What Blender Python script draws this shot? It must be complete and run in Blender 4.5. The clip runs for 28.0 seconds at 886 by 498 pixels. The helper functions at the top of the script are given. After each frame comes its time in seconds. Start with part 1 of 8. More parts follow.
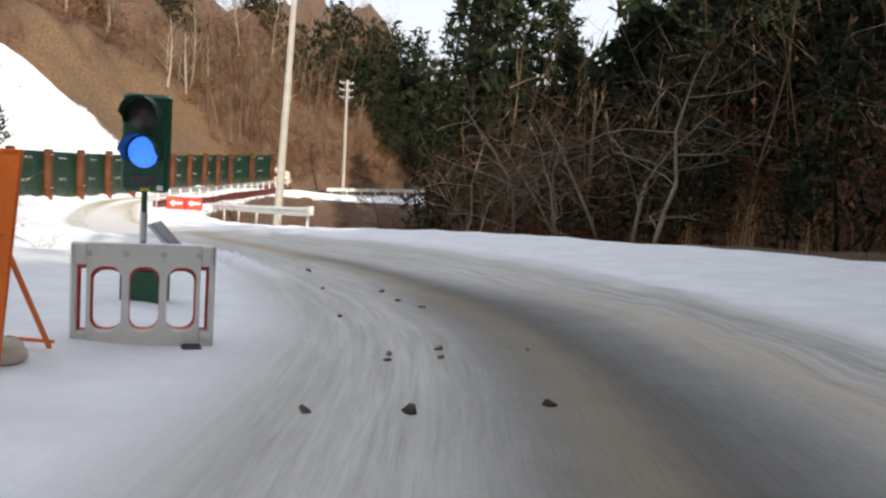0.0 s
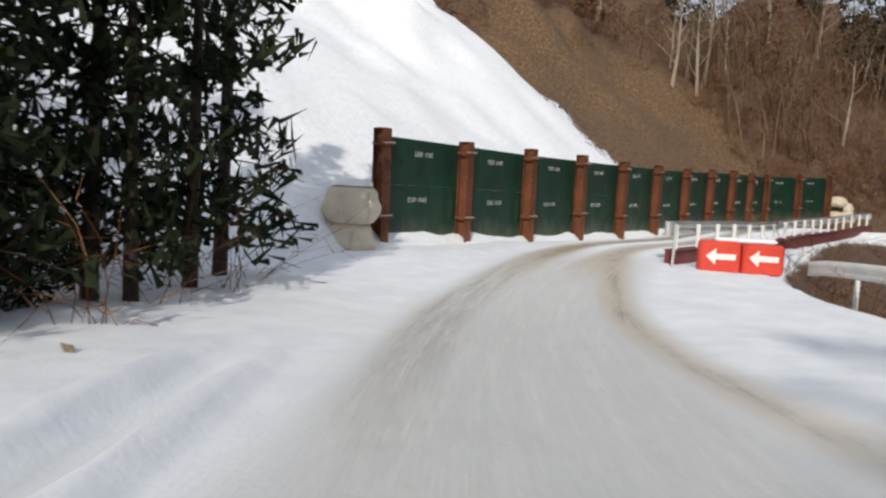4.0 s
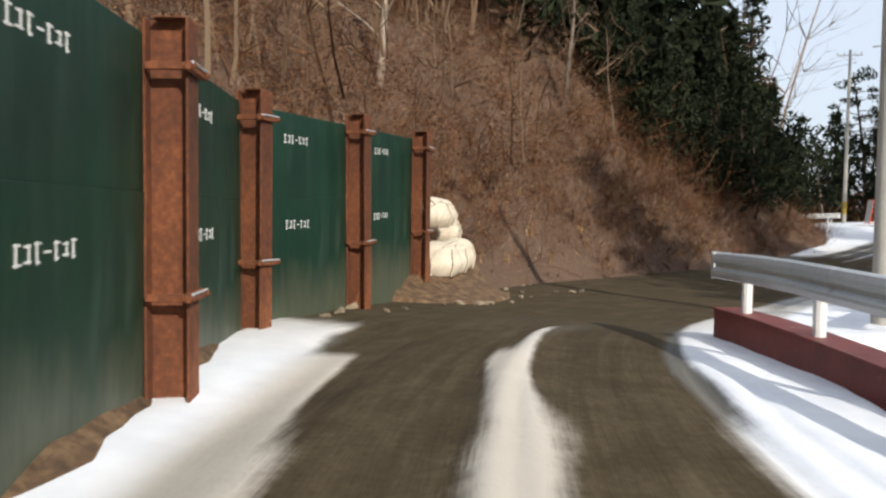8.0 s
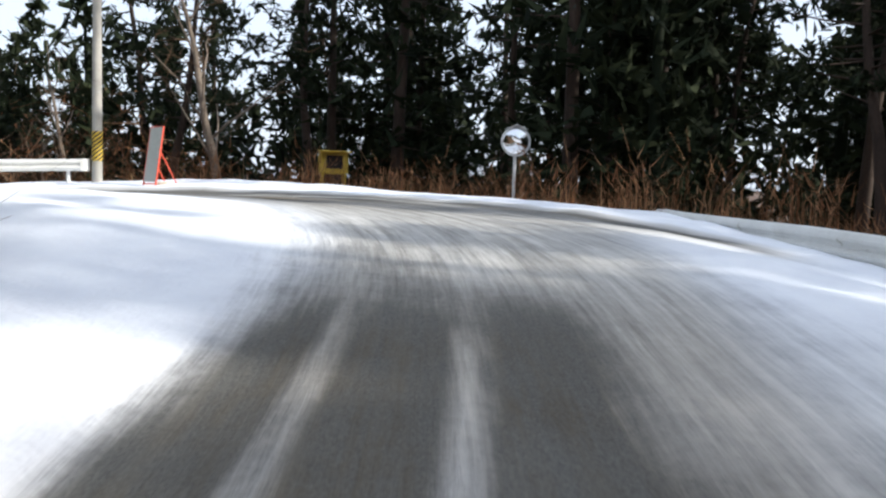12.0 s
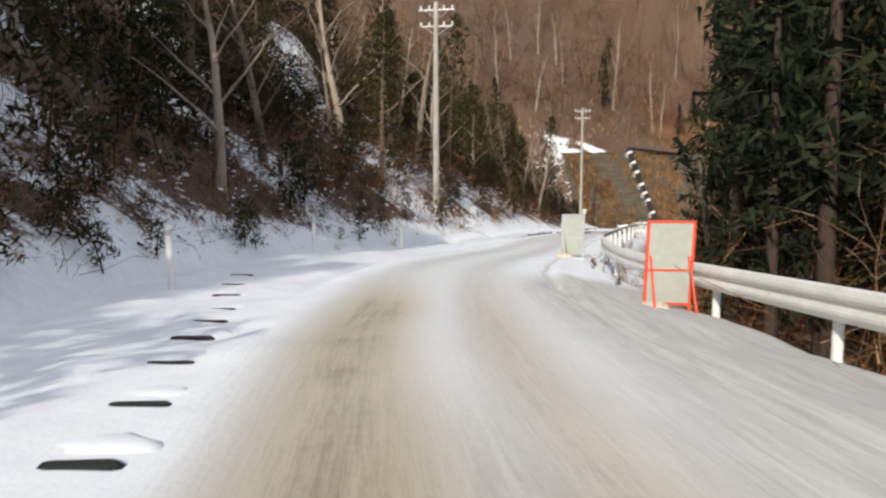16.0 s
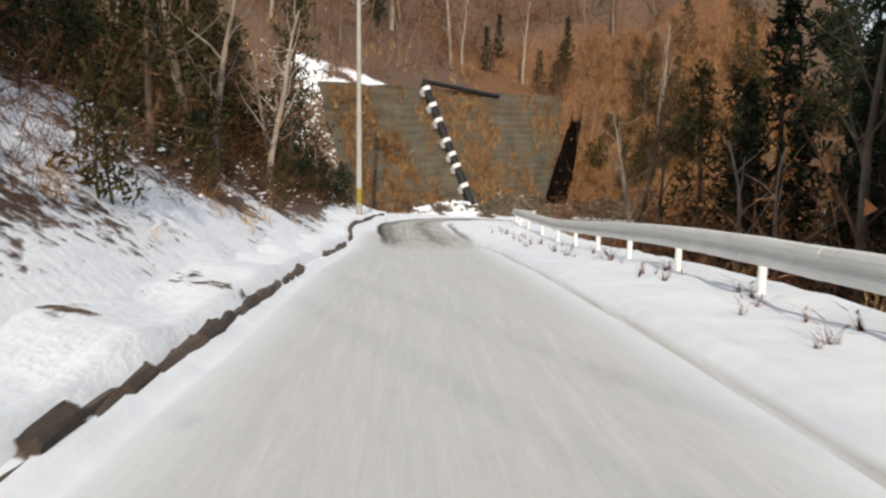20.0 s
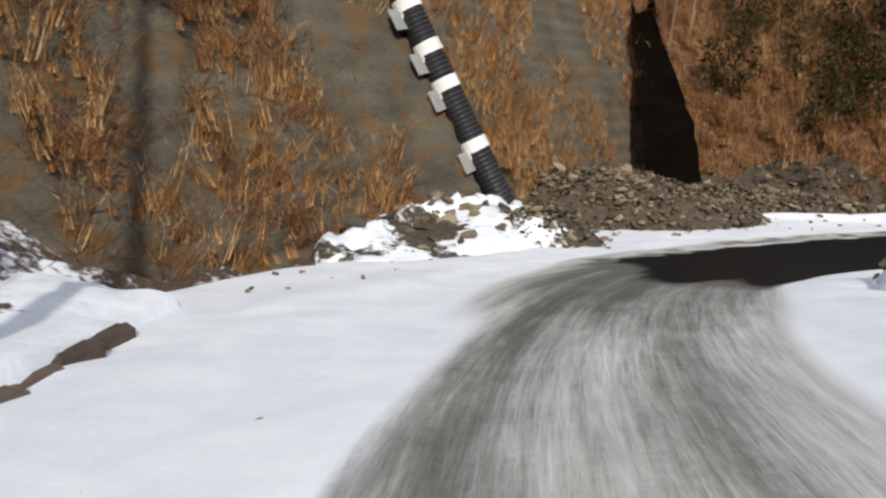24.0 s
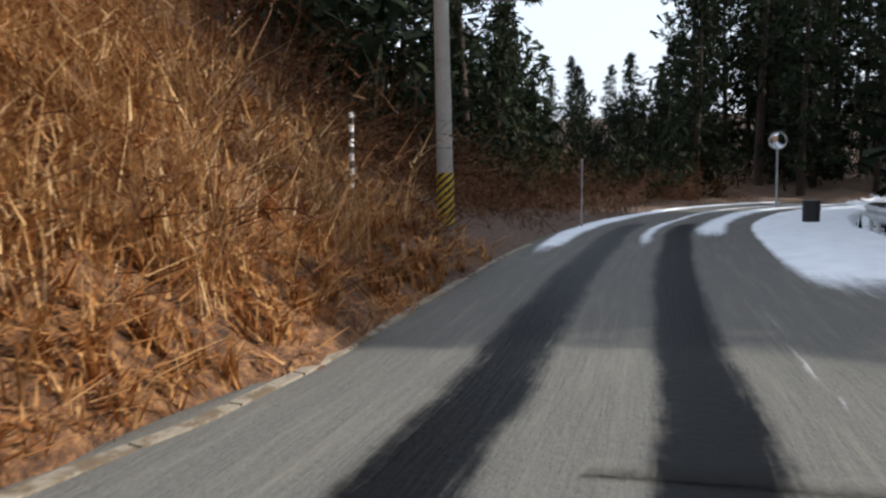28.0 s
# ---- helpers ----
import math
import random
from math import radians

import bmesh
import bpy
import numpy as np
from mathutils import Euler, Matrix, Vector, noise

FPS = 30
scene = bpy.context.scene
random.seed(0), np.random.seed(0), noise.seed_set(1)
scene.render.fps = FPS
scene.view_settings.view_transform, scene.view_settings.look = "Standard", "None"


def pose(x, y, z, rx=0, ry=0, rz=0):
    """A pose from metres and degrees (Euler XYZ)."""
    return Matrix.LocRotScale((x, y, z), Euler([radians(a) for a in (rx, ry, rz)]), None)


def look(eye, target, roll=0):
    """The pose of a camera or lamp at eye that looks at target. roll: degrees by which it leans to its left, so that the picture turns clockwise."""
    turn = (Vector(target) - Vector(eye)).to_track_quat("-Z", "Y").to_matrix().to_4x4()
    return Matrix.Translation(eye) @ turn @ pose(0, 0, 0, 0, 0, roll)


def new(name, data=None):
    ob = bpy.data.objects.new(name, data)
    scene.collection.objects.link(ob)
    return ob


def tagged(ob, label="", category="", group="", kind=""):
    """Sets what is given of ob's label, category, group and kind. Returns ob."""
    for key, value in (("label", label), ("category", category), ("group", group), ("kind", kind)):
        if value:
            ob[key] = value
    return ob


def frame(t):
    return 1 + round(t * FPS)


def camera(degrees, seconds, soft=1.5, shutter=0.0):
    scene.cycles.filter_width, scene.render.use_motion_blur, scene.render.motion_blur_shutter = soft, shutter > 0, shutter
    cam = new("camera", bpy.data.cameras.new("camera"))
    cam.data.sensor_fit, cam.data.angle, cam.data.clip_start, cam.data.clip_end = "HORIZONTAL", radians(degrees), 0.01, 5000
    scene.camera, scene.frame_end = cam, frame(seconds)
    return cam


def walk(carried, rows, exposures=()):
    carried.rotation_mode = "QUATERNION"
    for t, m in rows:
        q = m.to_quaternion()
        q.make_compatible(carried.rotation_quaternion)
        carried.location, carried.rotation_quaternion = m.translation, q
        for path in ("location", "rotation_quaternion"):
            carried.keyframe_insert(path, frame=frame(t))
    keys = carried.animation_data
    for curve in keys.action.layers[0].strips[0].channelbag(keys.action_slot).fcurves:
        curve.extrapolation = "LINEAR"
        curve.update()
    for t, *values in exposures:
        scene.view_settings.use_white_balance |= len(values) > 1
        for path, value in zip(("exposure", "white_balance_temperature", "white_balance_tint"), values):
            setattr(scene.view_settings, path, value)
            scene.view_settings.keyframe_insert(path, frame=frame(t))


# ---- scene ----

# ---------------------------------------------------------------- camera
cam = camera(56.8, 28.0, soft=2.4, shutter=0.1)
PATH = [
    (0, (13.269, -17.257, 1.715), (13.695, -15.317, 1.477), 4.38),
    (0.5, (13.339, -16.460, 1.636), (13.735, -14.512, 1.413), 5.24),
    (1, (13.629, -14.719, 1.559), (14.038, -12.772, 1.347), 5.54),
    (1.5, (14.145, -12.084, 1.449), (14.555, -10.137, 1.246), 6.04),
    (2, (14.451, -8.557, 1.224), (14.683, -6.583, 0.998), 4.25),
    (2.5, (14.157, -4.177, 0.860), (14.048, -2.195, 0.613), 4.35),
    (3, (12.906, 0.856, 0.447), (12.492, 2.794, 0.184), 5.11),
    (3.5, (10.912, 6.201, -0.060), (10.271, 8.082, -0.291), 4.31),
    (4, (8.725, 11.796, -0.575), (8.029, 13.659, -0.788), 3.22),
    (4.5, (6.729, 17.538, -1.054), (6.137, 19.437, -1.258), 2.13),
    (5, (5.236, 23.350, -1.446), (4.861, 25.304, -1.642), 1.32),
    (5.5, (4.450, 29.201, -1.618), (4.345, 31.189, -1.804), 1.09),
    (6, (4.420, 35.095, -1.542), (4.546, 37.084, -1.709), 1.71),
    (6.5, (4.978, 41.068, -1.778), (5.320, 43.030, -1.958), 0.93),
    (7, (6.105, 47.072, -1.910), (6.571, 49.013, -2.050), 0.35),
    (7.5, (7.376, 53.178, -1.961), (7.904, 55.103, -2.082), -1.28),
    (8, (8.620, 58.698, -1.751), (9.222, 60.602, -1.857), 0.75),
    (8.5, (10.297, 63.586, -1.831), (11.102, 65.403, -2.060), 0.91),
    (9, (12.564, 67.929, -2.054), (13.645, 69.603, -2.219), 1.07),
    (9.5, (15.402, 71.684, -2.391), (16.681, 73.220, -2.464), -0.25),
    (10, (18.736, 75.012, -2.664), (20.229, 76.340, -2.752), -1.59),
    (10.5, (22.558, 78.053, -2.794), (24.216, 79.164, -2.915), -1.48),
    (11, (26.718, 80.839, -2.711), (28.477, 81.784, -2.826), -0.51),
    (11.5, (30.985, 83.424, -2.585), (32.799, 84.256, -2.717), 0.39),
    (12, (35.271, 85.537, -2.293), (37.074, 86.387, -2.453), 1.91),
    (12.5, (39.224, 87.459, -1.853), (40.933, 88.480, -2.047), 3.48),
    (13, (42.483, 89.609, -1.413), (43.962, 90.934, -1.644), 4.54),
    (13.5, (44.782, 92.339, -1.159), (45.889, 93.983, -1.424), 4.51),
    (14, (46.000, 95.796, -1.321), (46.674, 97.657, -1.612), 2.84),
    (14.5, (46.374, 99.444, -1.564), (46.551, 101.418, -1.829), 2.68),
    (15, (45.902, 103.205, -1.786), (45.614, 105.168, -2.042), 1.96),
    (15.5, (44.648, 107.040, -1.952), (44.024, 108.925, -2.189), 1.64),
    (16, (42.853, 110.867, -2.162), (41.972, 112.647, -2.401), -0.05),
    (16.5, (40.678, 114.718, -2.305), (39.748, 116.469, -2.566), 0.01),
    (17, (38.588, 118.632, -2.707), (37.718, 120.412, -2.980), -1.69),
    (17.5, (36.540, 122.851, -3.079), (35.768, 124.670, -3.387), -2.40),
    (18, (34.692, 127.585, -3.453), (34.067, 129.461, -3.753), -1.13),
    (18.5, (33.155, 133.028, -4.007), (32.650, 134.942, -4.291), -1.29),
    (19, (31.765, 138.983, -4.537), (31.350, 140.920, -4.810), -0.06),
    (19.5, (30.376, 145.215, -5.035), (30.029, 147.163, -5.321), 0.67),
    (20, (28.986, 151.712, -5.467), (28.678, 153.666, -5.763), 0.74),
    (20.5, (27.652, 158.353, -5.922), (27.334, 160.304, -6.223), 0.57),
    (21, (26.324, 165.002, -6.541), (25.951, 166.944, -6.841), 0.38),
    (21.5, (24.991, 171.424, -7.234), (24.593, 173.362, -7.531), 0.15),
    (22, (23.676, 177.375, -7.865), (23.321, 179.321, -8.162), -0.14),
    (22.5, (22.399, 182.679, -8.313), (22.147, 184.640, -8.615), -0.50),
    (23, (21.201, 187.337, -8.544), (20.971, 189.299, -8.860), -0.94),
    (23.5, (20.456, 191.741, -8.988), (20.294, 193.708, -9.309), -1.30),
    (24, (20.146, 195.914, -9.331), (20.075, 197.887, -9.653), -3.05),
    (24.5, (20.184, 199.781, -9.586), (20.280, 201.748, -9.934), -2.72),
    (25, (20.668, 203.299, -10.023), (21.008, 205.241, -10.358), -3.55),
    (25.5, (21.631, 206.549, -10.351), (22.308, 208.391, -10.735), -2.17),
    (26, (23.193, 209.464, -10.744), (24.252, 211.125, -11.086), -1.43),
    (26.5, (25.474, 212.045, -11.223), (26.901, 213.403, -11.570), -0.28),
    (27, (28.552, 214.231, -11.540), (30.247, 215.258, -11.810), -1.75),
    (27.5, (32.366, 215.884, -11.797), (34.250, 216.499, -12.068), -1.41),
    (28, (36.844, 217.046, -12.112), (38.816, 217.276, -12.355), -1.33),
]
walk(cam, [(t, look(eye, target, roll)) for t, eye, target, roll in PATH],
     exposures=[(0.0, 0.15, 6900, 12), (2.0, -0.2, 6800, 12), (3.0, -0.5, 6600, 11), (4.0, -0.6, 6500, 10), (6.0, -0.62, 6500, 10), (7.0, -0.5, 6600, 10), (8.0, -0.05, 6400, 10), (9.0, 0.3, 5800, 10), (10.0, 0.55, 5500, 10), (11.0, 0.6, 6000, 10), (11.6, 0.5, 6100, 10), (12.4, 0.1, 6200, 10), (13.2, -0.15, 6200, 10), (14.0, -0.15, 6200, 10),
                (15.0, -0.4, 6400, 10), (16.0, -0.2, 6600, 10), (18.0, -0.3, 6700, 10), (20.0, -0.3, 6700, 10), (23.0, -0.45, 6500, 10), (25.0, -0.45, 6300, 10), (26.0, -0.3, 6400, 10), (27.0, 0.2, 6800, 10), (28.0, 0.3, 6200, 10)])

# ---------------------------------------------------------------- world and sun
world = bpy.data.worlds.new("world")
scene.world = world
world.use_nodes = True
wn = world.node_tree.nodes
sky = wn.new("ShaderNodeTexSky")
sky.sky_type = "NISHITA"
sky.sun_disc = False
SUN_ELEV, SUN_FROM = radians(27), Vector((0.18, -0.984))
sky.sun_elevation = SUN_ELEV
sky.sun_rotation = math.atan2(SUN_FROM.x, SUN_FROM.y)
sky.dust_density = 3.0
wn["Background"].inputs[1].default_value = 0.108
veil = wn.new("ShaderNodeMix")
veil.data_type = "RGBA"
veil.inputs[0].default_value = 0.55
veil.inputs[7].default_value = (11.0, 11.9, 13.4, 1)
world.node_tree.links.new(sky.outputs[0], veil.inputs[6])
world.node_tree.links.new(veil.outputs[2], wn["Background"].inputs[0])
sun = new("sun", bpy.data.lights.new("sun", "SUN"))
sun.data.energy, sun.data.angle, sun.data.color = 5.0, radians(0.6), (1.0, 0.93, 0.82)
sun_dir = Vector((SUN_FROM.x * math.cos(SUN_ELEV), SUN_FROM.y * math.cos(SUN_ELEV), math.sin(SUN_ELEV)))
sun.matrix_world = look(sun_dir * 100, (0, 0, 0))

# ---------------------------------------------------------------- small tools


class Geo:
    """Triangles and quads gathered for one mesh."""

    def __init__(self):
        self.v, self.f = [], []

    def add(self, verts, faces):
        n = len(self.v)
        self.v += [tuple(p) for p in verts]
        self.f += [tuple(i + n for i in face) for face in faces]
        return self

    def box(self, cx, cy, cz, sx, sy, sz, m=None, bevel=0.0):
        x, y, z = sx / 2, sy / 2, sz / 2
        if bevel:
            b = min(bevel, x * 0.9, y * 0.9, z * 0.9)
            ring = [(-x + b, -y), (x - b, -y), (x, -y + b), (x, y - b), (x - b, y), (-x + b, y), (-x, y - b), (-x, -y + b)]
            rows = []
            for zz, k in ((-z, b), (-z + b, 0), (z - b, 0), (z, b)):
                fx, fy = (x - k) / x, (y - k) / y
                rows.append([(px * fx, py * fy, zz) for px, py in ring])
            pts = [p for row in rows for p in row]
            faces = [(a * 8 + i, a * 8 + (i + 1) % 8, a * 8 + 8 + (i + 1) % 8, a * 8 + 8 + i) for a in range(3) for i in range(8)]
            faces += [tuple(range(7, -1, -1)), tuple(range(24, 32))]
        else:
            pts = [(i * x, j * y, k * z) for k in (-1, 1) for j in (-1, 1) for i in (-1, 1)]
            faces = [(0, 2, 3, 1), (4, 5, 7, 6), (0, 1, 5, 4), (2, 6, 7, 3), (0, 4, 6, 2), (1, 3, 7, 5)]
        c = Vector((cx, cy, cz))
        out = [(m @ (Vector(p) + c)) if m is not None else Vector(p) + c for p in pts]
        return self.add(out, faces)

    def tube(self, pts, radii, sides=6, cap=True, squash=None):
        pts = [Vector(p) for p in pts]
        rings, up = [], Vector((0.13, 0.21, 0.97))
        for i, p in enumerate(pts):
            d = (pts[min(i + 1, len(pts) - 1)] - pts[max(i - 1, 0)]).normalized()
            a = d.cross(up if abs(d.dot(up)) < 0.95 else Vector((1, 0, 0))).normalized()
            b = d.cross(a)
            r = radii[i] if hasattr(radii, "__len__") else radii
            rings.append([p + (a * math.cos(k * math.tau / sides) + b * math.sin(k * math.tau / sides)) * r for k in range(sides)])
        faces = [(i * sides + k, i * sides + (k + 1) % sides, (i + 1) * sides + (k + 1) % sides, (i + 1) * sides + k)
                 for i in range(len(pts) - 1) for k in range(sides)]
        if cap:
            faces += [tuple(range(sides - 1, -1, -1)), tuple(range((len(pts) - 1) * sides, len(pts) * sides))]
        return self.add([p for ring in rings for p in ring], faces)

    def sweep(self, pts, section, closed=True):
        """A section of (across, up) swept along a level-ish line; across is to the left of the way."""
        pts = [Vector(p) for p in pts]
        n, rings = len(section), []
        for i, p in enumerate(pts):
            d = pts[min(i + 1, len(pts) - 1)] - pts[max(i - 1, 0)]
            left = Vector((-d.y, d.x, 0)).normalized()
            rings += [p + left * a + Vector((0, 0, u)) for a, u in section]
        last = n if closed else n - 1
        faces = [(i * n + k, i * n + (k + 1) % n, (i + 1) * n + (k + 1) % n, (i + 1) * n + k) for i in range(len(pts) - 1) for k in range(last)]
        if closed:
            faces += [tuple(range(n)), tuple(range(len(pts) * n - 1, len(pts) * n - n - 1, -1))]
        return self.add(rings, faces)

    def arrays(self):
        """Vertices and triangles as arrays."""
        tris = []
        for face in self.f:
            tris += [(face[0], face[k], face[k + 1]) for k in range(1, len(face) - 1)]
        return np.array(self.v, float), np.array(tris, int)


def mesh_of(name, geo, mat=None, smooth=False):
    me = bpy.data.meshes.new(name)
    me.from_pydata(geo.v, [], geo.f)
    me.update()
    if smooth:
        me.shade_smooth()
    if mat:
        me.materials.append(mat)
    return me


def part(name, geo, mat, parent, label="", smooth=False):
    """One mesh object under a thing or a part."""
    ob = new(name, mesh_of(name, geo, mat, smooth))
    ob.parent = parent
    if label:
        ob["label"] = label
    return ob


def thing(name, label, category, m=None, group="", kind=""):
    ob = tagged(new(name), label, category, group, kind)
    ob.empty_display_size = 0.2
    if m is not None:
        ob.matrix_world = m
    return ob


def fast_mesh(name, v, f, mat, smooth=False):
    """A mesh from an array of vertices and an array of triangles or quads."""
    me = bpy.data.meshes.new(name)
    n, k = f.shape
    me.vertices.add(len(v))
    me.vertices.foreach_set("co", np.ascontiguousarray(v, np.float32).ravel())
    me.loops.add(n * k)
    me.loops.foreach_set("vertex_index", np.ascontiguousarray(f, np.int32).ravel())
    me.polygons.add(n)
    me.polygons.foreach_set("loop_start", np.arange(0, n * k, k, dtype=np.int32))
    me.update(calc_edges=True)
    if smooth:
        me.shade_smooth()
    me.materials.append(mat)
    return me


def spread(protos, spots, rng, lean=0.12):
    """Copies of (vertices, triangles) pairs set at spots of (x, y, z, size), as two arrays."""
    vs, fs, n = [], [], 0
    for x, y, z, size in spots:
        v, f = protos[rng.integers(len(protos))]
        a, tx, ty = rng.uniform(0, math.tau), rng.normal(0, lean), rng.normal(0, lean)
        c, s = math.cos(a), math.sin(a)
        px, py, pz = v[:, 0] * c - v[:, 1] * s, v[:, 0] * s + v[:, 1] * c, v[:, 2] * rng.uniform(0.8, 1.2)
        vs.append(np.stack([px + pz * tx, py + pz * ty, pz], 1) * size + (x, y, z))
        fs.append(f + n)
        n += len(v)
    return np.concatenate(vs), np.concatenate(fs)


def value_noise(x, y, seed=0):
    """Smooth noise from 0 to 1 on a unit lattice."""
    xi, yi = np.floor(x).astype(np.int64), np.floor(y).astype(np.int64)
    fx, fy = x - xi, y - yi
    fx, fy = fx * fx * (3 - 2 * fx), fy * fy * (3 - 2 * fy)

    def h(a, b):
        n = (a * 374761393 + b * 668265263 + seed * 982451653) & 0xFFFFFFFF
        n = ((n ^ (n >> 13)) * 1274126177) & 0xFFFFFFFF
        return ((n ^ (n >> 16)) & 0xFFFF) / 65535.0

    return (h(xi, yi) * (1 - fx) + h(xi + 1, yi) * fx) * (1 - fy) + (h(xi, yi + 1) * (1 - fx) + h(xi + 1, yi + 1) * fx) * fy


def fbm(x, y, seed=0, octaves=4):
    out, amp, total = 0.0, 1.0, 0.0
    for k in range(octaves):
        out = out + value_noise(x * 2**k + 17.3 * k, y * 2**k - 9.1 * k, seed + k) * amp
        total += amp
        amp *= 0.5
    return out / total


def step(a, b, x):
    t = np.clip((x - a) / (b - a), 0, 1)
    return t * t * (3 - 2 * t)


# ---------------------------------------------------------------- the road's line and the lie of the land
# One station a second's drive apart, from 2 stations before the first view.
ROAD_XY = [(11.2, -44), (12.3, -29), (13.3, -17.3), (13.6, -14.7), (14.5, -8.6), (12.9, 0.9), (8.7, 11.8), (5.2, 23.3), (4.4, 35.1), (6.1, 47.1), (8.6, 58.7), (12.6, 67.9), (18.7, 75.0), (26.7, 80.8), (35.3, 85.5), (42.5, 89.6), (46.0, 95.8), (45.9, 103.2), (42.9, 110.9), (38.6, 118.6), (34.7, 127.6), (31.8, 139.0), (29.0, 151.7), (26.3, 165.0), (23.7, 177.4), (21.2, 187.3), (20.1, 195.9), (20.7, 203.3), (23.2, 209.5), (28.6, 214.2), (36.8, 217.0),
           (43.7, 216.5), (53.2, 215.1), (63.5, 212.8), (73.5, 208.5), (82, 201.5)]
ROAD_Z = [2.9, 1.5, 0.37, 0.21, -0.13, -0.90, -1.93, -2.80, -2.89, -3.26, -3.10, -3.40, -4.01, -4.06, -3.64, -2.76, -2.67, -3.14, -3.51, -4.06, -4.80, -5.89, -6.82, -7.89, -9.22, -9.89, -10.68, -11.37, -12.09, -12.89, -13.46, -13.9, -14.2, -14.6, -15.0, -15.4]
FIRST, LAST = -2, len(ROAD_Z) - 3
_rp = np.array([(x, y, z) for (x, y), z in zip(ROAD_XY, ROAD_Z)])


def along(tau):
    """Places on the road's line (x, y, z) at stations."""
    u = np.clip(np.asarray(tau, float) - FIRST, 0, len(_rp) - 1.0001)
    i = np.floor(u).astype(int)
    f = (u - i)[..., None]
    a, b, c, d = (_rp[np.clip(i + k, 0, len(_rp) - 1)] for k in (-1, 0, 1, 2))
    return 0.5 * (2 * b + (c - a) * f + (2 * a - 5 * b + 4 * c - d) * f**2 + (3 * b - a - 3 * c + d) * f**3)


STN = np.arange(FIRST, LAST + 0.001, 0.1)
LINE = along(STN)
_g = np.gradient(LINE[:, :2], axis=0)
AHEAD = _g / np.linalg.norm(_g, axis=1)[:, None]
LEFT = np.stack([-AHEAD[:, 1], AHEAD[:, 0]], 1)


def at(tau, left, up=0.0):
    """A place by station, metres to the left of the road's line, and metres above the road."""
    p = along(tau)
    q = along(tau + 0.02) - along(tau - 0.02)
    n = Vector((-q[1], q[0], 0)).normalized()
    return Vector(p) + n * left + Vector((0, 0, up))


def heading(tau):
    """Degrees of the road's way, to the left from +y."""
    q = along(tau + 0.05) - along(tau - 0.05)
    return math.degrees(math.atan2(-q[0], q[1]))


def table(*rows):
    """A function of the station through the rows (station, value)."""
    a = np.array(rows, float)
    return lambda tau: np.interp(tau, a[:, 0], a[:, 1])


edge_left = table((-2, 10), (1.6, 8.5), (2.3, 6.5), (3, 4.5), (4, 5), (5, 6), (5.6, 4.8), (6, 3.8), (6.6, 2.8), (7.2, 2.3), (8, 2.1), (8.6, 2.8), (9, 3.7), (9.5, 4.6),
                  (10, 5.0), (10.5, 5.0), (11, 3.9), (11.5, 2.7), (12, 2.55), (12.3, 2.6), (12.6, 3.3), (13, 4.8), (13.5, 5.6), (14, 5.2), (14.5, 4.8), (15, 4.2), (17, 4.2), (18, 4.6), (19, 4.2), (20, 2.2), (23, 2.2),
                  (24, 3.0), (24.6, 4.4), (25, 5.4), (25.6, 5.0), (26.04, 5.3), (26.5, 6.3), (26.86, 8.2), (27.05, 10.2), (27.3, 12.0), (27.52, 12.3), (27.7, 10.2), (27.85, 8.2), (28, 6.2), (28.2, 4.2), (28.45, 2.7), (29, 2.35), (33, 2.6))
edge_right = table((-2, 10), (2, 11), (3, 9), (4, 7.2), (5, 6.2), (6, 4.6), (7, 3.9), (8, 3.3), (8.6, 3.0), (9.2, 3.2), (9.6, 5.5), (10, 7), (11, 6.5), (12, 7), (12.6, 8),
                   (13.4, 9.6), (14, 9.2), (15, 7.4), (16, 5.2), (17, 4.2), (18, 3.6), (19, 4.0), (20, 4.8), (21, 5.2), (22, 6), (23, 6.5), (24, 6.5),
                   (25, 6), (26, 5.5), (27, 5), (28, 5), (33, 5))
rise_left = table((-2, 0.35), (2, 0.5), (3, 0.85), (5, 0.85), (9, 0.85), (9.6, 0.9), (10.5, 0.95), (12, 0.8), (14, 0.6), (16, 0.75), (19, 0.8), (23, 0.62), (24.4, 0.75), (26, 0.8),
                  (27.5, 0.8), (29, 0.9), (29.8, 0.75), (30.6, 0.2), (31.4, 0.06), (33, 0.03))
drop_right = table((-2, 0.05), (3, 0.1), (5, 0.5), (9, 0.6), (10, 0.3), (12, 0.35), (14, 0.25), (15.5, 0.6), (22, 0.55), (24, 0.3), (28, 0.35), (33, 0.2))

# The sprayed cutting with the pipe: its foot runs from here this way.
CUT_FOOT, CUT_WAY, CUT_LONG, CUT_BASE = Vector((15.3, 206.4)), Vector((0.47, 0.883)), 26.3, -11.9
CUT_BACK = Vector((-0.883, 0.47))
crossfall = table((-2, 0.07), (3.4, 0.07), (5, 0.04), (6, 0), (10.5, 0), (10.9, -0.06), (11.4, -0.15), (12.6, -0.16), (13.3, -0.06), (14.1, 0), (14.6, 0.08), (14.9, 0.1), (15.6, 0.1), (16.1, 0), (16.7, -0.2), (17.9, -0.2), (18.7, 0), (33, 0))


GULLY_FOOT, GULLY_WAY = Vector((27.72, 227.0)), Vector((0.12, 0.993))


def gully_at(x, y):
    """Metres up the gully and across it, and half its width there."""
    rx, ry = x - GULLY_FOOT.x, y - GULLY_FOOT.y
    up = rx * GULLY_WAY.x + ry * GULLY_WAY.y
    return up, rx * GULLY_WAY.y - ry * GULLY_WAY.x, 0.62 * (1 - 0.85 * np.clip(up / 12, 0, 1) ** 1.5)


def gully_floor(up):
    return -11.0 + 0.57 * up


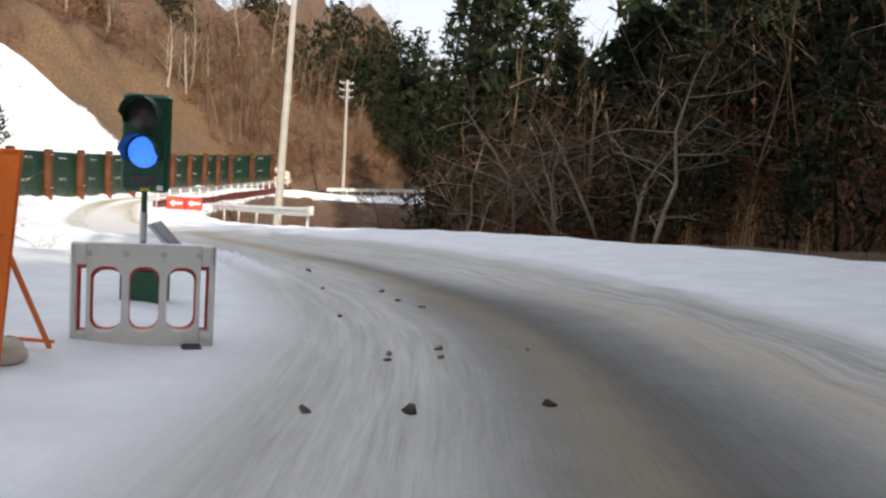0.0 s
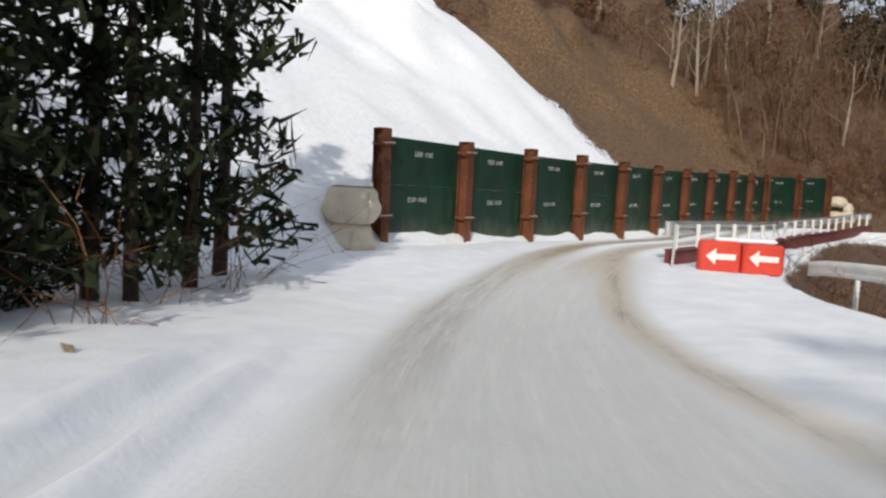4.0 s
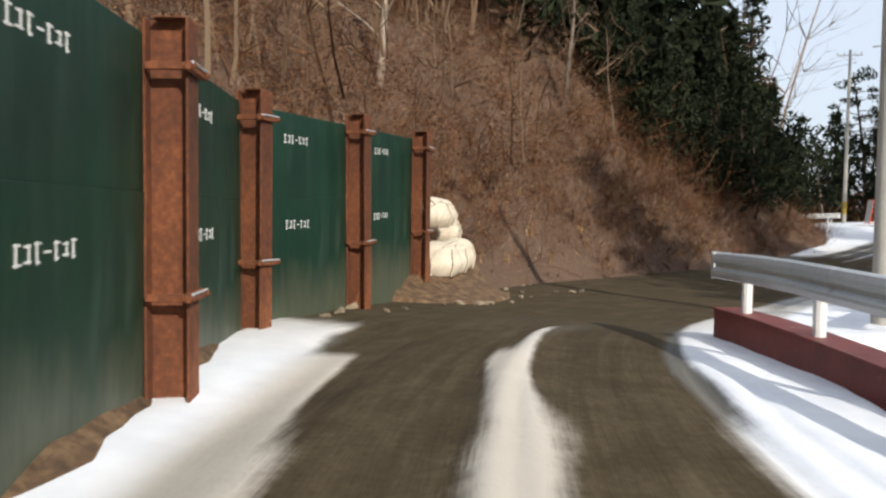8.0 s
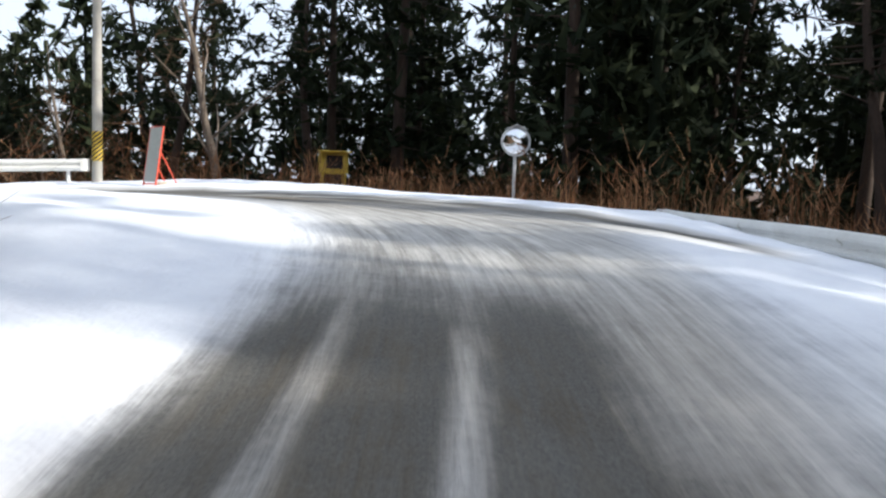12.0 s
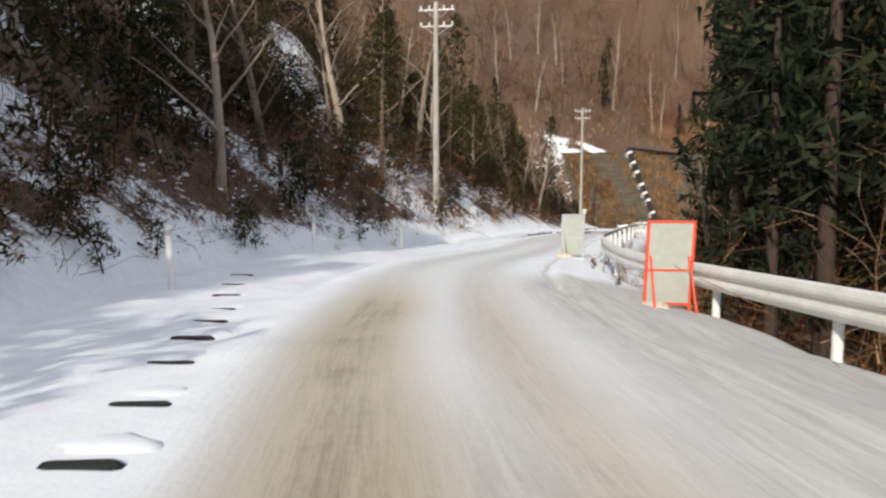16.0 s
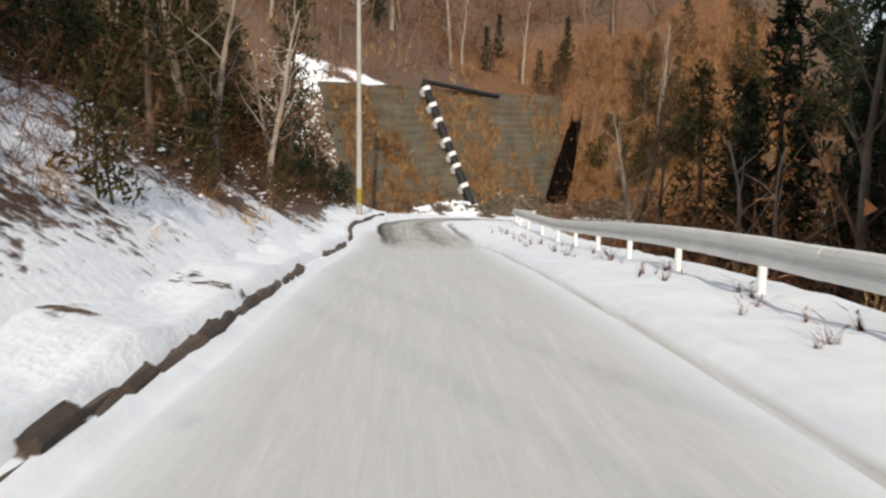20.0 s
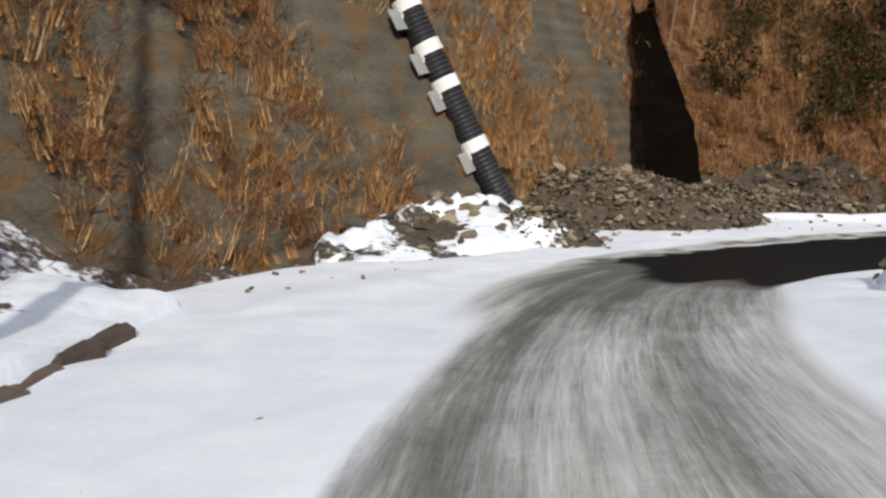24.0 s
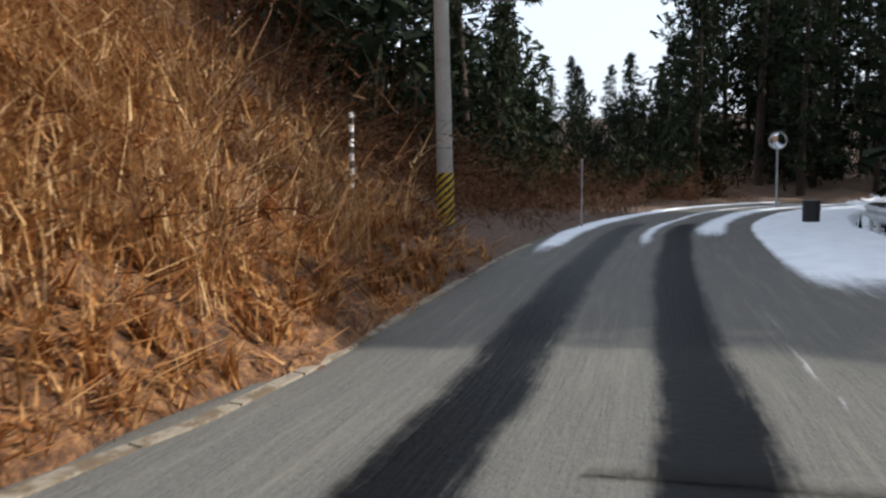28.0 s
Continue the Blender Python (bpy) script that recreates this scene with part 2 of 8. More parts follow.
def lie(x, y, trench=True):
    """Height of the open ground, with its station and distance to the left of the road, for arrays x and y."""
    x, y = np.asarray(x, float), np.asarray(y, float)
    shape = x.shape
    x, y = x.ravel(), y.ravel()
    z, stn, off = np.empty_like(x), np.empty_like(x), np.empty_like(x)
    near = LINE[:, :2]
    for a in range(0, len(x), 20000):
        px, py = x[a:a + 20000], y[a:a + 20000]
        d2 = (px[:, None] - near[None, :, 0]) ** 2 + (py[:, None] - near[None, :, 1]) ** 2
        k = d2.argmin(1)
        r = np.stack([px, py], 1) - near[k]
        side = (r * LEFT[k]).sum(1)
        stn[a:a + 20000] = STN[k] + np.clip((r * AHEAD[k]).sum(1), -1, 1) * 0.02
        off[a:a + 20000] = np.sign(side) * np.sqrt(d2[np.arange(len(k)), k])
        w = 1 / (d2 + 1.0) ** 2
        w /= w.sum(1, keepdims=True)
        t9 = step(5, 13, np.abs(side))
        z[a:a + 20000] = LINE[k, 2] * (1 - t9) + (w * LINE[None, :, 2]).sum(1) * t9
    el, er = edge_left(stn), edge_right(stn)
    up = np.maximum(off - el, 0)
    down = np.maximum(-off - er, 0)
    rough = fbm(x / 9, y / 9, 3) - 0.5
    fine = fbm(x / 1.7, y / 1.7, 8, 3) - 0.5
    z = z + crossfall(stn) * np.clip(-off - 2.5, 0, 11)
    deep_rise = table((-2, 0.5), (5.0, 0.5), (7.0, 0))(stn)
    hill = rise_left(stn) * step(110, 78, x - np.maximum(y - 200, 0)) * 62 * (1 - np.exp(-up / 62))
    hill = hill * np.clip(1 + rough * 0.9 * step(2, 14, up), 0.4, 2) + fine * 0.7 * step(0.2, 3, up)
    hill = hill + step(30, 75, up) * 20 * step(19.5, 22, stn) * step(29.2, 28.2, stn)
    deep = -drop_right(stn) * 9 * (1 - np.exp(-down / 9)) + rough * 2.0 * step(1, 12, down) + fine * 0.5 * step(0.3, 3, down)
    deep = deep + deep_rise * np.clip(down - 16, 0, 50)
    z = z + np.where(off > 0, hill, deep)
    z = z - 0.3 * (step(-0.3, 0.5, el - off) * step(-0.3, 0.5, er + off))
    # the cutting
    rx, ry = x - CUT_FOOT.x, y - CUT_FOOT.y
    a_, q_ = rx * CUT_WAY.x + ry * CUT_WAY.y, rx * CUT_BACK.x + ry * CUT_BACK.y
    face = CUT_BASE - 0.5 + np.clip((q_ - 0.75) * 2.5, 0, 9.3) + np.maximum(q_ - 4.6, 0) * 0.6 + fine * 0.3 * step(5.5, 8, q_)
    edge_a = a_ - 1.9 * np.clip(q_ - 0.45, 0, 4)
    win = step(-1.5, 2.5, a_) * step(CUT_LONG + 0.2, CUT_LONG - 0.6, edge_a) * step(-0.2, 0.4, q_)
    z = z * (1 - win) + face * win
    if trench:
        gs, gc, half = gully_at(x, y)
        cut_in = step(half + 0.75, half + 0.15, np.abs(gc)) * step(-0.8, 0.2, gs) * step(12.0, 11.0, gs)
        z = z + cut_in * np.minimum(gully_floor(gs) - 0.7 - z, 0)
    return z.reshape(shape), stn.reshape(shape), off.reshape(shape)


def ground_at(x, y):
    return float(lie(np.array([x]), np.array([y]))[0][0])


# ---------------------------------------------------------------- materials


def material(name, rough=0.7, metal=0.0):
    mat = bpy.data.materials.new(name)
    mat.use_nodes = True
    nt = mat.node_tree
    bsdf = nt.nodes["Principled BSDF"]
    bsdf.inputs["Roughness"].default_value = rough
    bsdf.inputs["Metallic"].default_value = metal
    return mat, nt, bsdf


def node(nt, kind, **given):
    n = nt.nodes.new("ShaderNode" + kind)
    for key, value in given.items():
        n.inputs[key.replace("_", " ")].default_value = value
    return n


def noise_of(nt, scale, detail=4, rough=0.55, coords="Object", stretch=None):
    tc = nt.nodes.new("ShaderNodeTexCoord")
    n = node(nt, "TexNoise", Scale=scale, Detail=detail, Roughness=rough)
    src = tc.outputs[coords]
    if stretch:
        mp = nt.nodes.new("ShaderNodeMapping")
        mp.inputs["Scale"].default_value = stretch
        nt.links.new(src, mp.inputs[0])
        src = mp.outputs[0]
    nt.links.new(src, n.inputs["Vector"])
    return n.outputs["Fac"]


def ramp(nt, fac, *stops):
    r = nt.nodes.new("ShaderNodeValToRGB")
    el = r.color_ramp.elements
    while len(el) < len(stops):
        el.new(0.5)
    for e, (pos, col) in zip(el, stops):
        e.position, e.color = pos, (*col, 1) if len(col) == 3 else col
    nt.links.new(fac, r.inputs[0])
    return r.outputs[0]


def mix(nt, fac, a, b):
    m = nt.nodes.new("ShaderNodeMix")
    m.data_type = "RGBA"
    for socket, value in ((m.inputs[0], fac), (m.inputs[6], a), (m.inputs[7], b)):
        if hasattr(value, "is_linked"):
            nt.links.new(value, socket)
        else:
            socket.default_value = (*value, 1) if hasattr(value, "__len__") else value
    return m.outputs[2]


def calc(nt, op, a, b=0.0, c=0.0):
    m = nt.nodes.new("ShaderNodeMath")
    m.operation = op
    for socket, value in zip(m.inputs, (a, b, c)):
        if hasattr(value, "is_linked"):
            nt.links.new(value, socket)
        else:
            socket.default_value = value
    return m.outputs[0]


def bump(nt, bsdf, fac, strength=0.4, depth=0.02, normal=None):
    b = node(nt, "Bump", Strength=strength, Distance=depth)
    nt.links.new(fac, b.inputs["Height"])
    if normal:
        nt.links.new(normal, b.inputs["Normal"])
    nt.links.new(b.outputs[0], bsdf.inputs["Normal"])
    return b.outputs[0]


def attr(nt, name):
    a = nt.nodes.new("ShaderNodeAttribute")
    a.attribute_name = name
    return a.outputs["Fac"]


def smooth(nt, a, b, x):
    m = nt.nodes.new("ShaderNodeMapRange")
    m.interpolation_type = "SMOOTHSTEP"
    m.inputs["From Min"].default_value, m.inputs["From Max"].default_value = a, b
    nt.links.new(x, m.inputs["Value"])
    return m.outputs[0]


def simple(name, dark, light, scale=8.0, rough=0.7, metal=0.0, bumps=0.15, depth=0.01, detail=5, stretch=None, spot=None, vary=0.0):
    """A two-tone surface with grain at two scales, and stains where spot=(colour, amount) is given."""
    mat, nt, bsdf = material(name, rough, metal)
    big, small = noise_of(nt, scale * 0.25, 3, stretch=stretch), noise_of(nt, scale * 3, detail, stretch=stretch)
    both = calc(nt, "ADD", calc(nt, "MULTIPLY", big, 0.55), calc(nt, "MULTIPLY", small, 0.45))
    if vary:
        info = nt.nodes.new("ShaderNodeObjectInfo")
        both = calc(nt, "ADD", both, calc(nt, "MULTIPLY", calc(nt, "SUBTRACT", info.outputs["Random"], 0.5), vary))
    col = ramp(nt, both, (0.3, dark), (0.7, light))
    if spot:
        colour, amount = spot
        m = noise_of(nt, scale * 0.6, 5, 0.65)
        col = mix(nt, smooth(nt, 1 - amount, 1 - amount + 0.12, m), col, colour)
    nt.links.new(col, bsdf.inputs["Base Color"])
    if bumps:
        bump(nt, bsdf, small, bumps, depth)
    return mat


def island_varied(name, tones, rough=0.8, through_light=0.0):
    """For joined plants: each blade or twig takes its own tone."""
    mat, nt, bsdf = material(name, rough)
    g = nt.nodes.new("ShaderNodeNewGeometry")
    n = noise_of(nt, 0.35, 3)
    f = calc(nt, "ADD", calc(nt, "MULTIPLY", g.outputs["Random Per Island"], 0.65), calc(nt, "MULTIPLY", n, 0.45))
    col = ramp(nt, f, *[(0.15 + 0.75 * k / (len(tones) - 1), c) for k, c in enumerate(tones)])
    nt.links.new(col, bsdf.inputs["Base Color"])
    bsdf.inputs["Specular IOR Level"].default_value = 0.06
    if through_light:
        out = nt.nodes["Material Output"]
        tr = nt.nodes.new("ShaderNodeBsdfTranslucent")
        nt.links.new(col, tr.inputs[0])
        ms = nt.nodes.new("ShaderNodeMixShader")
        ms.inputs[0].default_value = through_light
        nt.links.new(bsdf.outputs[0], ms.inputs[1])
        nt.links.new(tr.outputs[0], ms.inputs[2])
        nt.links.new(ms.outputs[0], out.inputs[0])
    return mat


def ground_material():
    """Open ground: snow, earth, dead leaves and dry grass by the ground's own cover."""
    mat, nt, bsdf = material("open_ground", 0.85)
    n1, n2, n3 = noise_of(nt, 0.6, 5, 0.6), noise_of(nt, 5.0, 6, 0.65), noise_of(nt, 28, 4, 0.6)
    earth = ramp(nt, n2, (0.3, (0.045, 0.026, 0.013)), (0.5, (0.13, 0.075, 0.036)), (0.72, (0.27, 0.17, 0.085)))
    litter = ramp(nt, n3, (0.3, (0.026, 0.015, 0.009)), (0.52, (0.115, 0.066, 0.040)), (0.75, (0.28, 0.18, 0.11)))
    soil = mix(nt, smooth(nt, 0.35, 0.65, attr(nt, "earth")), litter, earth)
    soil = mix(nt, calc(nt, "MULTIPLY", smooth(nt, 0.62, 0.8, n1), 0.5), soil, (0.16, 0.10, 0.05))
    thatch = ramp(nt, noise_of(nt, 9, 6, 0.75, stretch=(1, 1, 0.3)), (0.34, (0.026, 0.012, 0.005)), (0.5, (0.135, 0.058, 0.021)), (0.66, (0.34, 0.175, 0.068)))
    soil = mix(nt, smooth(nt, 0.3, 0.7, calc(nt, "ADD", attr(nt, "thatch"), calc(nt, "MULTIPLY", calc(nt, "SUBTRACT", n2, 0.5), 0.8))), soil, thatch)
    debris = ramp(nt, calc(nt, "ADD", calc(nt, "MULTIPLY", n3, 0.6), calc(nt, "MULTIPLY", n2, 0.4)), (0.34, (0.020, 0.014, 0.009)), (0.5, (0.075, 0.056, 0.038)), (0.68, (0.21, 0.165, 0.11)))
    soil = mix(nt, attr(nt, "rubble"), soil, debris)
    snow = ramp(nt, n2, (0.25, (0.74, 0.77, 0.82)), (0.6, (0.86, 0.88, 0.91)))
    cover = calc(nt, "ADD", attr(nt, "snow"), calc(nt, "ADD", calc(nt, "MULTIPLY", calc(nt, "SUBTRACT", n2, 0.5), 0.7), calc(nt, "MULTIPLY", calc(nt, "SUBTRACT", n1, 0.5), 0.5)))
    s = smooth(nt, 0.46, 0.56, cover)
    nt.links.new(mix(nt, s, soil, snow), bsdf.inputs["Base Color"])
    h = calc(nt, "ADD", calc(nt, "MULTIPLY", n3, calc(nt, "SUBTRACT", 1.1, s)), calc(nt, "MULTIPLY", s, 0.8))
    bump(nt, bsdf, calc(nt, "ADD", h, calc(nt, "MULTIPLY", n2, 0.6)), 0.7, 0.06)
    return mat


def road_material():
    """The road and its verges: packed snow, ice, grit and wet or dry asphalt by its own cover."""
    mat, nt, bsdf = material("road_surface", 0.6)
    uv = nt.nodes.new("ShaderNodeUVMap")
    uv.uv_map = "lane"
    mp = nt.nodes.new("ShaderNodeMapping")
    mp.inputs["Scale"].default_value = (1.0, 0.055, 1.0)
    nt.links.new(uv.outputs[0], mp.inputs[0])
    streak = node(nt, "TexNoise", Scale=7.0, Detail=5.0, Roughness=0.65)
    nt.links.new(mp.outputs[0], streak.inputs["Vector"])
    streak = streak.outputs["Fac"]
    thin = node(nt, "TexNoise", Scale=26.0, Detail=3.0, Roughness=0.6)
    nt.links.new(mp.outputs[0], thin.inputs["Vector"])
    thin = thin.outputs["Fac"]
    grain, mid, tiny = noise_of(nt, 14, 5, 0.6), noise_of(nt, 1.6, 5, 0.6), noise_of(nt, 60, 3, 0.6)
    def share(n, k):
        return calc(nt, "MULTIPLY", calc(nt, "SUBTRACT", n, 0.5), k)
    wob = calc(nt, "ADD", calc(nt, "ADD", share(streak, 0.38), share(thin, 0.17)), calc(nt, "ADD", share(mid, 0.28), share(grain, 0.14)))
    snow_a, dirt_a, wet_a = attr(nt, "snow"), attr(nt, "dirt"), attr(nt, "wet")
    # asphalt: dry grey to wet black
    dry = ramp(nt, tiny, (0.3, (0.085, 0.083, 0.076)), (0.7, (0.17, 0.162, 0.142)))
    dry = mix(nt, calc(nt, "MULTIPLY", smooth(nt, 0.45, 0.7, streak), 0.45), dry, (0.20, 0.185, 0.155))
    wetc = ramp(nt, tiny, (0.3, (0.0040, 0.0045, 0.0052)), (0.7, (0.0115, 0.0125, 0.014)))
    w = smooth(nt, 0.35, 0.65, calc(nt, "ADD", wet_a, wob))
    base = mix(nt, w, dry, wetc)
    # grit and mud
    mud = ramp(nt, calc(nt, "ADD", calc(nt, "MULTIPLY", grain, 0.25), calc(nt, "ADD", calc(nt, "MULTIPLY", mid, 0.35), calc(nt, "MULTIPLY", streak, 0.40))), (0.33, (0.040, 0.030, 0.018)), (0.5, (0.070, 0.053, 0.031)), (0.68, (0.118, 0.092, 0.056)))
    d = smooth(nt, 0.38, 0.8, calc(nt, "ADD", dirt_a, calc(nt, "MULTIPLY", wob, calc(nt, "MINIMUM", calc(nt, "MULTIPLY", dirt_a, 2.0), 1.0))))
    base = mix(nt, d, base, mud)
    # packed snow, tinted by grit
    white = ramp(nt, mid, (0.3, (0.74, 0.76, 0.80)), (0.7, (0.86, 0.88, 0.90)))
    worn = ramp(nt, calc(nt, "ADD", calc(nt, "MULTIPLY", streak, 0.65), calc(nt, "MULTIPLY", thin, 0.35)), (0.3, (0.36, 0.35, 0.325)), (0.7, (0.66, 0.65, 0.62)))
    tint = smooth(nt, 0.25, 0.8, calc(nt, "ADD", attr(nt, "worn"), calc(nt, "MULTIPLY", wob, 0.6)))
    snowc = mix(nt, tint, white, worn)
    snowc = mix(nt, smooth(nt, 1.05, 1.9, calc(nt, "ADD", attr(nt, "worn"), calc(nt, "MULTIPLY", wob, 0.7))), snowc, (0.105, 0.104, 0.098))
    snowc = mix(nt, calc(nt, "MULTIPLY", calc(nt, "MINIMUM", calc(nt, "MAXIMUM", dirt_a, 0.0), 1.0), 0.65), snowc, (0.42, 0.33, 0.20))
    specks = smooth(nt, 0.70, 0.76, grain)
    snowc = mix(nt, calc(nt, "MULTIPLY", calc(nt, "MULTIPLY", specks, 0.35), attr(nt, "worn")), snowc, (0.13, 0.11, 0.085))
    s = smooth(nt, 0.22, 0.78, calc(nt, "ADD", snow_a, wob))
    nt.links.new(mix(nt, s, base, snowc), bsdf.inputs["Base Color"])
    nt.links.new(calc(nt, "SUBTRACT", 0.08, calc(nt, "MULTIPLY", w, 0.055)), bsdf.inputs["Specular IOR Level"])
    r_wet = calc(nt, "SUBTRACT", 0.75, calc(nt, "MULTIPLY", w, 0.30))
    rough = calc(nt, "ADD", calc(nt, "MULTIPLY", r_wet, calc(nt, "SUBTRACT", 1.0, s)), calc(nt, "MULTIPLY", s, 0.72))
    rough = calc(nt, "ADD", rough, calc(nt, "MULTIPLY", calc(nt, "MULTIPLY", d, calc(nt, "SUBTRACT", 1.0, s)), 0.25))
    nt.links.new(rough, bsdf.inputs["Roughness"])
    run = calc(nt, "MINIMUM", calc(nt, "MAXIMUM", attr(nt, "worn"), calc(nt, "SUBTRACT", 1.0, s)), 1.0)
    h = calc(nt, "ADD", calc(nt, "MULTIPLY", s, 0.8), calc(nt, "ADD", calc(nt, "MULTIPLY", grain, 0.35), calc(nt, "MULTIPLY", run, calc(nt, "ADD", calc(nt, "MULTIPLY", streak, 0.4), calc(nt, "MULTIPLY", thin, 0.35)))))
    bump(nt, bsdf, h, 0.6, 0.035)
    return mat


def rust_material():
    mat, nt, bsdf = material("rusted_steel", 0.85, 0.15)
    a, b, c = noise_of(nt, 1.6, 5, 0.6, stretch=(1, 1, 0.35)), noise_of(nt, 14, 5, 0.65), noise_of(nt, 5, 4, 0.6, stretch=(1, 1, 0.2))
    col = ramp(nt, calc(nt, "ADD", calc(nt, "MULTIPLY", a, 0.6), calc(nt, "MULTIPLY", b, 0.4)), (0.3, (0.035, 0.014, 0.008)), (0.48, (0.13, 0.042, 0.016)), (0.62, (0.25, 0.085, 0.03)), (0.78, (0.36, 0.16, 0.07)))
    col = mix(nt, calc(nt, "MULTIPLY", smooth(nt, 0.55, 0.7, c), 0.5), col, (0.06, 0.022, 0.012))
    nt.links.new(col, bsdf.inputs["Base Color"])
    bump(nt, bsdf, b, 0.35, 0.008)
    return mat


def plate_material():
    """Green painted steel plate, dusty and scuffed towards its rust."""
    mat, nt, bsdf = material("green_plate", 0.5)
    a, b, c = noise_of(nt, 0.7, 4, 0.55), noise_of(nt, 11, 5, 0.65), noise_of(nt, 2.2, 5, 0.6, stretch=(1, 1, 0.25))
    col = ramp(nt, a, (0.3, (0.002, 0.018, 0.010)), (0.7, (0.004, 0.040, 0.020)))
    col = mix(nt, calc(nt, "MULTIPLY", smooth(nt, 0.5, 0.75, c), 0.18), col, (0.10, 0.15, 0.10))
    col = mix(nt, calc(nt, "MULTIPLY", smooth(nt, 0.68, 0.74, b), 0.35), col, (0.09, 0.06, 0.035))
    tc = nt.nodes.new("ShaderNodeTexCoord")
    sp = nt.nodes.new("ShaderNodeSeparateXYZ")
    nt.links.new(tc.outputs["Object"], sp.inputs[0])
    splash = calc(nt, "ADD", sp.outputs[2], calc(nt, "MULTIPLY", calc(nt, "SUBTRACT", c, 0.5), 1.6))
    mud = nt.nodes.new("ShaderNodeMapRange")
    mud.inputs["From Min"].default_value, mud.inputs["From Max"].default_value = 0.75, 0.0
    nt.links.new(splash, mud.inputs["Value"])
    col = mix(nt, calc(nt, "MULTIPLY", mud.outputs[0], 0.28), col, (0.24, 0.22, 0.15))
    nt.links.new(col, bsdf.inputs["Base Color"])
    nt.links.new(ramp(nt, c, (0.3, (0.38,) * 3), (0.7, (0.65,) * 3)), bsdf.inputs["Roughness"])
    bump(nt, bsdf, calc(nt, "ADD", a, calc(nt, "MULTIPLY", b, 0.08)), 0.25, 0.05)
    return mat


GROUND, ROADM, RUST, PLATE = ground_material(), road_material(), rust_material(), plate_material()
WHITE_MARK = simple("white_stencil_paint", (0.55, 0.56, 0.54), (0.8, 0.8, 0.78), 30, 0.7, spot=((0.05, 0.10, 0.06), 0.36))
GALV = simple("galvanised_steel", (0.42, 0.44, 0.45), (0.60, 0.61, 0.61), 6, 0.45, 0.35, 0.1, spot=((0.33, 0.31, 0.27), 0.40))
RAILW = simple("white_rail_paint", (0.62, 0.61, 0.56), (0.80, 0.80, 0.76), 7, 0.5, 0.0, 0.12, spot=((0.34, 0.31, 0.22), 0.38))
POSTW = simple("white_post_paint", (0.66, 0.66, 0.64), (0.82, 0.82, 0.80), 12, 0.5, spot=((0.30, 0.24, 0.17), 0.34))
REDBASE = simple("red_primed_steel", (0.10, 0.018, 0.014), (0.23, 0.045, 0.035), 7, 0.6, 0.1, 0.2, spot=((0.30, 0.22, 0.17), 0.36))
CONCRETE = simple("pole_concrete", (0.30, 0.285, 0.25), (0.45, 0.43, 0.385), 9, 0.9, 0, 0.25, spot=((0.20, 0.18, 0.15), 0.38))
STONE = simple("kerb_stone", (0.032, 0.022, 0.016), (0.12, 0.085, 0.062), 7, 0.92, 0, 0.6, 0.03, vary=0.35)
ROCK = simple("broken_rock", (0.055, 0.043, 0.030), (0.30, 0.235, 0.16), 5, 0.92, 0, 0.6, 0.03, vary=0.5)
BARK = simple("grey_bark", (0.10, 0.075, 0.055), (0.34, 0.28, 0.22), 9, 0.95, 0, 0.6, 0.02, stretch=(1, 1, 0.3), vary=0.4)
BROWNBARK = simple("brown_bark", (0.045, 0.028, 0.019), (0.17, 0.115, 0.08), 9, 0.95, 0, 0.6, 0.02, stretch=(1, 1, 0.3), vary=0.4)
DARKBARK = simple("dark_conifer_bark", (0.022, 0.015, 0.011), (0.075, 0.048, 0.033), 10, 0.95, 0, 0.6, 0.02, stretch=(1, 1, 0.25))
TWIG = island_varied("bare_twigs", [(0.050, 0.030, 0.019), (0.12, 0.074, 0.045), (0.24, 0.175, 0.12)])
BRUSH = island_varied("russet_brush", [(0.030, 0.014, 0.009), (0.085, 0.036, 0.018), (0.15, 0.070, 0.034), (0.25, 0.145, 0.078)])
LOOSEROCK = island_varied("loose_rock", [(0.022, 0.018, 0.014), (0.085, 0.068, 0.047), (0.16, 0.125, 0.083), (0.27, 0.215, 0.145)])
PALEWOOD = island_varied("bleached_branches", [(0.14, 0.085, 0.055), (0.27, 0.18, 0.125), (0.42, 0.31, 0.225)])
NEEDLE = island_varied("dark_needles", [(0.008, 0.011, 0.007), (0.018, 0.025, 0.013), (0.034, 0.042, 0.021)], 0.7, 0.15)
OLIVE = island_varied("olive_leaves", [(0.014, 0.015, 0.006), (0.038, 0.036, 0.014), (0.080, 0.063, 0.027)], 0.7, 0.2)
STRAW = island_varied("dry_straw", [(0.14, 0.062, 0.022), (0.33, 0.165, 0.062), (0.53, 0.32, 0.14), (0.68, 0.49, 0.27)], 0.8, 0.2)
RUSSET = island_varied("russet_grass", [(0.080, 0.026, 0.009), (0.23, 0.085, 0.026), (0.40, 0.18, 0.06), (0.56, 0.33, 0.14)], 0.8, 0.2)
RUSSETREED = island_varied("reddish_reeds", [(0.10, 0.040, 0.018), (0.22, 0.105, 0.050), (0.36, 0.21, 0.11)], 0.8, 0.2)


# ---------------------------------------------------------------- the open ground, one sheet to the horizon


def axis_lines(lo, hi, pitch):
    core = np.arange(lo, hi + 0.01, pitch)
    out = pitch * 1.6 ** np.arange(1, 17)
    reach = np.cumsum(out)
    return np.concatenate([lo - reach[::-1], core, hi + reach])


def set_attr(me, name, values):
    a = me.attributes.new(name, "FLOAT", "POINT")
    a.data.foreach_set("value", np.ascontiguousarray(values, np.float32).ravel())


